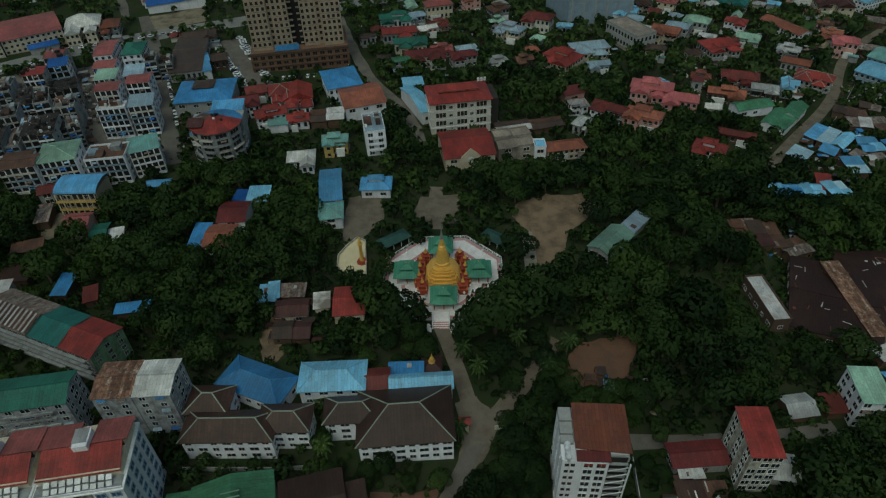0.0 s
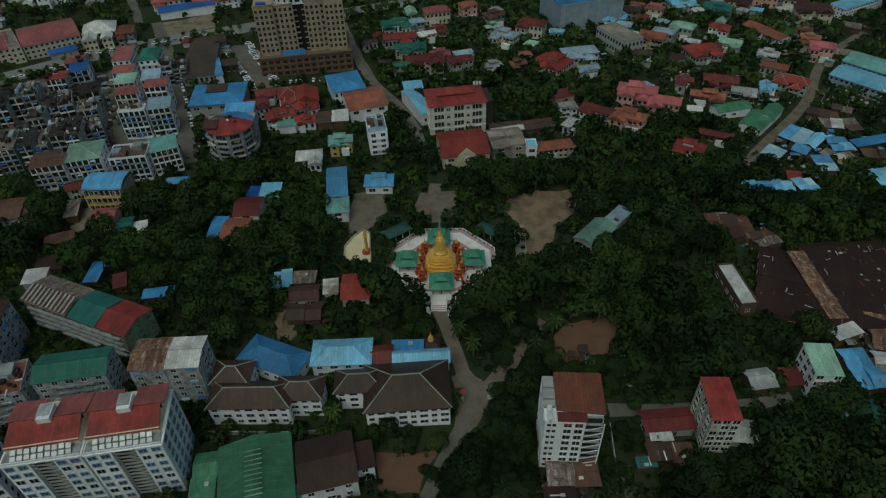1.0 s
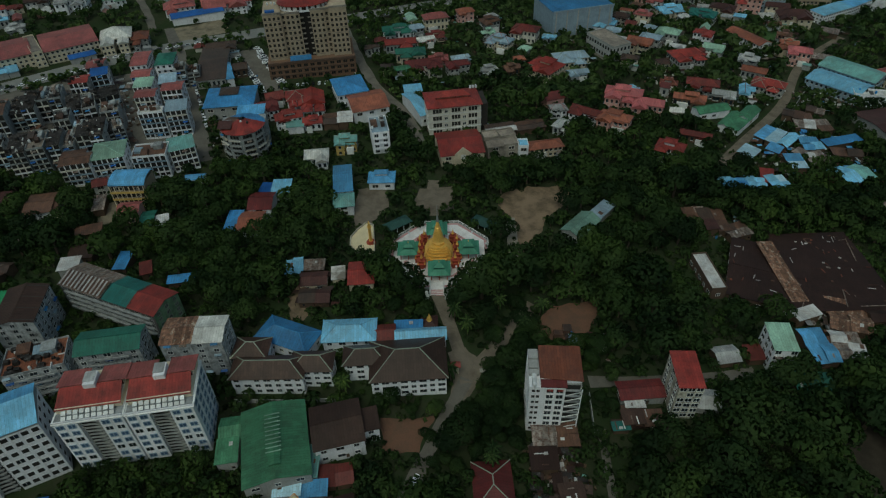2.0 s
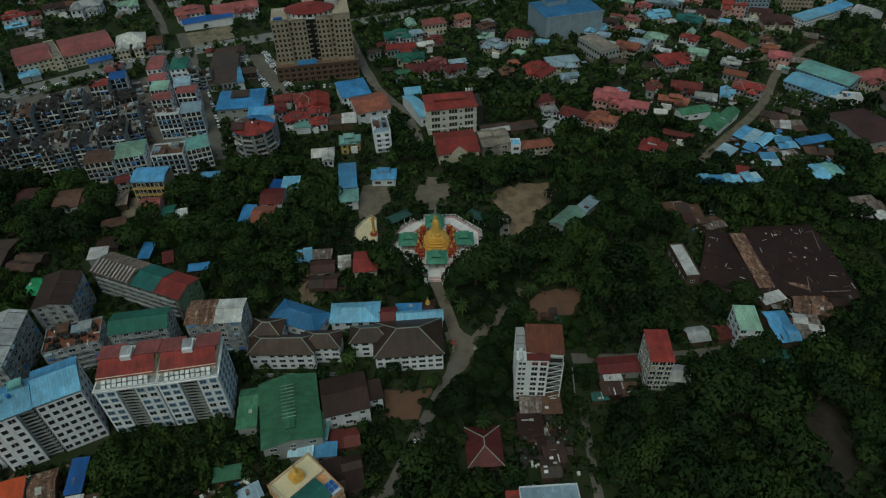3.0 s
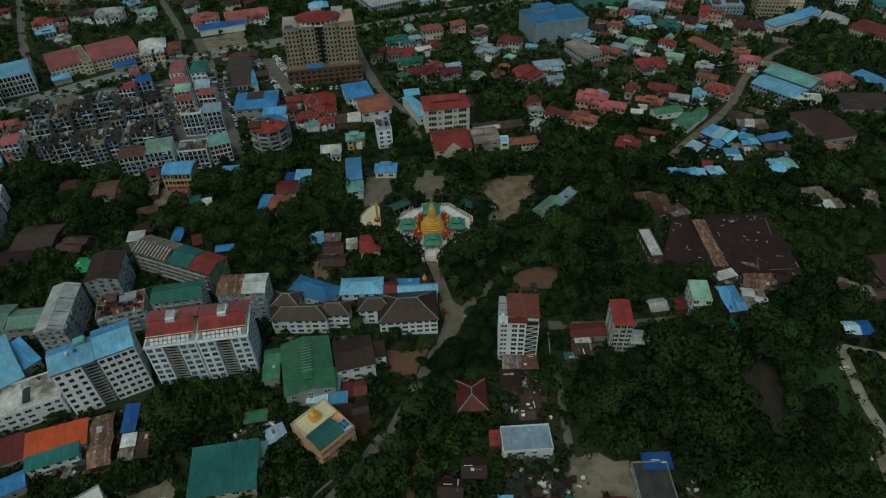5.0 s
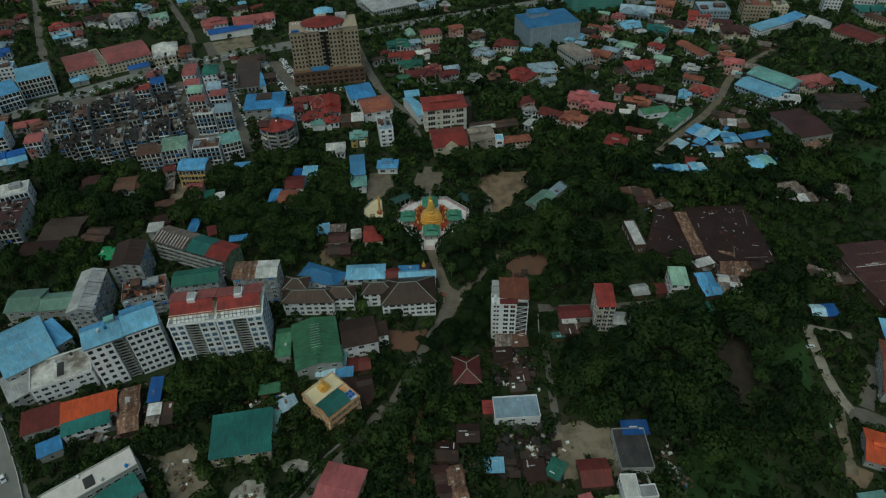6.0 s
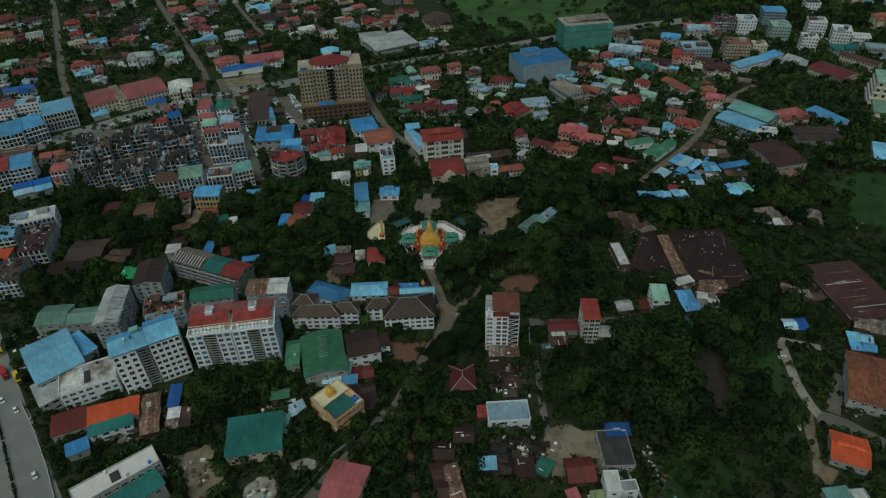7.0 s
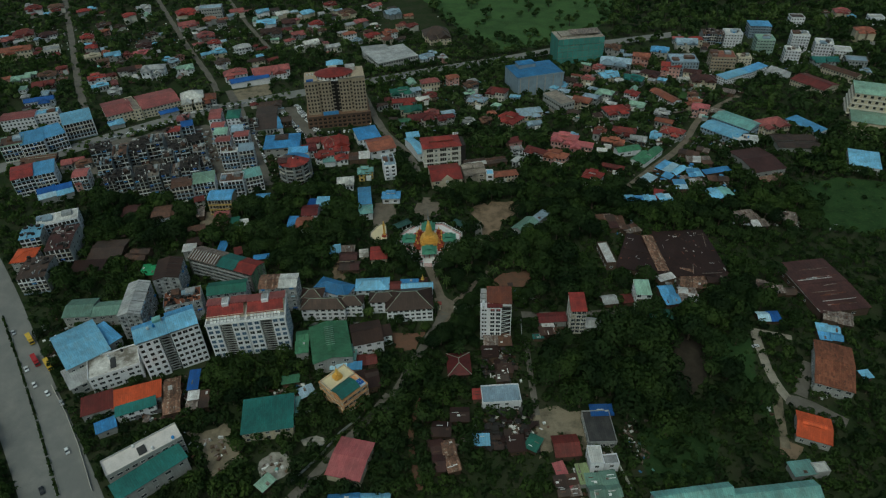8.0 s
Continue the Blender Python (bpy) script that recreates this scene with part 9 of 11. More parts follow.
# ---- slim white block ----
def white_block():
    w, d, h, n = 17.2, 15.7, 24, 8
    root = thing("apartment_block", 42.0, 92.4, -3, "slim eight-storey white apartment block with a brown roof", "apartment building", size=(w, d))
    shell = part("wall", Solid().box(-w / 2, 3.2, -d / 2, d / 2, -3, h).mesh("wall", "wall_white"), root)
    part("wall", Solid().box(3.2, w / 2, -d / 2 + 2.2, d / 2, -3, h).mesh("wall", "wall_grey"), root)
    # Shade of the stair well laid on as a near-black sheet
    part("stair_void", Solid().box(3.4, w / 2 - 0.3, -d / 2 + 2.1, -d / 2 + 2.2, -1, h - 0.5).mesh("stair_void", "painted_shade"), root)
    for fl in range(n):
        z = fl * h / n
        for i, k in enumerate((-1.9, 1.3)):
            facade(shell, 0, w, d, z + 1.0, k, WIN["square"])
        for k in (-7.3, -5.8):
            facade(shell, 0, w, d, z + 1.3, k, WIN["small"])
        for k in range(3):
            facade(shell, 3, w, d, z + 1.0, -5 + 5 * k, WIN["plain"])
            facade(root, 1, w, d, z + 1.0, -5 + 5 * k, WIN["plain"])
        part("balcony_slab", Solid().box(3.2, w / 2, -d / 2 + 1.3, -d / 2 + 2.2, -0.12, 0.12).mesh("balcony_slab", "wall_stained"), root, m=pose(0, 0, z + 0.2))
        q = Solid().slab([(3.2, -d / 2 - 0.4, 0.2), (w / 2, -d / 2 - 0.4, 2.3), (w / 2, -d / 2 - 0.25, 2.3), (3.2, -d / 2 - 0.25, 0.2)], 0.35)
        part("stair_rail", q.mesh("stair_rail", "trim_white"), root, m=pose(0, 0, z))
    part("corner_pier", Solid().box(w / 2 - 0.3, w / 2, -d / 2 - 0.4, -d / 2 + 0.1, -3, h).mesh("corner_pier", "wall_white"), root)
    for i in range(2):
        part("sign_panel", Solid().box(-0.9, 0.9, -0.12, 0, 0, 1.0).mesh("sign_panel", "roof_red"), root, "dark red panel", m=pose(-1.9 + 3.4 * i, -d / 2, h - 1.2))
    q = Solid().slab([(-5.2, -d / 2 + 2.8, h + 2.0), (w / 2 + 0.4, -d / 2 + 1.8, h + 2.0), (w / 2 + 0.4, d / 2 + 0.3, h + 3.0), (-5.2, d / 2 + 0.3, h + 3.0)], 0.2)
    part("main_roof", q.mesh("main_roof", "roof_rustred"), root, "reddish-brown sheet roof")
    q = Solid().slab([(-5.0, -d / 2 - 0.2, h + 1.0), (3.6, -d / 2 - 0.2, h + 1.0), (3.6, -d / 2 + 2.6, h + 1.7), (-5.0, -d / 2 + 2.6, h + 1.7)], 0.18)
    part("front_roof", q.mesh("front_roof", "roof_maroonred"), root)
    part("attic_wall", Solid().box(-5.0, w / 2, -d / 2 + 2.7, d / 2, h, h + 1.9).mesh("attic_wall", "wall_white"), root)
    for i, (a, b) in enumerate(((3.6, 7.6), (-0.2, 3.2), (-2.8, -0.6))):
        part("roof_box", Solid().box(-w / 2, -5.3, a, b, h, h + 1.6 - i * 0.3).mesh("roof_box", "wall_grey"), root)
    for i in range(4):
        part("water_tank", Solid().turned([(0.75, h), (0.8, h + 0.3), (0.8, h + 1.5), (0.6, h + 1.8), (0.15, h + 1.9)], 12, at=(-7.0, -3.4 - 1.25 * i)).mesh("water_tank", "tank_white"), root)
    part("parapet", Solid().box(-w / 2, 3.2, -d / 2, -d / 2 + 0.2, h, h + 0.9).mesh("parapet", "wall_white"), root)
    return root


white_block()


# ---- hotel with tiered red roof ----
def hotel():
    w, d, h, n = 31.0, 20.0, 18.0, 4
    root = thing("hotel", 9.8, 299.2, 9, "four-storey cream hotel with deep window bays and a tiered red roof", "hotel", size=(w, d))
    shell = part("wall", Solid().box(-w / 2, w / 2, -d / 2, d / 2, -2, h).mesh("wall", "wall_offwhite"), root)
    for fl in range(n):
        z = fl * h / n
        part("floor_band", Solid().box(-w / 2 - 0.25, w / 2 + 0.25, -d / 2 - 0.25, d / 2 + 0.25, -0.2, 0.2).mesh("floor_band", "trim_white"), root, m=pose(0, 0, z + h / n - 0.1))
        for k in (-10.4, 0.6, 10.6):
            facade(shell, 0, w, d, z + 0.9, k, WIN["slot2"])
        for k in (-5.2, 5.6):
            facade(shell, 0, w, d, z + 1.0, k, WIN["plain"])
        for side in (1, 3):
            for k in (-6, 0, 6):
                facade(shell, side, w, d, z + 1.0, k, WIN["wide"])
    part("side_annex", Solid().box(w / 2 - 4.5, w / 2 + 4.5, -d / 2 + 2.5, d / 2 - 1, -2, h - 1.5).mesh("side_annex", "wall_dark"), root)
    part("lower_roof", hip_roof(w, d, h, 3.0, 0.9, "roof_red"), root)
    part("upper_wall", Solid().box(-w * 0.3, w * 0.3, -3.2, 3.2, h + 1.5, h + 3.2).mesh("upper_wall", "wall_cream"), root)
    part("upper_roof", hip_roof(w * 0.62, 6.8, h + 3.2, 1.8, 0.9, "roof_red"), root)
    for i in range(3):
        part("water_tank", Solid().turned([(0.7, 0), (0.7, 1.6), (0.2, 1.9)], 10).mesh("water_tank", "tank_white"), root, m=pose(w / 2 - 3 + 1.7 * i, d / 2 - 1.5, h + 1.2))
    return root


hotel()
orn = thing("gable_front", 15.2, 253.2, 9, "ornate cream gable front with a round window", "gable", size=(9, 1))
s = Solid().add([(-4.6, 0, 0), (4.6, 0, 0), (4.6, 0, 8.4), (0, 0, 12.6), (-4.6, 0, 8.4), (-4.6, -0.5, 0), (4.6, -0.5, 0), (4.6, -0.5, 8.4), (0, -0.5, 12.6), (-4.6, -0.5, 8.4)],
                [(9, 8, 7, 6, 5), (0, 1, 2, 3, 4), (5, 6, 1, 0), (6, 7, 2, 1), (7, 8, 3, 2), (8, 9, 4, 3), (9, 5, 0, 4)])
part("gable", s.mesh("gable", "wall_cream"), orn)
part("round_window", Solid().turned([(1.5, 0), (1.5, 0.25), (1.1, 0.3)], 14).mesh("round_window", "trim_white"), orn, m=pose(0, -0.5, 6.6, 90, 0, 0))


# ---- brown tower ----
def tower():
    h = 42.0
    root = thing("office_tower", -87.0, 381.0, 10.5, "tan high-rise of stepped wings above a dark brown podium", "tower", size=(57, 40))
    y0 = -13.0
    # each bay: left, right, how far it stands forward, height
    bays = ((-27, -15.5, 0.0, h), (-15.5, -12.5, -1.6, h - 1.5), (-12.5, -3.5, -0.6, h - 0.6), (3.5, 12.5, -0.8, h + 0.4), (12.5, 15.5, -1.8, h), (15.5, 27, 1.2, h + 1.6))
    for xa, xb, out, top in bays:
        part("bay", Solid().box(xa, xb, y0 - out, 14, -2, top).mesh("bay", "wall_tan"), root)
        part("parapet", Solid().box(xa - 0.3, xb + 0.3, y0 - out - 0.3, y0 - out + 0.3, top, top + 1.2).mesh("parapet", "wall_concrete"), root)
        n = max(1, round((xb - xa) / 2.7))
        for fl in range(8):
            z = 13.8 + fl * 3.5
            if z + 2 > top:
                continue
            for i in range(n):
                part("window", WIN["tower"], root, m=pose(xa + (xb - xa) * (i + 0.5) / n, y0 - out, z))
            part("floor_band", Solid().box(xa, xb, -0.12, 0, 0, 0.35).mesh("floor_band", "wall_concrete"), root, m=pose(0, y0 - out, z - 0.9))
    for e in (-1, 1):
        for fl in range(8):
            for k in range(7):
                part("window", WIN["tower"], root, m=pose(0, 0, 0, 0, 0, 90 * e) @ pose(e * (-9 + k * 3.4), -27, 13.8 + fl * 3.5))
    # Core coloured near-black to give the slot its shade
    part("core", Solid().box(-3.5, 3.5, y0 + 3.5, 13, -2, h + 1.5).mesh("core", "painted_shade"), root, "recessed middle slot with its shade painted near-black")
    for fl in range(8):
        for e, wd in ((-2.2, 2.4), (2.4, 1.8)):
            part("balcony", ledge(wd, 2.2, 0.9).mesh("balcony", "wall_concrete"), root, m=pose(e, y0 + 3.5, 13.2 + fl * 3.5))
    podium = part("podium", Solid().box(-29, 29, y0 - 6.5, 15, -2, 11.5).mesh("podium", "wall_podium"), root, "dark brown podium storeys")
    part("podium_rail", Solid().box(-29.2, 29.2, y0 - 6.7, y0 - 6.4, 11.5, 12.5).mesh("podium_rail", "wall_brick"), root)
    part("podium_canopy", Solid().slab([(-14, y0 - 6.2, 12.9), (0, y0 - 6.2, 12.9), (0, y0 - 1.2, 14.2), (-14, y0 - 1.2, 14.2)], 0.3).mesh("podium_canopy", "roof_blue"), root)
    for fl in range(3):
        part("podium_ledge", Solid().box(-29.3, 29.3, y0 - 7.0, y0 - 6.5, 0, 0.4).mesh("podium_ledge", "wall_brick"), root, m=pose(0, 0, 3.4 + fl * 3.8))
        for i in range(13):
            part("window", WIN["tower_wide"], podium, m=pose(-26.4 + i * 4.4, y0 - 6.5, 1.0 + fl * 3.7))
    for e in (-1, 1):
        for k in range(5):
            part("window", WIN["tower_wide"], podium, m=pose(0, 0, 0, 0, 0, 90 * e) @ pose(e * (-14 + k * 5.4), -29, 5.5))
    ring = [(17.5 * math.cos(2 * math.pi * i / 24), 1 + 12.5 * math.sin(2 * math.pi * i / 24)) for i in range(24)]
    m = 24
    s = Solid().add([(x, y, h + 3.0) for x, y in ring] + [(x * 0.3, 1 + (y - 1) * 0.3, h + 6.4) for x, y in ring] + [(x, y, h + 2.6) for x, y in ring],
                    [(i, (i + 1) % m, m + (i + 1) % m, m + i) for i in range(m)] + [tuple(range(m, 2 * m)), tuple(reversed(range(2 * m, 3 * m)))] + [(2 * m + i, 2 * m + (i + 1) % m, (i + 1) % m, i) for i in range(m)])
    part("oval_roof", s.mesh("oval_roof", "roof_red"), root, "red oval roof")
    drum = Solid().add([(x * 0.93, 1 + (y - 1) * 0.93, z) for z in (h - 1, h + 2.7) for x, y in ring], [(i, (i + 1) % m, m + (i + 1) % m, m + i) for i in range(m)])
    part("drum_wall", drum.mesh("drum_wall", "wall_white"), root, "white glazed drum below the oval roof")
    for i in range(12, 24):
        x, y = ring[i]
        part("window", WIN["tower_wide"], root, m=pose(x * 0.93, 1 + (y - 1) * 0.93, h + 0.6, 0, 0, math.degrees(math.atan2(y - 1, x)) + 90))
    part("roof_room", Solid().box(-4.5, 3.5, 4, 13, h + 3, h + 8).mesh("roof_room", "wall_offwhite"), root)
    part("roof_room_roof", hip_roof(14, 9, h + 8, 3.2, 0.8, "roof_lightblue"), root, "pale blue hipped roof", m=pose(2, 10, 0))
    part("side_plant", Solid().box(11, 20, 5, 13, h + 1.6, h + 5).mesh("side_plant", "roof_whitetin"), root)
    part("roof_cooler", Solid().box(-25, -19, y0 + 1, y0 + 4, h, h + 2).mesh("roof_cooler", "roof_deepblue"), root)
    for i in range(4):
        part("water_tank", TANK["white"], root, m=pose(-24 + i * 2.4, 6 + 1.2 * (i % 2), h))
    return root


# Tower openings: shade behind them painted as near-black panes
WIN["tower"] = window_mesh("window", 1.55, 1.9, "painted_shade", "wall_tan", 0.12, 0.12, 1)
WIN["tower_wide"] = window_mesh("window", 2.6, 1.9, "painted_shade", "wall_podium", 0.12, 0.14, 2)
tower()


# ---- golden-topped monastery ----
def monastery():
    w, d, h, n = 21.0, 18.2, 12.5, 3
    root = thing("monastery", -39.8, 42.6, -44, "square orange-and-cream monastery with a dark teal roof", "monastery", size=(w, d))
    root.matrix_basis = root.matrix_basis @ Matrix.Diagonal((0.93, 0.93, 0.95, 1))
    shell = part("wall", Solid().box(-w / 2 + 1.2, w / 2 - 1.2, -d / 2 + 1.2, d / 2 - 1.2, -3, h).mesh("wall", "wall_orangewall"), root)
    for fl in range(1, n + 1):
        z = fl * h / n
        part("gallery_slab", Solid().box(-w / 2, w / 2, -d / 2, d / 2, -0.25, 0.15).mesh("gallery_slab", "wall_cream"), root, m=pose(0, 0, z - 0.2))
        s = Solid()
        s.box(-w / 2, w / 2, -d / 2, -d / 2 + 0.15, 0, 0.9)
        s.box(-w / 2, w / 2, d / 2 - 0.15, d / 2, 0, 0.9)
        s.box(-w / 2, -w / 2 + 0.15, -d / 2, d / 2, 0, 0.9)
        s.box(w / 2 - 0.15, w / 2, -d / 2, d / 2, 0, 0.9)
        part("gallery_rail", s.mesh("gallery_rail", "wall_orangewall"), root, m=pose(0, 0, z))
    for side, span in ((0, w), (1, d), (2, w), (3, d)):
        for i in range(6):
            off = (d if side % 2 == 0 else w) / 2 - 0.3
            part("post", Solid().box(-0.16, 0.16, -0.16, 0.16, -2, h).mesh("post", "wall_cream"), root, m=pose(0, 0, 0, 0, 0, 90 * side) @ pose(span * (i / 5 - 0.5) * 0.96, -off, 0))
            if i < 5:
                for fl in range(n):
                    part("window", WIN["square"], shell, m=pose(0, 0, 0, 0, 0, 90 * side) @ pose(span * ((i + 0.5) / 5 - 0.5) * 0.85, -off + 0.9, fl * h / n + 1.0))
    part("roof_deck", Solid().box(-w / 2 + 0.8, -0.6, -d / 2 + 1.2, d / 2 - 0.8, h + 0.1, h + 0.5).mesh("roof_deck", "yard_yellow"), root, "pale yellow roof deck")
    s = Solid()
    for a, b, c, e in ((-w / 2 + 0.6, -0.4, -d / 2 + 1.0, -d / 2 + 1.2), (-w / 2 + 0.6, -0.4, d / 2 - 0.8, d / 2 - 0.6), (-w / 2 + 0.6, -w / 2 + 0.8, -d / 2 + 1.2, d / 2 - 0.8), (-0.6, -0.4, -d / 2 + 1.2, d / 2 - 0.8)):
        s.box(a, b, c, e, h, h + 1.5)
    part("deck_parapet", s.mesh("deck_parapet", "wall_cream"), root)
    part("green_roof", gable_roof(12.5, 9.2, h + 1.4, 1.8, 0.3, "roof_teal"), root, "dark teal sheet roof", m=pose(4.9, -2.2, 0, 0, 0, 90))
    part("attic_wall", Solid().box(0.4, 9.4, -8.4, 4.0, h, h + 1.5).mesh("attic_wall", "wall_orangewall"), root)
    part("tank_deck", Solid().box(4.0, 9.8, 4.6, 8.4, h + 0.2, h + 0.8).mesh("tank_deck", "bluegrey_deck"), root)
    for i in range(2):
        for j in range(2):
            part("solar_panel", Solid().box(-0.95, 0.95, -0.7, 0.7, 0, 0.1).mesh("solar_panel", "roof_deepblue"), root, m=pose(5.6 + 2.2 * i, 5.7 + 1.7 * j, h + 1.1, 12, 0, 0))
    return root


surface("bluegrey_deck", (0.5, 0.58, 0.68), 0.6)
monastery()
ca, sa = math.cos(radians(-44)), math.sin(radians(-44))
ux, uy = -6.4, 0.0
stupa("roof_stupa", -38.6 + ux * ca - uy * sa, 41.8 + ux * sa + uy * ca, lie(-38.6, 41.8) + 13.0, 0.37, "small gilded stupa standing on the monastery roof deck", -44)


# ---- round-fronted apartments ----
def round_block():
    root = thing("apartment_block", -106.5, 268.0, 8, "stained five-storey apartment block with a many-sided front of stacked balconies", "apartment building", size=(27, 25))
    n, h, r = 5, 16.0, 11.8
    m = 10
    part("wall", Solid().turned([(r, -2), (r, h)], m, turn=math.pi / m).mesh("wall", "wall_stained"), root)
    part("rear_wing", Solid().box(-12, 12, 1, 12, -2, h - 0.5).mesh("rear_wing", "wall_stained"), root)
    flat = r * math.cos(math.pi / m)
    side = 2 * r * math.sin(math.pi / m)
    for i in range(m):
        t = i * 360 / m + 90
        if 20 < (t - 90) % 360 < 160:
            continue
        for fl in range(n):
            z = fl * h / n
            at = pose(0, 0, z, 0, 0, t) @ pose(0, -flat, 0)
            part("window", WIN["loggia"], root, m=at @ pose(0, 0, 0.7))
            if (i + fl) % 4:
                part("balcony", ledge(side * 0.86, 1.5, 0.85).mesh("balcony", ("wall_grey", "wall_offwhite", "wall_mould", "wall_stained")[(i * 3 + fl) % 4]), root, m=at @ pose(0, 0, 0.05))
            if (i * 5 + fl * 3) % 7 == 0:
                part("awning", AWNING[(i + fl) % 4], root, m=at @ pose(0.4, -1.3, 2.9))
    rim = [(1.07 * r * math.cos(2 * math.pi * i / 14), 1.07 * r * math.sin(2 * math.pi * i / 14)) for i in range(14)]
    for a, b, mat, words in ((8, 14, "roof_red", "red fan-shaped sheet roof"), (5, 8, "roof_rust", "rusty brown sheet roof"), (0, 5, "roof_blue", "blue sheet roof")):
        ring = [rim[k % 14] for k in range(a, b + 1)]
        for p, q in zip(ring, ring[1:]):
            s = Solid().slab([(p[0], p[1], h + 0.7), (q[0], q[1], h + 0.7), (q[0] * 0.15, 2 + q[1] * 0.15, h + 3.2), (p[0] * 0.15, 2 + p[1] * 0.15, h + 3.2)], 0.15)
            part("roof_sheet", s.mesh("roof_sheet", mat), root, words)
    part("roof_room", Solid().box(-9.5, -5.5, -3, 2, h, h + 2.8).mesh("roof_room", "wall_stained"), root)
    part("roof_lean_to", Solid().slab([(-12.5, -6, h + 2.2), (-5, -7.5, h + 2.2), (-4.5, 0, h + 3.4), (-12, 1, h + 3.4)], 0.12).mesh("roof_lean_to", "roof_maroonbrown"), root)
    roof_tanks(root, 14, 12, h, 3, 2.0)


# Arched and balcony openings get their inner shade from near-black panes
WIN["arched"] = window_mesh("window", 2.6, 2.6, "painted_shade", "wall_offwhite", 0.25, 0.3, 1)
WIN["loggia"] = window_mesh("window", 5.0, 2.0, "painted_shade", "wall_stained", 0.1, 0.14, 3)
round_block()

# ---- blue cube hall, netted high-rise, tiered cream building ----
cube = thing("exhibition_hall", 107.0, 462.0, 16, "large windowless grey hall with a bright blue roof", "hall", size=(50, 38))
part("wall", Solid().box(-25, 25, -19, 19, -2, 19.5).mesh("wall", "wall_bluewall"), cube)
part("parapet", Solid().box(-25.3, 25.3, -19.3, -19, 18.5, 20.5).mesh("parapet", "wall_bluewall"), cube)
part("roof", hip_roof(50, 38, 19.6, 2.0, 0.2, "roof_blue"), cube)
part("roof_room", Solid().box(-16, 2, 2, 14, 19.5, 25).mesh("roof_room", "wall_bluewall"), cube)
part("roof_room_roof", hip_roof(18, 12, 25, 1.5, 0.4, "roof_blue"), cube, m=pose(-7, 8, 0))
for i in range(6):
    part("pilaster", Solid().box(-0.5, 0.5, -0.35, 0, -1, 19.5).mesh("pilaster", "wall_grey"), cube, m=pose(-22.5 + 9 * i, -19, 0))

net = thing("netted_building", 166.0, 547.0, 8.5, "high-rise under construction wrapped in green netting", "building site", size=(53, 28))
part("frame_core", Solid().box(-26, 26, -13.5, 13.5, -2, 29).mesh("frame_core", "wall_concrete"), net)
for fl in range(8):
    part("floor_slab", Solid().box(-26.8, 26.8, -14.4, 14.4, -0.2, 0.2).mesh("floor_slab", "wall_concrete"), net, m=pose(0, 0, 3 + fl * 3.7))
for i in range(9):
    for fl in range(4):
        part("net_sheet", Solid().box(-2.85, 2.85, -0.06, 0.06, 0, 6.9).mesh("net_sheet", "net_green"), net, m=pose(-24 + 6 * i, -14.7 + 0.18 * ((i * 3 + fl) % 3), 0.5 + 7.2 * fl))
for i in range(4):
    for e in (-1, 1):
        part("net_sheet", Solid().box(-0.06, 0.06, -3.3, 3.3, 0, 28.5).mesh("net_sheet", "net_green"), net, m=pose(e * 27.1, -10.5 + 7 * i, 0.5))
part("roof_frame", Solid().box(-22, 10, -8, 8, 29, 31).mesh("roof_frame", "wall_concrete"), net)
part("roof_sheet", Solid().slab([(-10, -9, 32), (24, -9, 32), (24, 6, 33), (-10, 6, 33)], 0.2).mesh("roof_sheet", "roof_rusttin"), net)

cake = thing("tiered_building", 441.0, 404.0, -25, "tall cream tiered building with arched windows and green roofs", "building", size=(60, 76))
for i in range(5):
    w, d, z = 60 - i * 1.3, 38 - i * 1.3, i * 4.9
    part("tier", Solid().box(-w / 2, w / 2, -d / 2, d / 2, z if i else -3, z + 4.9).mesh("tier", "wall_cream"), cake)
    part("cornice", Solid().box(-w / 2 - 0.5, w / 2 + 0.5, -d / 2 - 0.5, d / 2 + 0.5, z + 4.5, z + 4.95).mesh("cornice", "wall_offwhite"), cake)
    for k in range(9):
        facade(cake, 0, w, d, z + 1.2, -w / 2 + 3 + k * 6, WIN["arched"])
    for k in range(6):
        facade(cake, 3, w, d, z + 1.2, -d / 2 + 3 + k * 6, WIN["arched"])
part("roof", hip_roof(54, 32, 24.6, 2.2, 1.0, "roof_palegreen"), cake)
part("front_wing", Solid().box(-26, 30, -46, -19.2, -3, 8.5).mesh("front_wing", "wall_cream"), cake)
part("front_wing_roof", hip_roof(56, 26, 8.5, 2.4, 1.2, "roof_palegreen"), cake, m=pose(2, -32.6, 0))
part("terrace_wing", Solid().box(-30, 30, -74, -46.2, -3, 4.6).mesh("terrace_wing", "wall_cream"), cake)
part("terrace_parapet", Solid().box(-30.4, 30.4, -74.4, -73.8, 4.2, 5.6).mesh("terrace_parapet", "wall_cream"), cake)
for k in range(6):
    if k < 4:
        facade(cake, 3, 52, 0, 4.6, 22 + k * 6, WIN["arched"])
    facade(cake, 0, 60, 148, 1.4, -26 + k * 6, WIN["arched"])


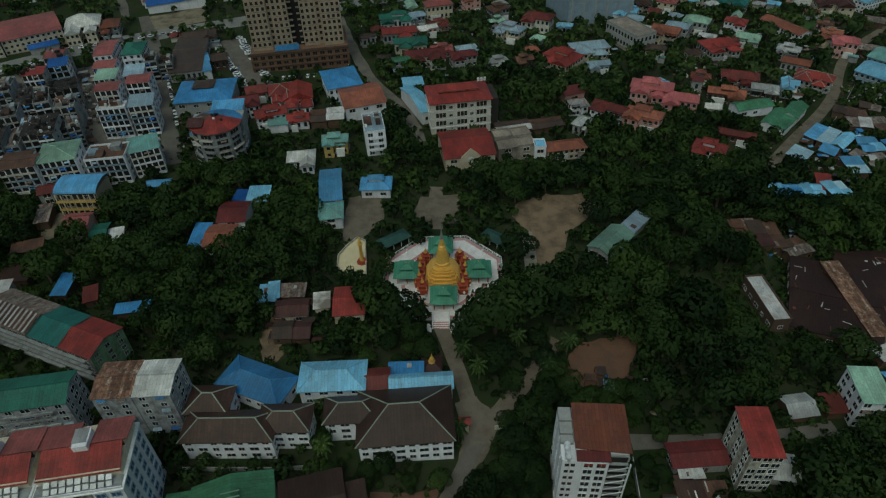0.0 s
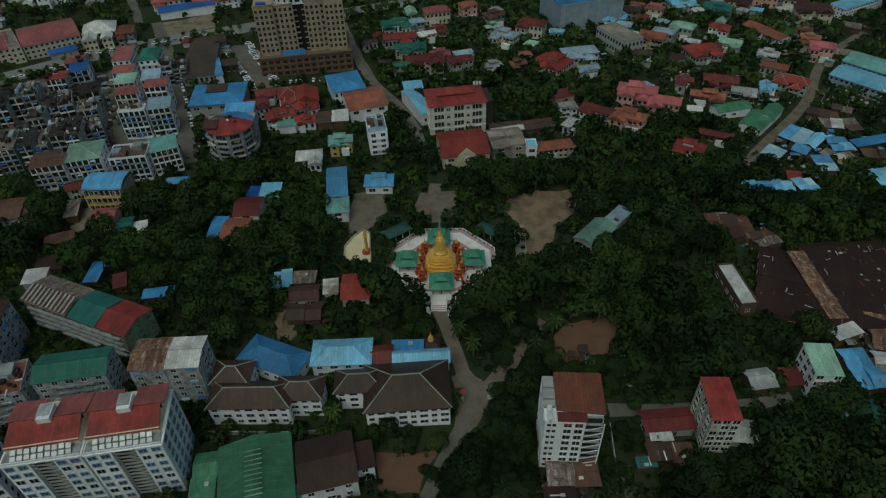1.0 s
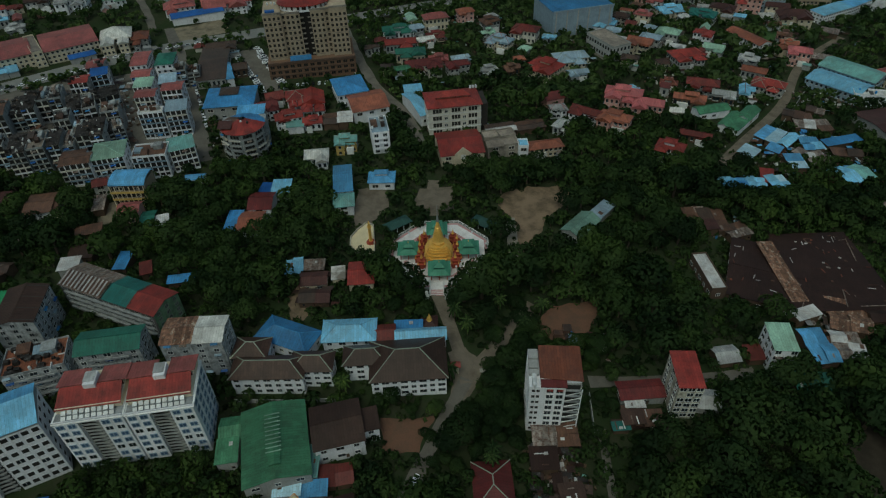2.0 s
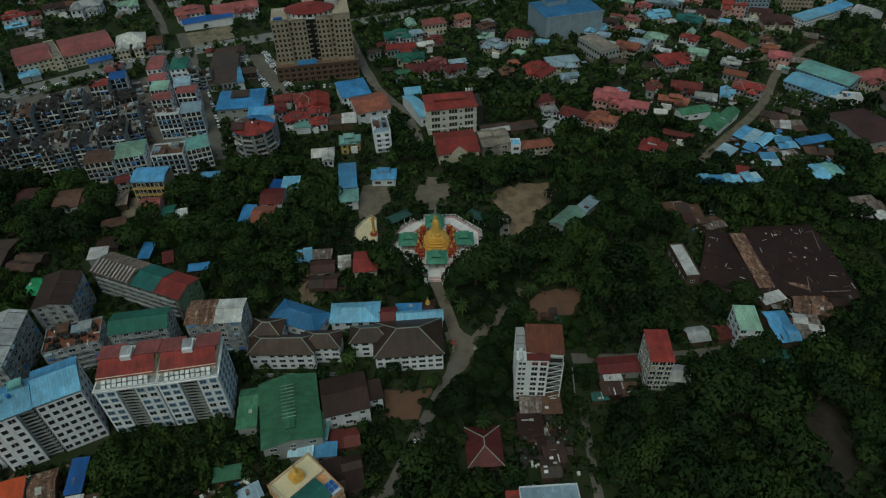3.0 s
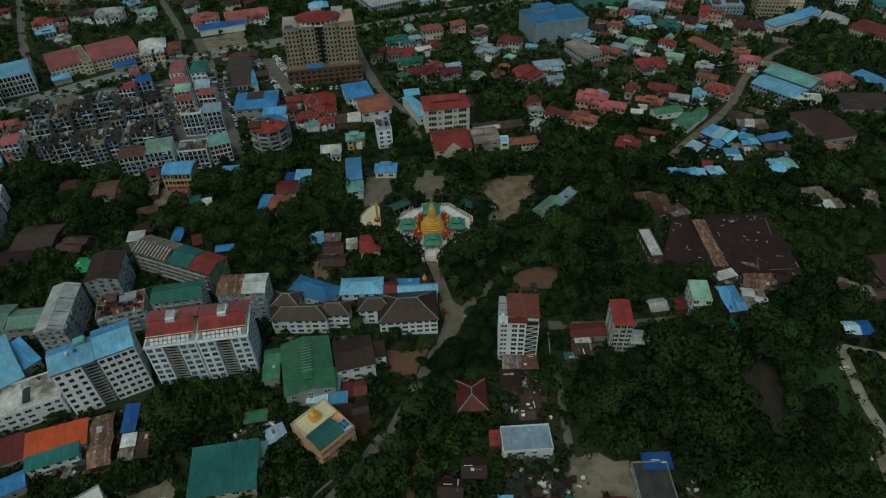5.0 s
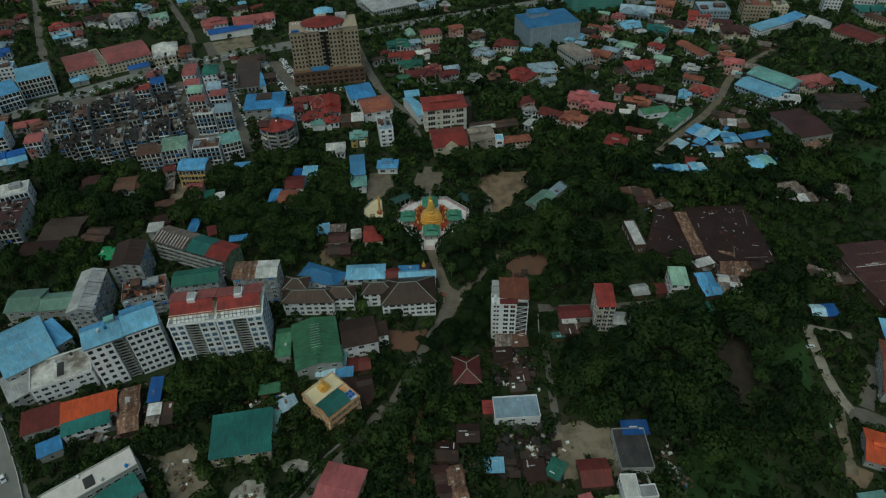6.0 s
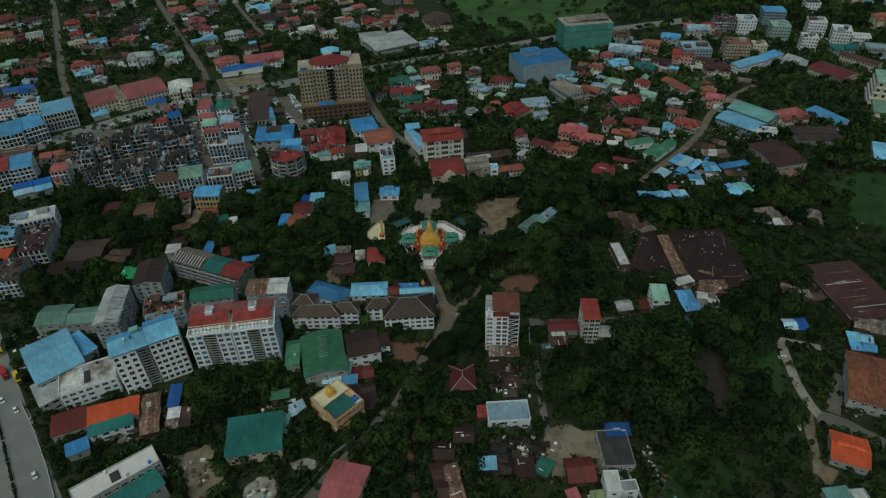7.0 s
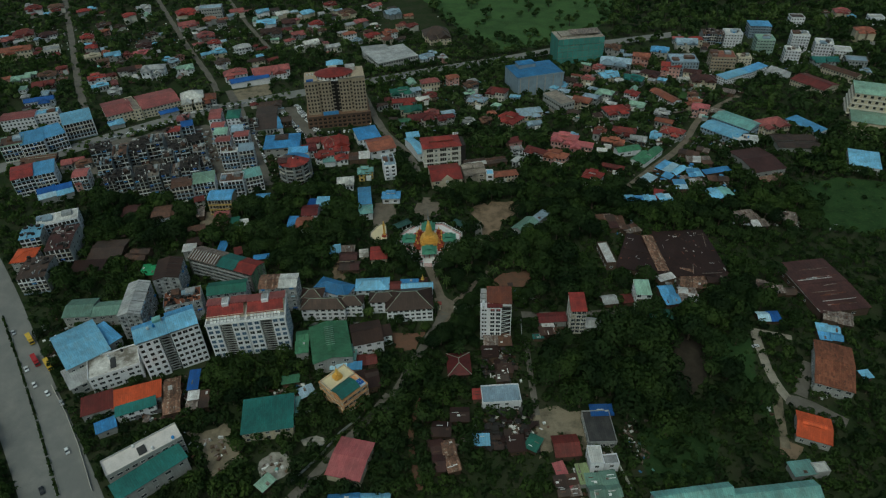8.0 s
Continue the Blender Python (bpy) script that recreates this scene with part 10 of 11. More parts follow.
# ---- long terrace with a roof of three parts ----
def terrace_row():
    w, d, h = TERRACE[3], TERRACE[4], 14
    root = thing("apartment_block", TERRACE[0], TERRACE[1], TERRACE[2], "long stained apartment row under tin, teal and red roofs", "apartment building", size=(w, d))
    part("wall", Solid().box(-w / 2, w / 2, -d / 2, d / 2, -2, h).mesh("wall", "wall_sooty"), root)
    edges = (-w / 2, -w * 0.04, w * 0.24, w / 2)
    for (a, b), m in zip(zip(edges, edges[1:]), ("roof_rusttin", "roof_teal", "roof_red")):
        part("roof", gable_roof(b - a - 0.1, d, h, 2.2, 0.5, m), root, COLOURS[m[5:]] + " roof sheets", m=pose((a + b) / 2, 0, 0))
    s = Solid()
    s.add([(e * w / 2, y, z) for e in (-1, 1) for y, z in ((-d / 2, h), (d / 2, h), (0, h + 2.1))], [(0, 2, 1), (3, 4, 5), (0, 3, 5, 2), (1, 2, 5, 4)])
    part("gable_wall", s.mesh("gable_wall", "wall_mossgreen"), root)
    part("end_wall", Solid().box(w / 2, w / 2 + 0.04, -d / 2, d / 2, -2, h).mesh("end_wall", "wall_mossgreen"), root, "moss-green stained end wall")
    for i in range(22):
        part("purlin", Solid().box(-0.3, 0.3, -d / 2 - 0.4, 0, 0, 0.1).mesh("purlin", "roof_rust" if i % 2 else "roof_whitetin"), root, m=pose(-w / 2 + 0.6 + i * (w * 0.45 / 22), 0, h + 2.62, 0, 0, 0) @ pose(0, 0, 0, math.degrees(math.atan2(2.2, d / 2)), 0, 0))
    for fl in range(5):
        for i in range(9):
            facade(root, 0, w, d, fl * 2.8 + 0.9, -w / 2 + (i + 0.5) * w / 9, WIN["oldwide"])
        for i in range(3):
            facade(root, 1, w, d, fl * 2.8 + 0.9, -d / 2 + (i + 0.5) * d / 3, WIN["old"])
    for fl in range(1, 5):
        part("balcony", Solid().box(-w * 0.45, w * 0.45, -1.0, 0, 0, 0.7).mesh("balcony", "wall_stained"), root, m=pose(0, -d / 2, fl * 2.8 - 0.2))


terrace_row()


# ---- gate, highway median and vehicles ----
gate = thing("entrance_gate", 5.0, 108.0, 4, "red-roofed gateway arch over the dusty lane", "gate", size=(10, 2))
for e in (-1, 1):
    part("gate_post", Solid().box(e * 4.6 - 0.5, e * 4.6 + 0.5, -0.5, 0.5, -1, 4.6).mesh("gate_post", "wall_cream"), gate)
part("lintel", Solid().box(-5.2, 5.2, -0.4, 0.4, 4.6, 5.3).mesh("lintel", "red_brick_lacquer"), gate)
part("gate_roof", gable_roof(10.5, 2.0, 5.3, 0.9, 0.5, "roof_red"), gate)


def car_meshes(paint):
    s = Solid()
    ys = ((-2.1, 0.45, 0.75), (-1.95, 0.3, 0.9), (1.9, 0.3, 0.95), (2.15, 0.45, 0.8))
    v, f = [], []
    for y, z0, z1 in ys:
        v += [(-0.85, y, z0), (0.85, y, z0), (0.85, y, z1), (-0.85, y, z1)]
    for i in range(3):
        f += [(i * 4 + j, i * 4 + (j + 1) % 4, i * 4 + 4 + (j + 1) % 4, i * 4 + 4 + j) for j in range(4)]
    f += [(3, 2, 1, 0), (12, 13, 14, 15)]
    s.add(v, [tuple(reversed(q)) for q in f])
    body = s.mesh("body", paint)
    s = Solid()
    v = [(-0.78, -1.0, 0.9), (0.78, -1.0, 0.9), (0.78, 1.75, 0.92), (-0.78, 1.75, 0.92), (-0.62, -0.35, 1.42), (0.62, -0.35, 1.42), (0.62, 1.25, 1.44), (-0.62, 1.25, 1.44)]
    s.add(v, [(0, 1, 5, 4), (1, 2, 6, 5), (2, 3, 7, 6), (3, 0, 4, 7)])
    glasshouse = s.mesh("windows", "glass")
    top = Solid().slab([(-0.63, -0.36, 1.48), (0.63, -0.36, 1.48), (0.63, 1.26, 1.5), (-0.63, 1.26, 1.5)], 0.06).mesh("car_roof", paint)
    return body, glasshouse, top


s = Solid()
s.turned([(0.2, -0.1), (0.31, -0.1), (0.31, 0.1), (0.2, 0.1)], 10)
WHEEL = s.mesh("tyre", "rubber")
RIM = Solid().turned([(0.19, -0.105), (0.19, 0.105)], 8).mesh("rim", "paint_silver")
CARS = {p: car_meshes("paint_" + p) for p in ("white", "silver", "dark", "red", "yellow", "blue")}
CARWORD = {"white": "white", "silver": "silver-grey", "dark": "black", "red": "red", "yellow": "yellow", "blue": "blue"}


def car(x, y, rot, paint, big=1.0, where="parked on bare ground"):
    root = new("car")
    root.matrix_basis = pose(x, y, lie(x, y) + 0.06, 0, 0, rot) @ Matrix.Diagonal((big, big, big, 1))
    tagged(root, f"small {CARWORD[paint]} saloon car {where}", "car", "cars " + where)
    for nm, me in zip(("body", "windows", "car_roof"), CARS[paint]):
        part(nm, me, root)
    for wx in (-0.82, 0.82):
        for wy in (-1.35, 1.35):
            wheel = part("wheel", WHEEL, root, m=pose(wx, wy, 0.31, 0, 90, 0))
            if where.startswith("on the grey asphalt"):
                part("rim", RIM, wheel)


def truck(x, y, rot, paint, label):
    root = new("truck")
    root.matrix_basis = pose(x, y, lie(x, y) + 0.1, 0, 0, rot)
    tagged(root, label, "truck")
    s = Solid().add([(-1.2, -4.6, 0.6), (1.2, -4.6, 0.6), (1.2, -2.7, 0.6), (-1.2, -2.7, 0.6), (-1.15, -4.2, 2.7), (1.15, -4.2, 2.7), (1.2, -2.7, 2.7), (-1.2, -2.7, 2.7)],
                    [(3, 2, 1, 0), (4, 5, 6, 7), (0, 1, 5, 4), (1, 2, 6, 5), (2, 3, 7, 6), (3, 0, 4, 7)])
    part("cab", s.mesh("cab", "paint_" + paint), root)
    part("windscreen", Solid().slab([(-1.0, -4.5, 1.5), (1.0, -4.5, 1.5), (1.0, -4.3, 2.4), (-1.0, -4.3, 2.4)], 0.05).mesh("windscreen", "glass"), root)
    part("cargo_box", Solid().box(-1.25, 1.25, -2.5, 4.6, 0.9, 3.2).mesh("cargo_box", "paint_" + paint), root)
    for wx in (-1.05, 1.05):
        for wy in (-3.6, 2.2, 3.5):
            part("wheel", WHEEL, root, m=pose(wx, wy, 0.45, 0, 90, 0) @ Matrix.Diagonal((1.5, 1.5, 1.6, 1)))


for x, y, p in ((-206.7, 49.8, "white"), (-197.1, 44.2, "white"), (-186.8, 38.0, "silver"), (-170.4, 9.2, "white"), (-172, -12, "dark"), (-216.5, 60.6, "white"), (-222, 92, "white"), (-238, 88, "silver")):
    car(x, y, 43 if x < -190 else 40, p, 1.1, "on the grey asphalt highway")
truck(-214, 66, 43, "red", "red delivery truck standing on the highway")
truck(-205.5, 63, 43, "yellow", "yellow truck parked at the edge of the highway")
truck(-225, 82, 43, "yellow", "long yellow lorry standing on the highway")
car(192.5, 82.5, 100, "white", 1.0, "on the pale track by the lawn")
car(-5.2, 66, -30, "white", 1.0, "on the grey lane below the school")
def far_cars(lines, seed, label):
    """Rows of parked cars, a few blurred specks each, as one mesh."""
    r = random.Random(seed)
    s = Solid()
    for ax, ay, bx, by, n, turn in lines:
        face = math.atan2(by - ay, bx - ax) + radians(turn)
        for i in range(n):
            t = (i + r.uniform(0.1, 0.5)) / n
            px, py, a = ax + (bx - ax) * t + r.uniform(-0.6, 0.6), ay + (by - ay) * t, face + r.uniform(-0.08, 0.08)
            c, sn, z, k = math.cos(a), math.sin(a), lie(px, py), r.choice((0, 0, 0, 1, 1, 2))
            for l, w, z0, z1, m in ((2.2, 0.85, 0.25, 0.85, k), (1.2, 0.75, 0.85, 1.4, 3), (1.0, 0.68, 1.4, 1.46, k)):
                q = [(px + u * l * c - v * w * sn, py + u * l * sn + v * w * c) for u, v in ((-1, -1), (1, -1), (1, 1), (-1, 1))]
                s.add([(x, y, z + h) for h in (z0, z1) for x, y in q], [(3, 2, 1, 0), (4, 5, 6, 7), (0, 1, 5, 4), (1, 2, 6, 5), (2, 3, 7, 6), (3, 0, 4, 7)], m)
    return tagged(new("parked_cars", s.mesh("parked_cars", "paint_white", "paint_silver", "paint_dark", "glass")), label, "cars", kind="stuff")


far_cars([(-146, 398, -112, 336, 22, 90), (-133, 408, -98, 342, 24, 90), (-128, 396, -104, 352, 14, 90), (-105, 346, -62, 356, 12, 80), (-62, 380, -50, 352, 7, 0)], 61, "rows of parked cars round the brown tower")
far_cars([(-166, 362, -137, 292, 18, 0), (-172, 350, -146, 294, 12, 0), (-232, 374, -290, 330, 16, 0), (-60, 470, 60, 524, 20, 0), (-250, 378, -160, 424, 14, 0)], 62, "cars standing along town streets")


def median(pts, label):
    """A raised planted strip between the carriageways, in separate beds."""
    for (ax, ay), (bx, by) in zip(pts, pts[1:]):
        n = max(1, int(math.hypot(bx - ax, by - ay) / 13))
        rot = math.degrees(math.atan2(by - ay, bx - ax))
        for i in range(n):
            x, y = ax + (bx - ax) * (i + 0.5) / n, ay + (by - ay) * (i + 0.5) / n
            root = thing("median_bed", x, y, rot, label, "planter", "beds along the highway")
            part("kerb", Solid().box(-5.9, 5.9, -0.8, 0.8, -0.3, 0.45).mesh("kerb", "wall_grey"), root)
            part("soil", Solid().box(-5.75, 5.75, -0.65, 0.65, 0.45, 0.5).mesh("soil", "undergrowth"), root)


def boundary(pts, h, mat, label):
    """A plain wall along a line."""
    s = Solid()
    for (ax, ay), (bx, by) in zip(pts, pts[1:]):
        n = max(1, int(math.hypot(bx - ax, by - ay) / 6))
        for i in range(n):
            x0, y0, x1, y1 = ax + (bx - ax) * i / n, ay + (by - ay) * i / n, ax + (bx - ax) * (i + 1) / n, ay + (by - ay) * (i + 1) / n
            l = math.hypot(x1 - x0, y1 - y0)
            nx, ny = -(y1 - y0) / l * 0.12, (x1 - x0) / l * 0.12
            za, zb = lie(x0, y0), lie(x1, y1)
            v = [(x0 - nx, y0 - ny, za - 1), (x1 - nx, y1 - ny, zb - 1), (x1 + nx, y1 + ny, zb - 1), (x0 + nx, y0 + ny, za - 1)]
            v += [(x0 - nx, y0 - ny, za + h), (x1 - nx, y1 - ny, zb + h), (x1 + nx, y1 + ny, zb + h), (x0 + nx, y0 + ny, za + h)]
            s.add(v, [(3, 2, 1, 0), (4, 5, 6, 7), (0, 1, 5, 4), (1, 2, 6, 5), (2, 3, 7, 6), (3, 0, 4, 7)])
    return tagged(new("boundary_wall", s.mesh("boundary_wall", mat)), label, "wall", kind="structure")


def on_road(x, y):
    """True on or beside a road or path."""
    return any(math.hypot(x - u, y - v) < half + 2.0 for path, half, _ in ROADS for u, v in path)


def debris(x, y, rx, ry, n, seed, label):
    """Scattered boards, tins and crates too many to count."""
    r = random.Random(seed)
    if y < 100 and n > 40:
        CLEAR.append(([(x + 0.75 * rx * math.cos(k), y + 0.75 * ry * math.sin(k)) for k in range(0, 6)], 0.15))
    mats = ("roof_whitetin", "roof_rust", "trim_white", "roof_rusttin", "roof_blue", "wall_wood", "roof_paleteal")
    s = Solid()
    for _ in range(n):
        px, py = x + r.gauss(0, rx * 0.5), y + r.gauss(0, ry * 0.5)
        a, b, h = r.uniform(0.3, 1.3), r.uniform(0.25, 0.8), r.uniform(0.2, 1.2)
        if on_road(px, py):
            continue
        t = r.uniform(0, math.pi)
        c, sn = math.cos(t), math.sin(t)
        z = lie(px, py)
        q = [(px + u * a * c - w * b * sn, py + u * a * sn + w * b * c) for u, w in ((-1, -1), (1, -1), (1, 1), (-1, 1))]
        tilt = r.uniform(-0.3, 0.3)
        v = [(i, j, z - 0.2) for i, j in q] + [(i, j, z + h + (tilt if k in (0, 3) else 0)) for k, (i, j) in enumerate(q)]
        s.add(v, [(3, 2, 1, 0), (4, 5, 6, 7), (0, 1, 5, 4), (1, 2, 6, 5), (2, 3, 7, 6), (3, 0, 4, 7)], r.choice((0, 0, 1, 1, 2, 2, 3, 3, 3, 5, 5, 5, 5, r.choice((4, 6, 5)))))
    return tagged(new("debris", s.mesh("debris", *mats)), label, "debris", kind="stuff")


median([(-252, 102), (-226, 69), (-194, 27), (-163, -15)], "low kerbed planting bed on the highway median")
boundary([(-149, -12), (-166, 12), (-181, 31), (-197, 49)], 1.6, "wall_offwhite", "pale plastered wall along the highway")
boundary([(203, 291), (226, 321), (260, 367)], 2.2, "wall_grey", "grey wall beside the sandy road")
boundary([(-72, 95), (-47, 95), (-28, 96)], 2.0, "wall_grey", "grey wall below the school")
boundary([(18, 109), (36, 112)], 2.0, "wall_offwhite", "pale wall beside the lane")
boundary([(58, 100), (57, 83)], 2.0, "wall_grey", "grey wall beside the path")
boundary([(-59, -6.5), (-47, 9), (-40.5, 20.5), (-31, 30.5)], 1.6, "wall_grey", "grey wall along the lane")
boundary([(88, 33), (99, -10)], 2.0, "wall_offwhite", "pale wall beside the house")
debris(50, 24, 12, 10, 70, 21, "dark boards, tins and household clutter between shanties")
debris(41.7, 40, 10, 6, 120, 22, "pale planks and boxes beside a light blue house")
debris(221, 55, 5, 3, 26, 23, "pale scrap in front of the rusty warehouse")
debris(183, 37, 3, 3, 8, 24, "a few pale boxes beside the track")
debris(43, 69, 9, 14, 160, 1, "scattered boards, tins and crates between shanties")
debris(42, 22, 14, 14, 70, 2, "scattered boards, tins and crates between shanties")
debris(106, 18, 6, 14, 70, 3, "heap of pale rubble and boards")
debris(176, 143, 16, 10, 120, 4, "scattered tin and boards beside the factory")
debris(142, 201, 12, 5, 60, 73, "pale boards and scrap behind the factory")
debris(207, 266, 30, 22, 260, 5, "scattered clutter between blue tin roofs")
debris(261, 342, 30, 22, 160, 6, "scattered clutter between small houses")
debris(-98, 10, 16, 10, 40, 7, "scattered rubble on a sandy yard")
debris(-69, 2, 8, 7, 22, 71, "broken pale rubble and boards on a yard")
debris(-131, 39, 12, 14, 120, 8, "scattered boards and crates between sheds")
debris(64, 122, 12, 8, 36, 9, "scattered boards beside a dirt yard")
debris(-120, 300, 22, 34, 220, 72, "signs, crates and small clutter round the apartments")
debris(-201, 311, 45, 35, 260, 10, "scattered roof junk and crates between apartment blocks")
debris(270, 210, 25, 12, 80, 11, "scattered tin beside the meadow")
debris(-68, 44, 14, 12, 70, 12, "scattered boards and tin under trees")
debris(79, -4, 14, 12, 80, 13, "scattered boards and crates behind houses")
debris(-209, 75, 10, 22, 60, 14, "crates and barrels beside the highway")
debris(209, 51, 10, 10, 30, 15, "boards beside the warehouse track")


def loose_sheets(x, y, rot, w, d, h, rise, n, seed, mats):
    """Lifted and patched sheets lying about on a gabled roof; each one is a piece of its own."""
    r = random.Random(seed)
    base = [o for o in scene.objects if o.parent is None and o.name.startswith("factory_hall") and (o.matrix_basis.translation.xy - Vector((x, y))).length < 3]
    for _ in range(n if base else 0):
        px, py = (min(0.48, max(-0.48, r.gauss(0.15, 0.22))) * w, r.uniform(-0.46, 0.46) * d) if seed == 2 else (r.uniform(-0.48, 0.48) * w, r.uniform(-0.46, 0.46) * d)
        a, b = r.choice(((r.uniform(0.3, 0.9), r.uniform(0.25, 0.6)), (0.16, r.uniform(0.8, 2.2)), (r.uniform(0.8, 2.2), 0.15), (0.2, r.uniform(0.6, 1.4))))
        if seed == 3:
            px, py, a, b = r.uniform(-0.3, 0.3) * w, r.choice((-0.4, -0.22, -0.05, 0.12, 0.3)) * d + r.uniform(-0.5, 0.5), r.uniform(0.8, 4.5), 0.2
        z = h + rise * (1 - abs(py) / (d / 2)) + 0.32
        s = Solid().box(-a, a, -b, b, 0, 0.12)
        part("loose_sheet", s.mesh("loose_sheet", r.choice(mats)), base[0], m=pose(px, py, z, math.degrees(math.atan2(rise, d / 2)) * (-1 if py > 0 else 1), 0, 0) @ pose(0, 0, 0, 0, 0, r.uniform(-20, 20) if seed < 3 else r.uniform(-3, 3)))


def edge_strips(x, y, strips):
    """Pale edge and ridge sheets of a hall: each from (x, y) to (x, y) at a height, along the hall's own axes."""
    base = [o for o in scene.objects if o.parent is None and o.name.startswith("factory_hall") and (o.matrix_basis.translation.xy - Vector((x, y))).length < 3]
    for ax, ay, bx, by, z in strips if base else ():
        l, t = math.hypot(bx - ax, by - ay), math.degrees(math.atan2(by - ay, bx - ax))
        part("edge_sheet", Solid().box(0, l, -0.2, 0.2, 0, 0.2).mesh("edge_sheet", "roof_rusttin" if l < 20 else "roof_whitetin"), base[0], m=pose(ax, ay, z, 0, 0, t))


def shanties(x, y, rx, ry, n, seed, mats, label):
    """Small tilted tin roofs on posts, crowded over a yard, too many to count."""
    r = random.Random(seed)
    s = Solid()
    for _ in range(n):
        px, py = x + r.uniform(-rx, rx), y + r.uniform(-ry, ry)
        if on_road(px, py):
            continue
        a, b, h, t = r.uniform(0.8, 2.6), r.uniform(0.7, 1.8), r.uniform(1.6, 3.2), radians(r.choice((0, 4, 90, -6, r.uniform(0, 180))))
        c, sn, z, up = math.cos(t), math.sin(t), lie(px, py), r.uniform(-0.3, 0.3)
        q = [(px + u * a * c - w * b * sn, py + u * a * sn + w * b * c, z + h + up * w) for u, w in ((-1, -1), (1, -1), (1, 1), (-1, 1))]
        s.slab(q, 0.07, r.randrange(len(mats)))
        for i, j, k in q:
            s.box(i - 0.06, i + 0.06, j - 0.06, j + 0.06, z - 0.3, k - 0.05, 0)
    return tagged(new("shanty_roofs", s.mesh("shanty_roofs", *mats)), label, "sheds", kind="stuff")


DARK_TIN = ("roof_blackbrown", "roof_dkbrown", "roof_maroonbrown", "roof_rust", "roof_charcoal", "roof_rusttin", "roof_blackbrown", "roof_brown")
MIXED_TIN = ("roof_dkbrown", "roof_rusttin", "roof_whitetin", "roof_rust", "roof_grey", "roof_bluegrey", "roof_charcoal", "roof_dkbrown", "roof_maroonbrown")
shanties(42, 69, 9, 14, 50, 41, ("roof_blackbrown", "roof_soot", "roof_charcoal", "roof_dkbrown", "roof_rusttin", "roof_blackbrown"), "crowded dark tin lean-to roofs between shanties")
shanties(44, 23, 15, 12, 90, 42, ("roof_blackbrown", "roof_soot", "roof_charcoal", "roof_soot", "roof_dkbrown", "roof_blackbrown", "wall_dark"), "crowded black tin lean-to roofs between shanties")
shanties(14, 22, 11, 12, 26, 43, DARK_TIN + ("roof_rustred",), "broken rust-brown roof sheets among trees")
shanties(-132, 40, 14, 13, 30, 44, DARK_TIN + ("roof_rustred",), "crowded rusty lean-to roofs beside workshops")
shanties(174, 142, 18, 9, 40, 45, MIXED_TIN, "patched tin lean-to roofs beside the factory")
shanties(138, 205, 16, 7, 26, 58, MIXED_TIN, "dark tin lean-to roofs behind the factory")
shanties(238, 212, 14, 10, 22, 46, MIXED_TIN, "tin lean-to roofs beside the meadow")
shanties(215, 272, 30, 26, 90, 47, MIXED_TIN + ("roof_blue", "roof_midblue", "roof_paleblue"), "crowded tin and blue lean-to roofs")
shanties(250, 400, 34, 34, 110, 48, MIXED_TIN, "crowded grey tin roofs beside the road")
shanties(300, 455, 34, 30, 70, 49, MIXED_TIN, "crowded grey tin roofs beside the road")
shanties(-205, 305, 62, 46, 170, 50, MIXED_TIN, "tin lean-to roofs in the lanes between apartment blocks")
shanties(60, 126, 12, 7, 14, 51, MIXED_TIN, "collapsed tin sheets beside the dirt yard")
shanties(73, 92, 9, 8, 14, 52, DARK_TIN, "dark lean-to roofs round a red-roofed house")
shanties(-48, 150, 12, 10, 16, 53, DARK_TIN, "dark lean-to roofs between huts")
shanties(-215, 172, 26, 20, 22, 54, DARK_TIN, "dark tin roofs among trees")
shanties(40, 330, 60, 40, 70, 55, MIXED_TIN, "tin lean-to roofs between houses")
shanties(150, 440, 60, 60, 110, 56, MIXED_TIN, "tin lean-to roofs between houses")
shanties(0, 430, 60, 50, 70, 57, MIXED_TIN, "tin lean-to roofs between houses")
edge_strips(253.1, 132.3, [(-16.4, -24, -16.4, 22, 6.2), (-12, -8, 4, -8, 7.3), (-14, 4, 9, 4, 7.5), (-10, -16, 12, -16, 6.9)])
edge_strips(179.8, 170.4, [(2, -24, 15, -24, 6.0), (-4, -24.5, -1, -14, 6.3), (14, 4, 17, 20, 6.4)])
loose_sheets(150.8, 167.2, -23, 33.1, 40.6, 5.5, 0.8, 26, 1, ("roof_whitetin", "roof_rust", "roof_rusttin", "roof_rustred"))
loose_sheets(179.8, 170.4, 1, 37.4, 50.5, 5.5, 0.8, 44, 2, ("roof_whitetin", "roof_rust", "roof_rusttin", "roof_rustred"))
loose_sheets(253.1, 132.3, 7, 32.2, 48.6, 6, 1.2, 30, 3, ("roof_whitetin", "roof_rust", "roof_rusttin", "roof_rustred"))
debris(-469, 613, 110, 60, 260, 30, "pale walls, tins and small clutter between distant houses")
debris(-357, 596, 110, 60, 260, 31, "pale walls, tins and small clutter between distant houses")
debris(-261, 621, 110, 60, 260, 32, "pale walls, tins and small clutter between distant houses")
debris(-155, 671, 110, 60, 260, 33, "pale walls, tins and small clutter between distant houses")
debris(9, 451, 60, 40, 260, 34, "pale walls, tins and small clutter between distant houses")
debris(140, 454, 60, 40, 260, 35, "pale walls, tins and small clutter between distant houses")
debris(242, 505, 60, 40, 260, 36, "pale walls, tins and small clutter between distant houses")
debris(385, 544, 110, 60, 260, 37, "pale walls, tins and small clutter between distant houses")
debris(472, 547, 110, 60, 260, 38, "pale walls, tins and small clutter between distant houses")
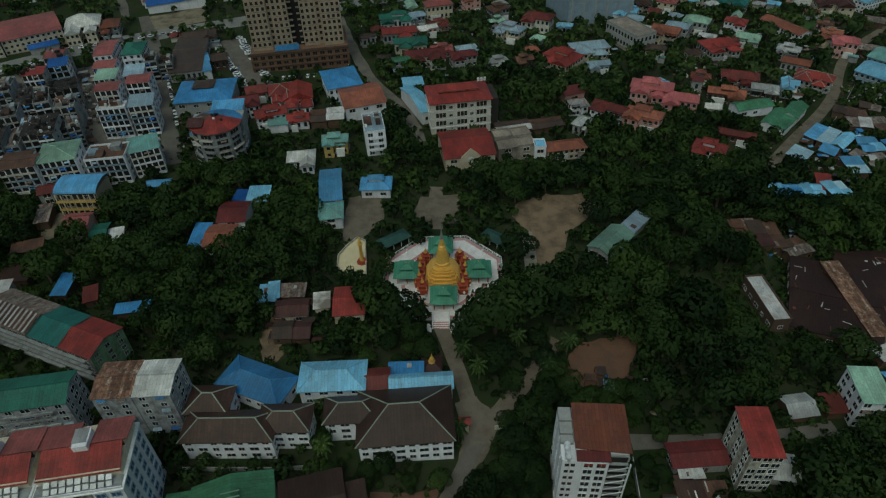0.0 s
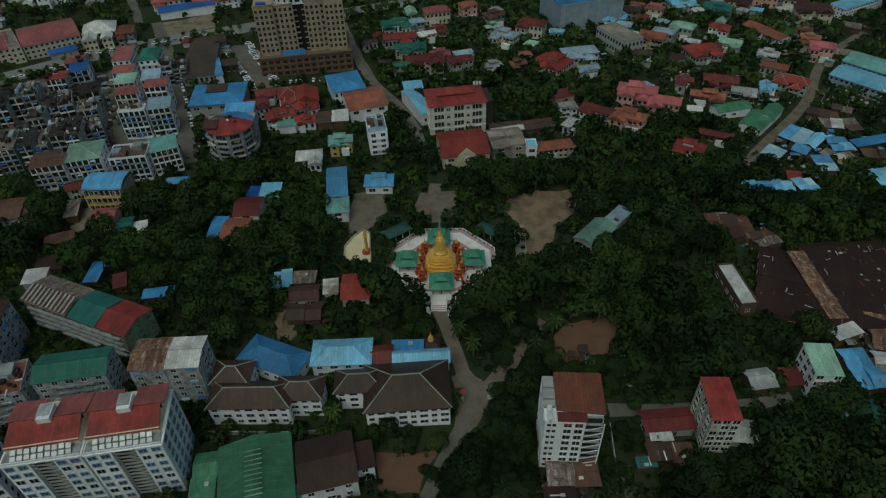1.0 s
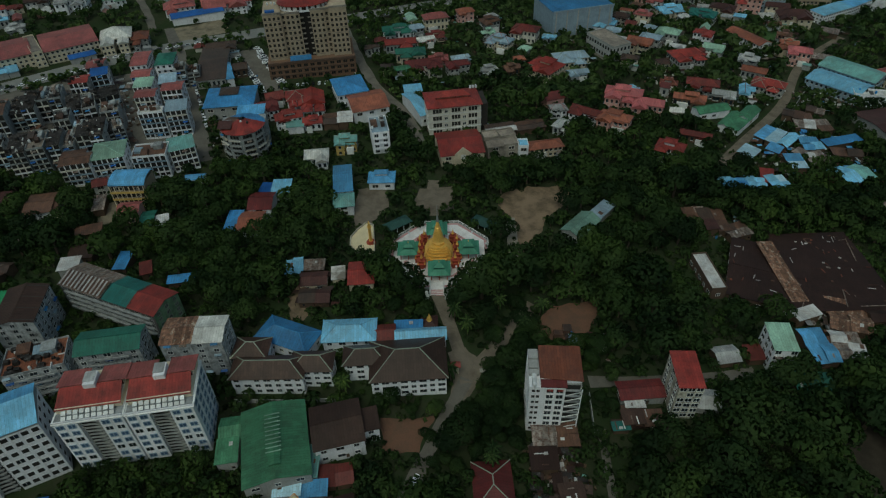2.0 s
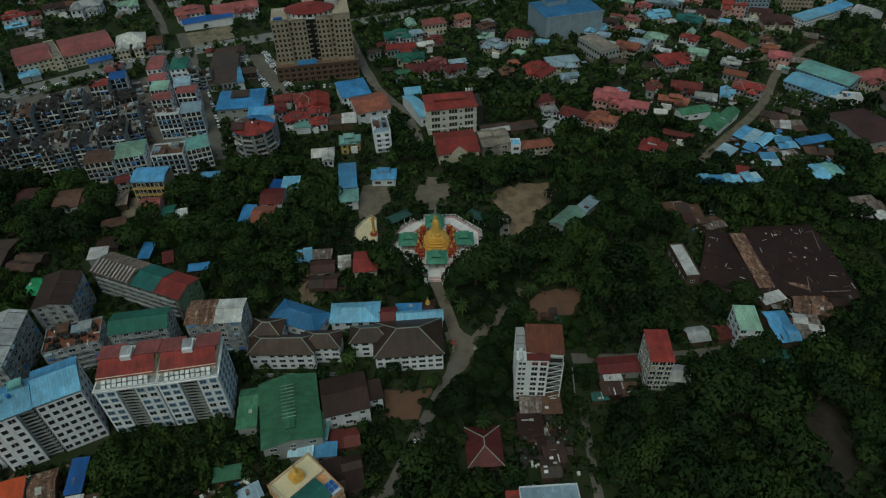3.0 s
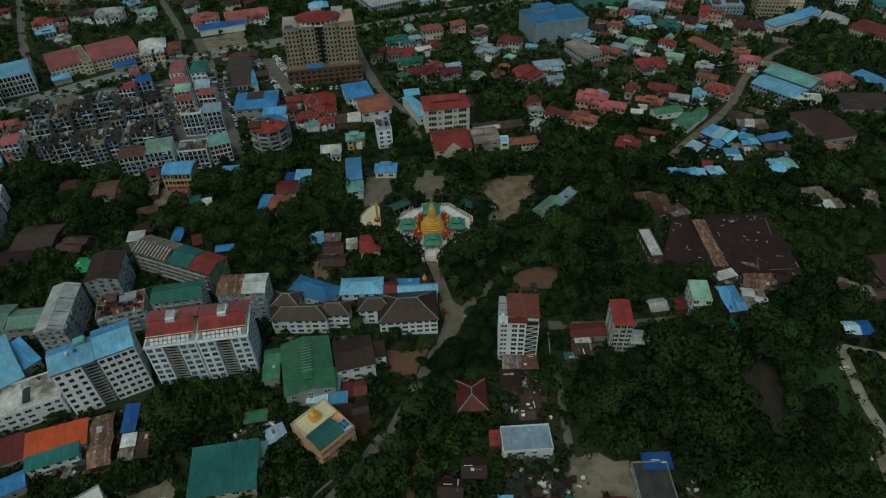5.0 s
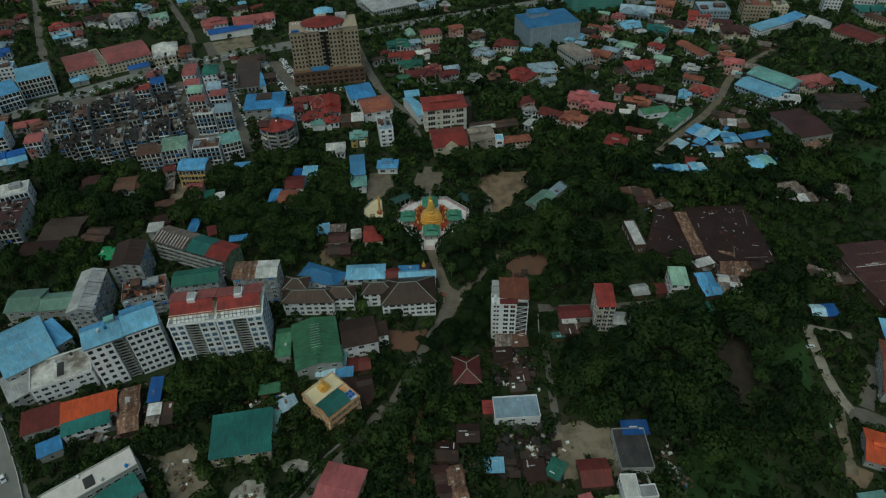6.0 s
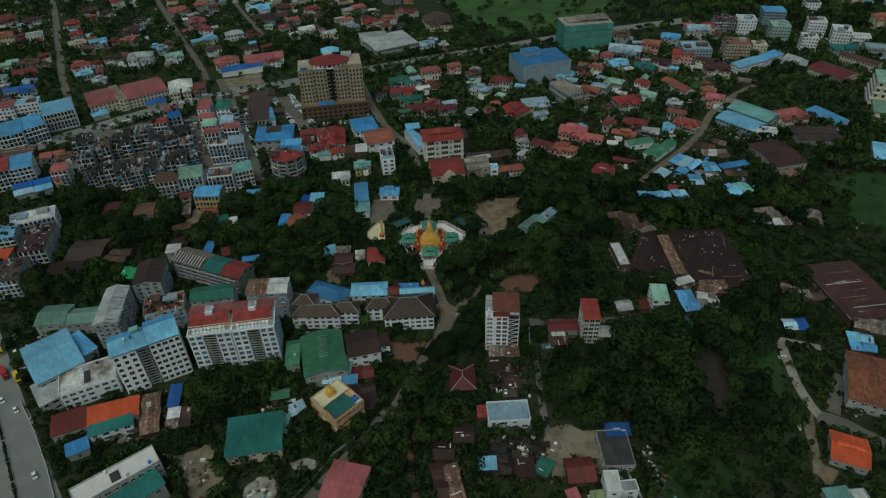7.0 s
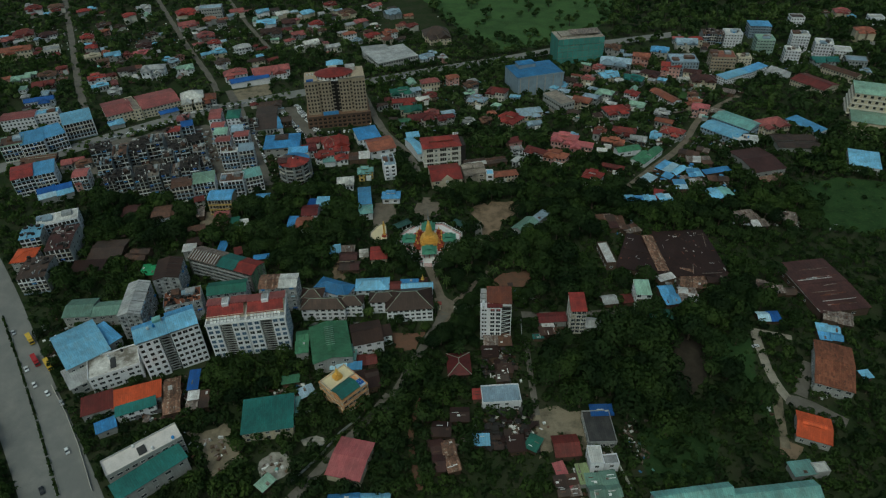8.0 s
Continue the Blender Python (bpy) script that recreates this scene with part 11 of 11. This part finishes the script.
debris(178, 363, 60, 40, 260, 39, "pale walls, tins and small clutter between distant houses")


# ---- trees ----
def leaf_cards(rng, lobes, count, size, squash=0.85):
    """Many small leaf clumps scattered over the skins of several lobes."""
    out = []
    weights = np.array([l[3] ** 2 for l in lobes])
    picks = rng.choice(len(lobes), count, p=weights / weights.sum())
    L = np.array(lobes)[picks]
    n = rng.normal(size=(count, 3))
    n[:, 2] = np.abs(n[:, 2]) * 1.1 - 0.35
    n /= np.linalg.norm(n, axis=1)[:, None]
    depth = 1 - 0.2 * rng.random(count) ** 2
    c = L[:, :3] + n * (L[:, 3] * depth)[:, None] * np.array([1, 1, squash])
    face = n + rng.normal(size=(count, 3)) * 0.38
    face /= np.linalg.norm(face, axis=1)[:, None]
    u = np.cross(face, rng.normal(size=(count, 3)))
    u /= np.linalg.norm(u, axis=1)[:, None]
    w = np.cross(face, u)
    a = size * (0.6 + 0.8 * rng.random(count))[:, None]
    b = a * (0.55 + 0.4 * rng.random(count))[:, None]
    bend = face * a * 0.25
    whole = c - np.array([0, 0, 0.6 * lobes[0][2]])
    whole /= np.linalg.norm(whole, axis=1)[:, None] + 1e-6
    shade = n * 0.6 + whole * 0.75 + np.array([0, 0, 0.15]) + face * 0.12
    shade /= np.linalg.norm(shade, axis=1)[:, None]
    corners = np.stack([c - u * a - bend, c - w * b + bend * 0.6, c + u * a - bend, c + w * b + bend * 0.6], 1)
    return corners.reshape(-1, 3), np.repeat(shade, 4, 0)


def crown_lobes(rng, spread):
    """Lobes of a crown of radius 1 whose trunk ends at z = 0.55."""
    lobes = [(0, 0, 0.95, 0.7)]
    n = rng.integers(5, 9)
    for i in range(n):
        t = 2 * math.pi * (i + rng.random() * 0.6) / n
        r = spread * (0.4 + 0.3 * rng.random())
        lobes.append((r * math.cos(t), r * math.sin(t), 0.72 + 0.45 * rng.random(), 0.3 + 0.22 * rng.random()))
    return lobes


def trunk_solid(lobes, rng, scale=1.0):
    s = Solid()
    s.tube((0, 0, -0.12), (0.02, 0, 0.5), 0.085, 0.06, 6)
    for x, y, z, r in lobes[1:6]:
        s.tube((0.02, 0, 0.42 + 0.1 * rng.random()), (x * 0.85, y * 0.85, z * 0.95), 0.04, 0.015, 4)
    return s


def quads_mesh(name, verts, mat, normals=None):
    me = bpy.data.meshes.new(name)
    n = len(verts)
    me.vertices.add(n)
    me.vertices.foreach_set("co", np.ascontiguousarray(verts, dtype=np.float32).ravel())
    me.loops.add(n)
    me.loops.foreach_set("vertex_index", np.arange(n, dtype=np.int32))
    me.polygons.add(n // 4)
    me.polygons.foreach_set("loop_start", np.arange(0, n, 4, dtype=np.int32))
    me.update(calc_edges=True)
    if normals is not None:
        me.polygons.foreach_set("use_smooth", np.ones(n // 4, dtype=bool))
        me.normals_split_custom_set_from_vertices(normals.astype(np.float32))
    me.materials.append(MATS[mat])
    return me


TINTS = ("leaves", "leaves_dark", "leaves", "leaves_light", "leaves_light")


def crown_mesh(cards, k):
    return quads_mesh("crown", cards[0], TINTS[k % 5], cards[1])


trng = np.random.default_rng(11)
CROWNS, TRUNKS, FAR = [], [], []
for v in range(9):
    lobes = crown_lobes(trng, 0.8 + 0.25 * trng.random())
    CROWNS.append(crown_mesh(leaf_cards(trng, lobes, 1900, 0.054), v))
    TRUNKS.append(trunk_solid(lobes, trng).mesh("trunk", "bark"))
    FAR.append([leaf_cards(trng, lobes, n, a) for n, a in ((360, 0.1), (140, 0.155), (50, 0.265), (760, 0.074), (18, 0.4))])


def palm_meshes():
    s = Solid()
    s.tube((0, 0, -0.3), (0.25, 0, 4.5), 0.2, 0.15, 6)
    s.tube((0.25, 0, 4.5), (0.35, 0.1, 8.2), 0.15, 0.11, 6)
    trunk = s.mesh("trunk", "bark")
    q = []
    for i in range(18):
        t = i * 2.4
        up = 0.9 - 0.09 * i
        c, sn = math.cos(t), math.sin(t)
        for j in range(9):
            a, b = j / 9 * 3.2, (j + 1) / 9 * 3.2
            za, zb = (8.2 + up * z - 0.22 * z * z for z in (a, b))
            wd = 0.5 * math.sin(math.pi * (j + 0.7) / 10)
            for e in (-1, 1):
                q += [(0.35 + c * a, 0.1 + sn * a, za), (0.35 + c * b, 0.1 + sn * b, zb), (0.35 + c * b - sn * wd * e, 0.1 + sn * b + c * wd * e, zb - 0.35), (0.35 + c * a - sn * wd * e, 0.1 + sn * a + c * wd * e, za - 0.35)]
    return trunk, quads_mesh("fronds", np.array(q), "palm_leaves")


PALM = palm_meshes()
SPOTS = [(8.8, 142, 5), (-7.5, 142, 5.4), (31.5, 189, 8.6), (13, 145.5, 9.4), (20.5, 147.5, 12), (30.5, 153.5, 12), (36.5, 165, 9.6), (-11.5, 148.5, 9.6), (-19.5, 154, 9.6), (-24.5, 161, 7), (27, 140, 9.5), (88.5, 119, 8.5), (72, 122, 6.5), (101, 122.5, 7), (91, 141, 9), (78, 149, 9), (106, 147, 9), (126, 137, 8), (144, 143, 7.5), (54, 117, 4.6), (35.5, 132, 5), (24, 123, 5), (-24, 189, 3.8), (-22, 177, 3.8), (-21, 218, 4), (-9, 207, 3.2), (11, 206, 3), (42, 153, 7.5), (62, 163, 10.5), (110, 92, 11.5), (128, 74, 11), (98, 70, 10), (112, 56, 9.5), (82, 62, 9), (140, 110, 9.5)]  # trees leaning over the terrace edge


def inside(x, y, poly):
    hit = False
    for (ax, ay), (bx, by) in zip(poly, poly[1:] + poly[:1]):
        if (ay > y) != (by > y) and x < (bx - ax) * (y - ay) / (by - ay) + ax:
            hit = not hit
    return hit


ROAD_PTS = np.array([(x, y, hw, gap) for path, hw, gap in ROADS for x, y in path])
FEET = np.array(FOOT)


def free(x, y, r):
    dx, dy = x - FEET[:, 0], y - FEET[:, 1]
    c, s = np.cos(FEET[:, 2]), np.sin(FEET[:, 2])
    lx, ly = np.abs(dx * c + dy * s) - FEET[:, 3], np.abs(dy * c - dx * s) - FEET[:, 4]
    if np.any(np.maximum(lx, ly) < r * 0.5):
        return False
    if np.any(np.hypot(ROAD_PTS[:, 0] - x, ROAD_PTS[:, 1] - y) < ROAD_PTS[:, 2] + r * ROAD_PTS[:, 3]):
        return False
    return not any((inside(x, y, p) or (r > 3 and inside(x, y + r * 0.8, p))) and trng.random() > k for p, k in CLEAR)


CELLS = {}
for p in SPOTS:
    CELLS.setdefault((int(p[0] // 10), int(p[1] // 10)), []).append(p)


def open_spot(x, y, r):
    """True where no other tree stands too near."""
    i, j = int(x // 10), int(y // 10)
    for u in (i - 1, i, i + 1):
        for v in (j - 1, j, j + 1):
            for a, b, c in CELLS.get((u, v), ()):
                if (x - a) ** 2 + (y - b) ** 2 < (0.44 * (r + c)) ** 2:
                    return False
    return True


def wood(poly, gap, rmin, rmax, again=True):
    """Scatter trees over an area, clear of buildings, roads and yards; a second round fills the holes."""
    gap *= 0.72
    xs, ys = [p[0] for p in poly], [p[1] for p in poly]
    x = min(xs)
    while x < max(xs):
        y = min(ys)
        while y < max(ys):
            px, py = x + trng.uniform(-0.8, 0.8) * gap, y + trng.uniform(-0.8, 0.8) * gap
            r = (rmin + (rmax - rmin) * 1.15 * trng.random()) * (1.35 if rmax > 5 and trng.random() < 0.22 else 1.0)
            if inside(px, py, poly) and open_spot(px, py, r) and free(px, py, r):
                SPOTS.append((px, py, r))
                CELLS.setdefault((int(px // 10), int(py // 10)), []).append((px, py, r))
            y += gap
        x += gap
    if again and rmin > 2.4 and min(ys) < 300:
        wood(poly, gap / 0.72, rmin * 0.75, rmax * 0.8, False)



wood([(-31, 70), (-12, 62), (14, 57), (10, 30), (-14, 25), (-29, 38)], 11, 5.5, 7.5)
wood([(15, 134), (25, 147), (46, 156), (69, 158), (78, 137), (73, 119), (62, 115), (40, 115), (23, 121)], 8, 3.5, 6.5)
wood([(8, 163), (25, 180), (59, 189), (70, 183), (112, 160), (112, 130), (93, 127), (64, 146), (46, 152), (23, 130), (11, 137)], 11, 5.5, 8.5)
wood([(-141, 226), (-96, 244), (-56, 245), (-49, 188), (-64, 178), (-61, 152), (-68, 130), (-104, 149), (-136, 180)], 9.5, 4.5, 7.5)
wood([(-40, 152), (1, 153), (-0, 136), (-42, 136)], 8, 3, 5.5)
wood([(64, 78), (81, 83), (121, 106), (175, 116), (218, 116), (192, 41), (140, 18), (54, 17)], 12, 6, 10.5)
wood([(199, 167), (234, 153), (214, 109), (168, 117)], 8, 3.5, 6)
wood([(61, 221), (80, 248), (166, 260), (178, 233), (228, 234), (316, 241), (289, 198), (205, 203), (161, 201), (119, 187), (70, 180)], 10.5, 5, 8)
wood([(5, 255), (35, 247), (82, 261), (81, 236), (39, 226), (11, 217)], 9, 5, 7.5)
wood([(-29, 303), (-1, 297), (-2, 255), (-26, 255)], 8, 4, 6.5)
wood([(-120, 70), (-75, 75), (-57, 63), (-52, 36), (-109, 35)], 7, 3, 5.5)
wood([(-31, 78), (-8, 67), (-8, 53), (32, 58), (30, 36), (-31, 36)], 7, 3, 6)
wood([(91, 326), (165, 308), (159, 273), (73, 264)], 8, 3.5, 6)
wood([(-251, 233), (-189, 225), (-158, 209), (-130, 194), (-127, 162), (-164, 171), (-218, 170)], 9.5, 4.5, 7.5)
wood([(20, 114), (36, 111), (33, 85), (16, 85), (13, 98)], 8, 3, 6)
wood([(-16, 82), (12, 98), (16, 77), (1, 67)], 8, 3, 6)
wood([(-66, 204), (-38, 198), (-38, 173), (-58, 169)], 7, 3, 5)
wood([(-755, 874), (-65, 910), (-79, 512), (-223, 482), (-414, 390), (-464, 383)], 14, 3, 5.5)
wood([(-84, 628), (205, 639), (165, 351), (-0, 325), (-70, 420)], 11, 3, 5)
wood([(193, 576), (566, 609), (438, 335), (261, 300), (160, 328)], 13, 3, 5.5)
wood([(204, 634), (329, 690), (506, 744), (692, 785), (620, 591), (450, 585), (412, 647), (305, 610), (209, 588)], 12, 3, 6)
wood([(213, 924), (890, 959), (741, 732), (216, 657)], 15, 4, 7)
wood([(200, 289), (277, 290), (303, 263), (256, 179), (175, 201)], 9, 3, 5.5)
wood([(334, 355), (468, 358), (410, 266), (311, 282)], 10, 4, 7)
wood([(120, 107), (232, 109), (212, 80), (183, 89), (112, 70)], 10, 5, 8)
wood([(-235, 36), (-212, 36), (-179, -15), (-173, -36), (-202, -36)], 8, 3, 6)
wood([(-190, 36), (-163, 28), (-157, 6), (-165, 9)], 7, 2.5, 4.5)
wood([(-132, 67), (-72, 68), (-62, 44), (-104, 48), (-117, 23)], 7, 3, 5)
wood([(-123, 23), (-94, 30), (-77, -14), (-102, -17)], 7, 3, 5)
wood([(-72, 37), (-14, 45), (-5, -14), (-62, -15)], 8, 3, 5.5)
wood([(-14, 45), (34, 49), (28, -14), (-0, -14)], 8, 3, 5.5)
wood([(-266, 197), (-213, 228), (-181, 221), (-167, 178), (-244, 151)], 8, 3, 5.5)
wood([(-252, 151), (-188, 171), (-177, 113), (-224, 123)], 8, 3, 5.5)
wood([(-130, 256), (-87, 284), (-59, 253), (-50, 200), (-79, 185), (-116, 238)], 9, 3, 5)
wood([(-41, 366), (-7, 367), (-11, 275), (-29, 286)], 9, 3, 5.5)
wood([(36, 385), (113, 371), (99, 278), (37, 305)], 9, 3, 5.5)
wood([(-79, 503), (89, 553), (88, 508), (-69, 463)], 6, 2.5, 4)
wood([(-65, 910), (354, 931), (214, 650), (150, 584), (75, 553), (23, 643)], 16, 3, 6)
# small trees and bushes between the houses
wood([(-340, -30), (330, -30), (330, 240), (-340, 240)], 8.5, 2.0, 4.0)
wood([(-480, 240), (520, 240), (560, 560), (-480, 560)], 12, 2.4, 4.4)
wood([(-240, -15), (250, -15), (260, 300), (-260, 300)], 6.6, 1.0, 1.8)
for (ax, ay), (bx, by) in (((-252, 102), (-226, 69)), ((-226, 69), (-194, 27)), ((-194, 27), (-163, -15))):
    for i in range(26):
        SPOTS.append((ax + (bx - ax) * (i + 0.5) / 26, ay + (by - ay) * (i + 0.5) / 26, 0.75 + 0.12 * (i * 5 % 4)))
for i in range(56):
    SPOTS.append((-331 + 190 * i / 55 - 6 * (i % 2), 290 + 146 * i / 55 + 7 * (i % 2) + 4 * math.sin(i), 1.7 + 0.3 * (i % 4)))
for i in range(46):
    SPOTS.append((-70 + 158 * i / 45, 474 + 73 * i / 45 + (i % 3 - 1) * 5.5, 1.8 + 0.25 * (i % 4)))
SPOTS = [p for p in SPOTS if abs(p[0] - 10) < 225 + 0.6 * (p[1] + 30)]
SPOTS.sort(key=lambda p: (p[0] - 20) ** 2 * 0.6 + (p[1] - 110) ** 2)
NEAR = SPOTS[:200]
REST = SPOTS[200:]
for i, (x, y, r) in enumerate(NEAR):
    k = i % len(CROWNS)
    if i % 23 == 11:
        t = tagged(new("palm_tree"), "tall slender palm with drooping green fronds", "palm tree", "palms among the trees")
        t.matrix_basis = pose(x, y, lie(x, y), 0, 0, i * 77)
        part("trunk", PALM[0], t)
        part("fronds", PALM[1], t)
        continue
    t = tagged(new("tree"), "large broadleaf tree with a dense dark green crown" if r > 5 else "dark green broadleaf tree with a rounded crown", "tree", "trees of the wooded hill")
    t.matrix_basis = pose(x, y, lie(x, y), 0, 0, i * 137.5) @ Matrix.Diagonal((r, r, r * (0.85 + 0.45 * ((i * 7) % 10) / 10), 1))
    part("trunk", TRUNKS[k], t)
    part("crown", CROWNS[k], t)


palm = tagged(new("palm_tree"), "tall slender palm with drooping fronds beside the terrace stair", "palm tree", "palms among the trees")
palm.matrix_basis = pose(-6.5, 149.6, lie(-6.5, 149.6), 0, 0, 40) @ Matrix.Diagonal((1.2, 1.2, 1.2, 1))
part("trunk", PALM[0], palm)
part("fronds", PALM[1], palm)


def woodland(spots, name, label, tint):
    """Many far trees as one mesh of leaf clumps over trunks."""
    vs, ns, tr = [], [], Solid()
    for i, (x, y, r) in enumerate(spots):
        a = i * 2.399
        c, s = math.cos(a), math.sin(a)
        cards, shade = FAR[i % len(FAR)][4 if r < 1.9 else 3 if r > 6.6 and y < 260 else (0 if r > 5 else 1) if y < 200 else (1 if r > 4.5 and y < 330 else 2)]
        p = cards * np.array([r, r, r * (0.8 + 0.5 * ((i * 7) % 10) / 10)])
        ns.append(np.stack([shade[:, 0] * c - shade[:, 1] * s, shade[:, 0] * s + shade[:, 1] * c, shade[:, 2]], 1))
        z = lie(x, y)
        vs.append(np.stack([x + p[:, 0] * c - p[:, 1] * s, y + p[:, 0] * s + p[:, 1] * c, z + p[:, 2]], 1))
        if r > 1.9:
            tr.tube((x, y, z - 0.5), (x, y, z + r * 0.8), r * 0.08, r * 0.05, 4)
    ob = tagged(new(name, quads_mesh(name, np.concatenate(vs), tint, np.concatenate(ns))), label, "trees", kind="stuff")
    part("trunks", tr.mesh("trunks", "bark"), ob)
    return ob


WORDS = {"leaves": "many dark green trees between houses", "leaves_dark": "many blackish green trees between houses", "leaves_light": "many lighter green trees between houses", "leaves_hazed": "many distant trees, leaf colour paled to imitate haze"}
for tint in ("leaves", "leaves_dark", "leaves_light", "leaves_hazed"):
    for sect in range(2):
        # Beyond y = 330 the mix is lighter, to paint haze over far trees
        mix = TINTS if sect == 0 else ("leaves", "leaves_light", "leaves_hazed", "leaves_light", "leaves_hazed")
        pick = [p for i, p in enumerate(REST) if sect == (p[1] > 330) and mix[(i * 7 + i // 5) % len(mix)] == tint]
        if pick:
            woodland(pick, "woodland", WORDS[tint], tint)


def scrub(n, seed):
    """Low weeds and seedlings over the open ground, too many to count."""
    r = np.random.default_rng(seed)
    low = [(0, 0, -0.1, 0.9), (0.7, 0.3, -0.15, 0.6), (-0.6, 0.5, -0.15, 0.65), (0.1, -0.7, -0.15, 0.6)]
    kinds = [leaf_cards(r, low, 16, 0.42, 0.75) for _ in range(6)]
    vs, ns = [], []
    for i in range(n):
        y = -30 + 340 * r.random() ** 1.2
        x = 10 + (r.random() * 2 - 1) * (225 + 0.6 * (y + 30))
        k = 0.8 + 1.1 * r.random()
        if not free(x, y, k):
            continue
        cards, shade = kinds[i % 6]
        vs.append(cards * k + np.array([x, y, lie(x, y)]))
        ns.append(shade)
    return tagged(new("scrub", quads_mesh("scrub", np.concatenate(vs), "leaves", np.concatenate(ns))), "low dark green weeds and bushes on open ground", "bushes", kind="stuff")


scrub(9000, 5)
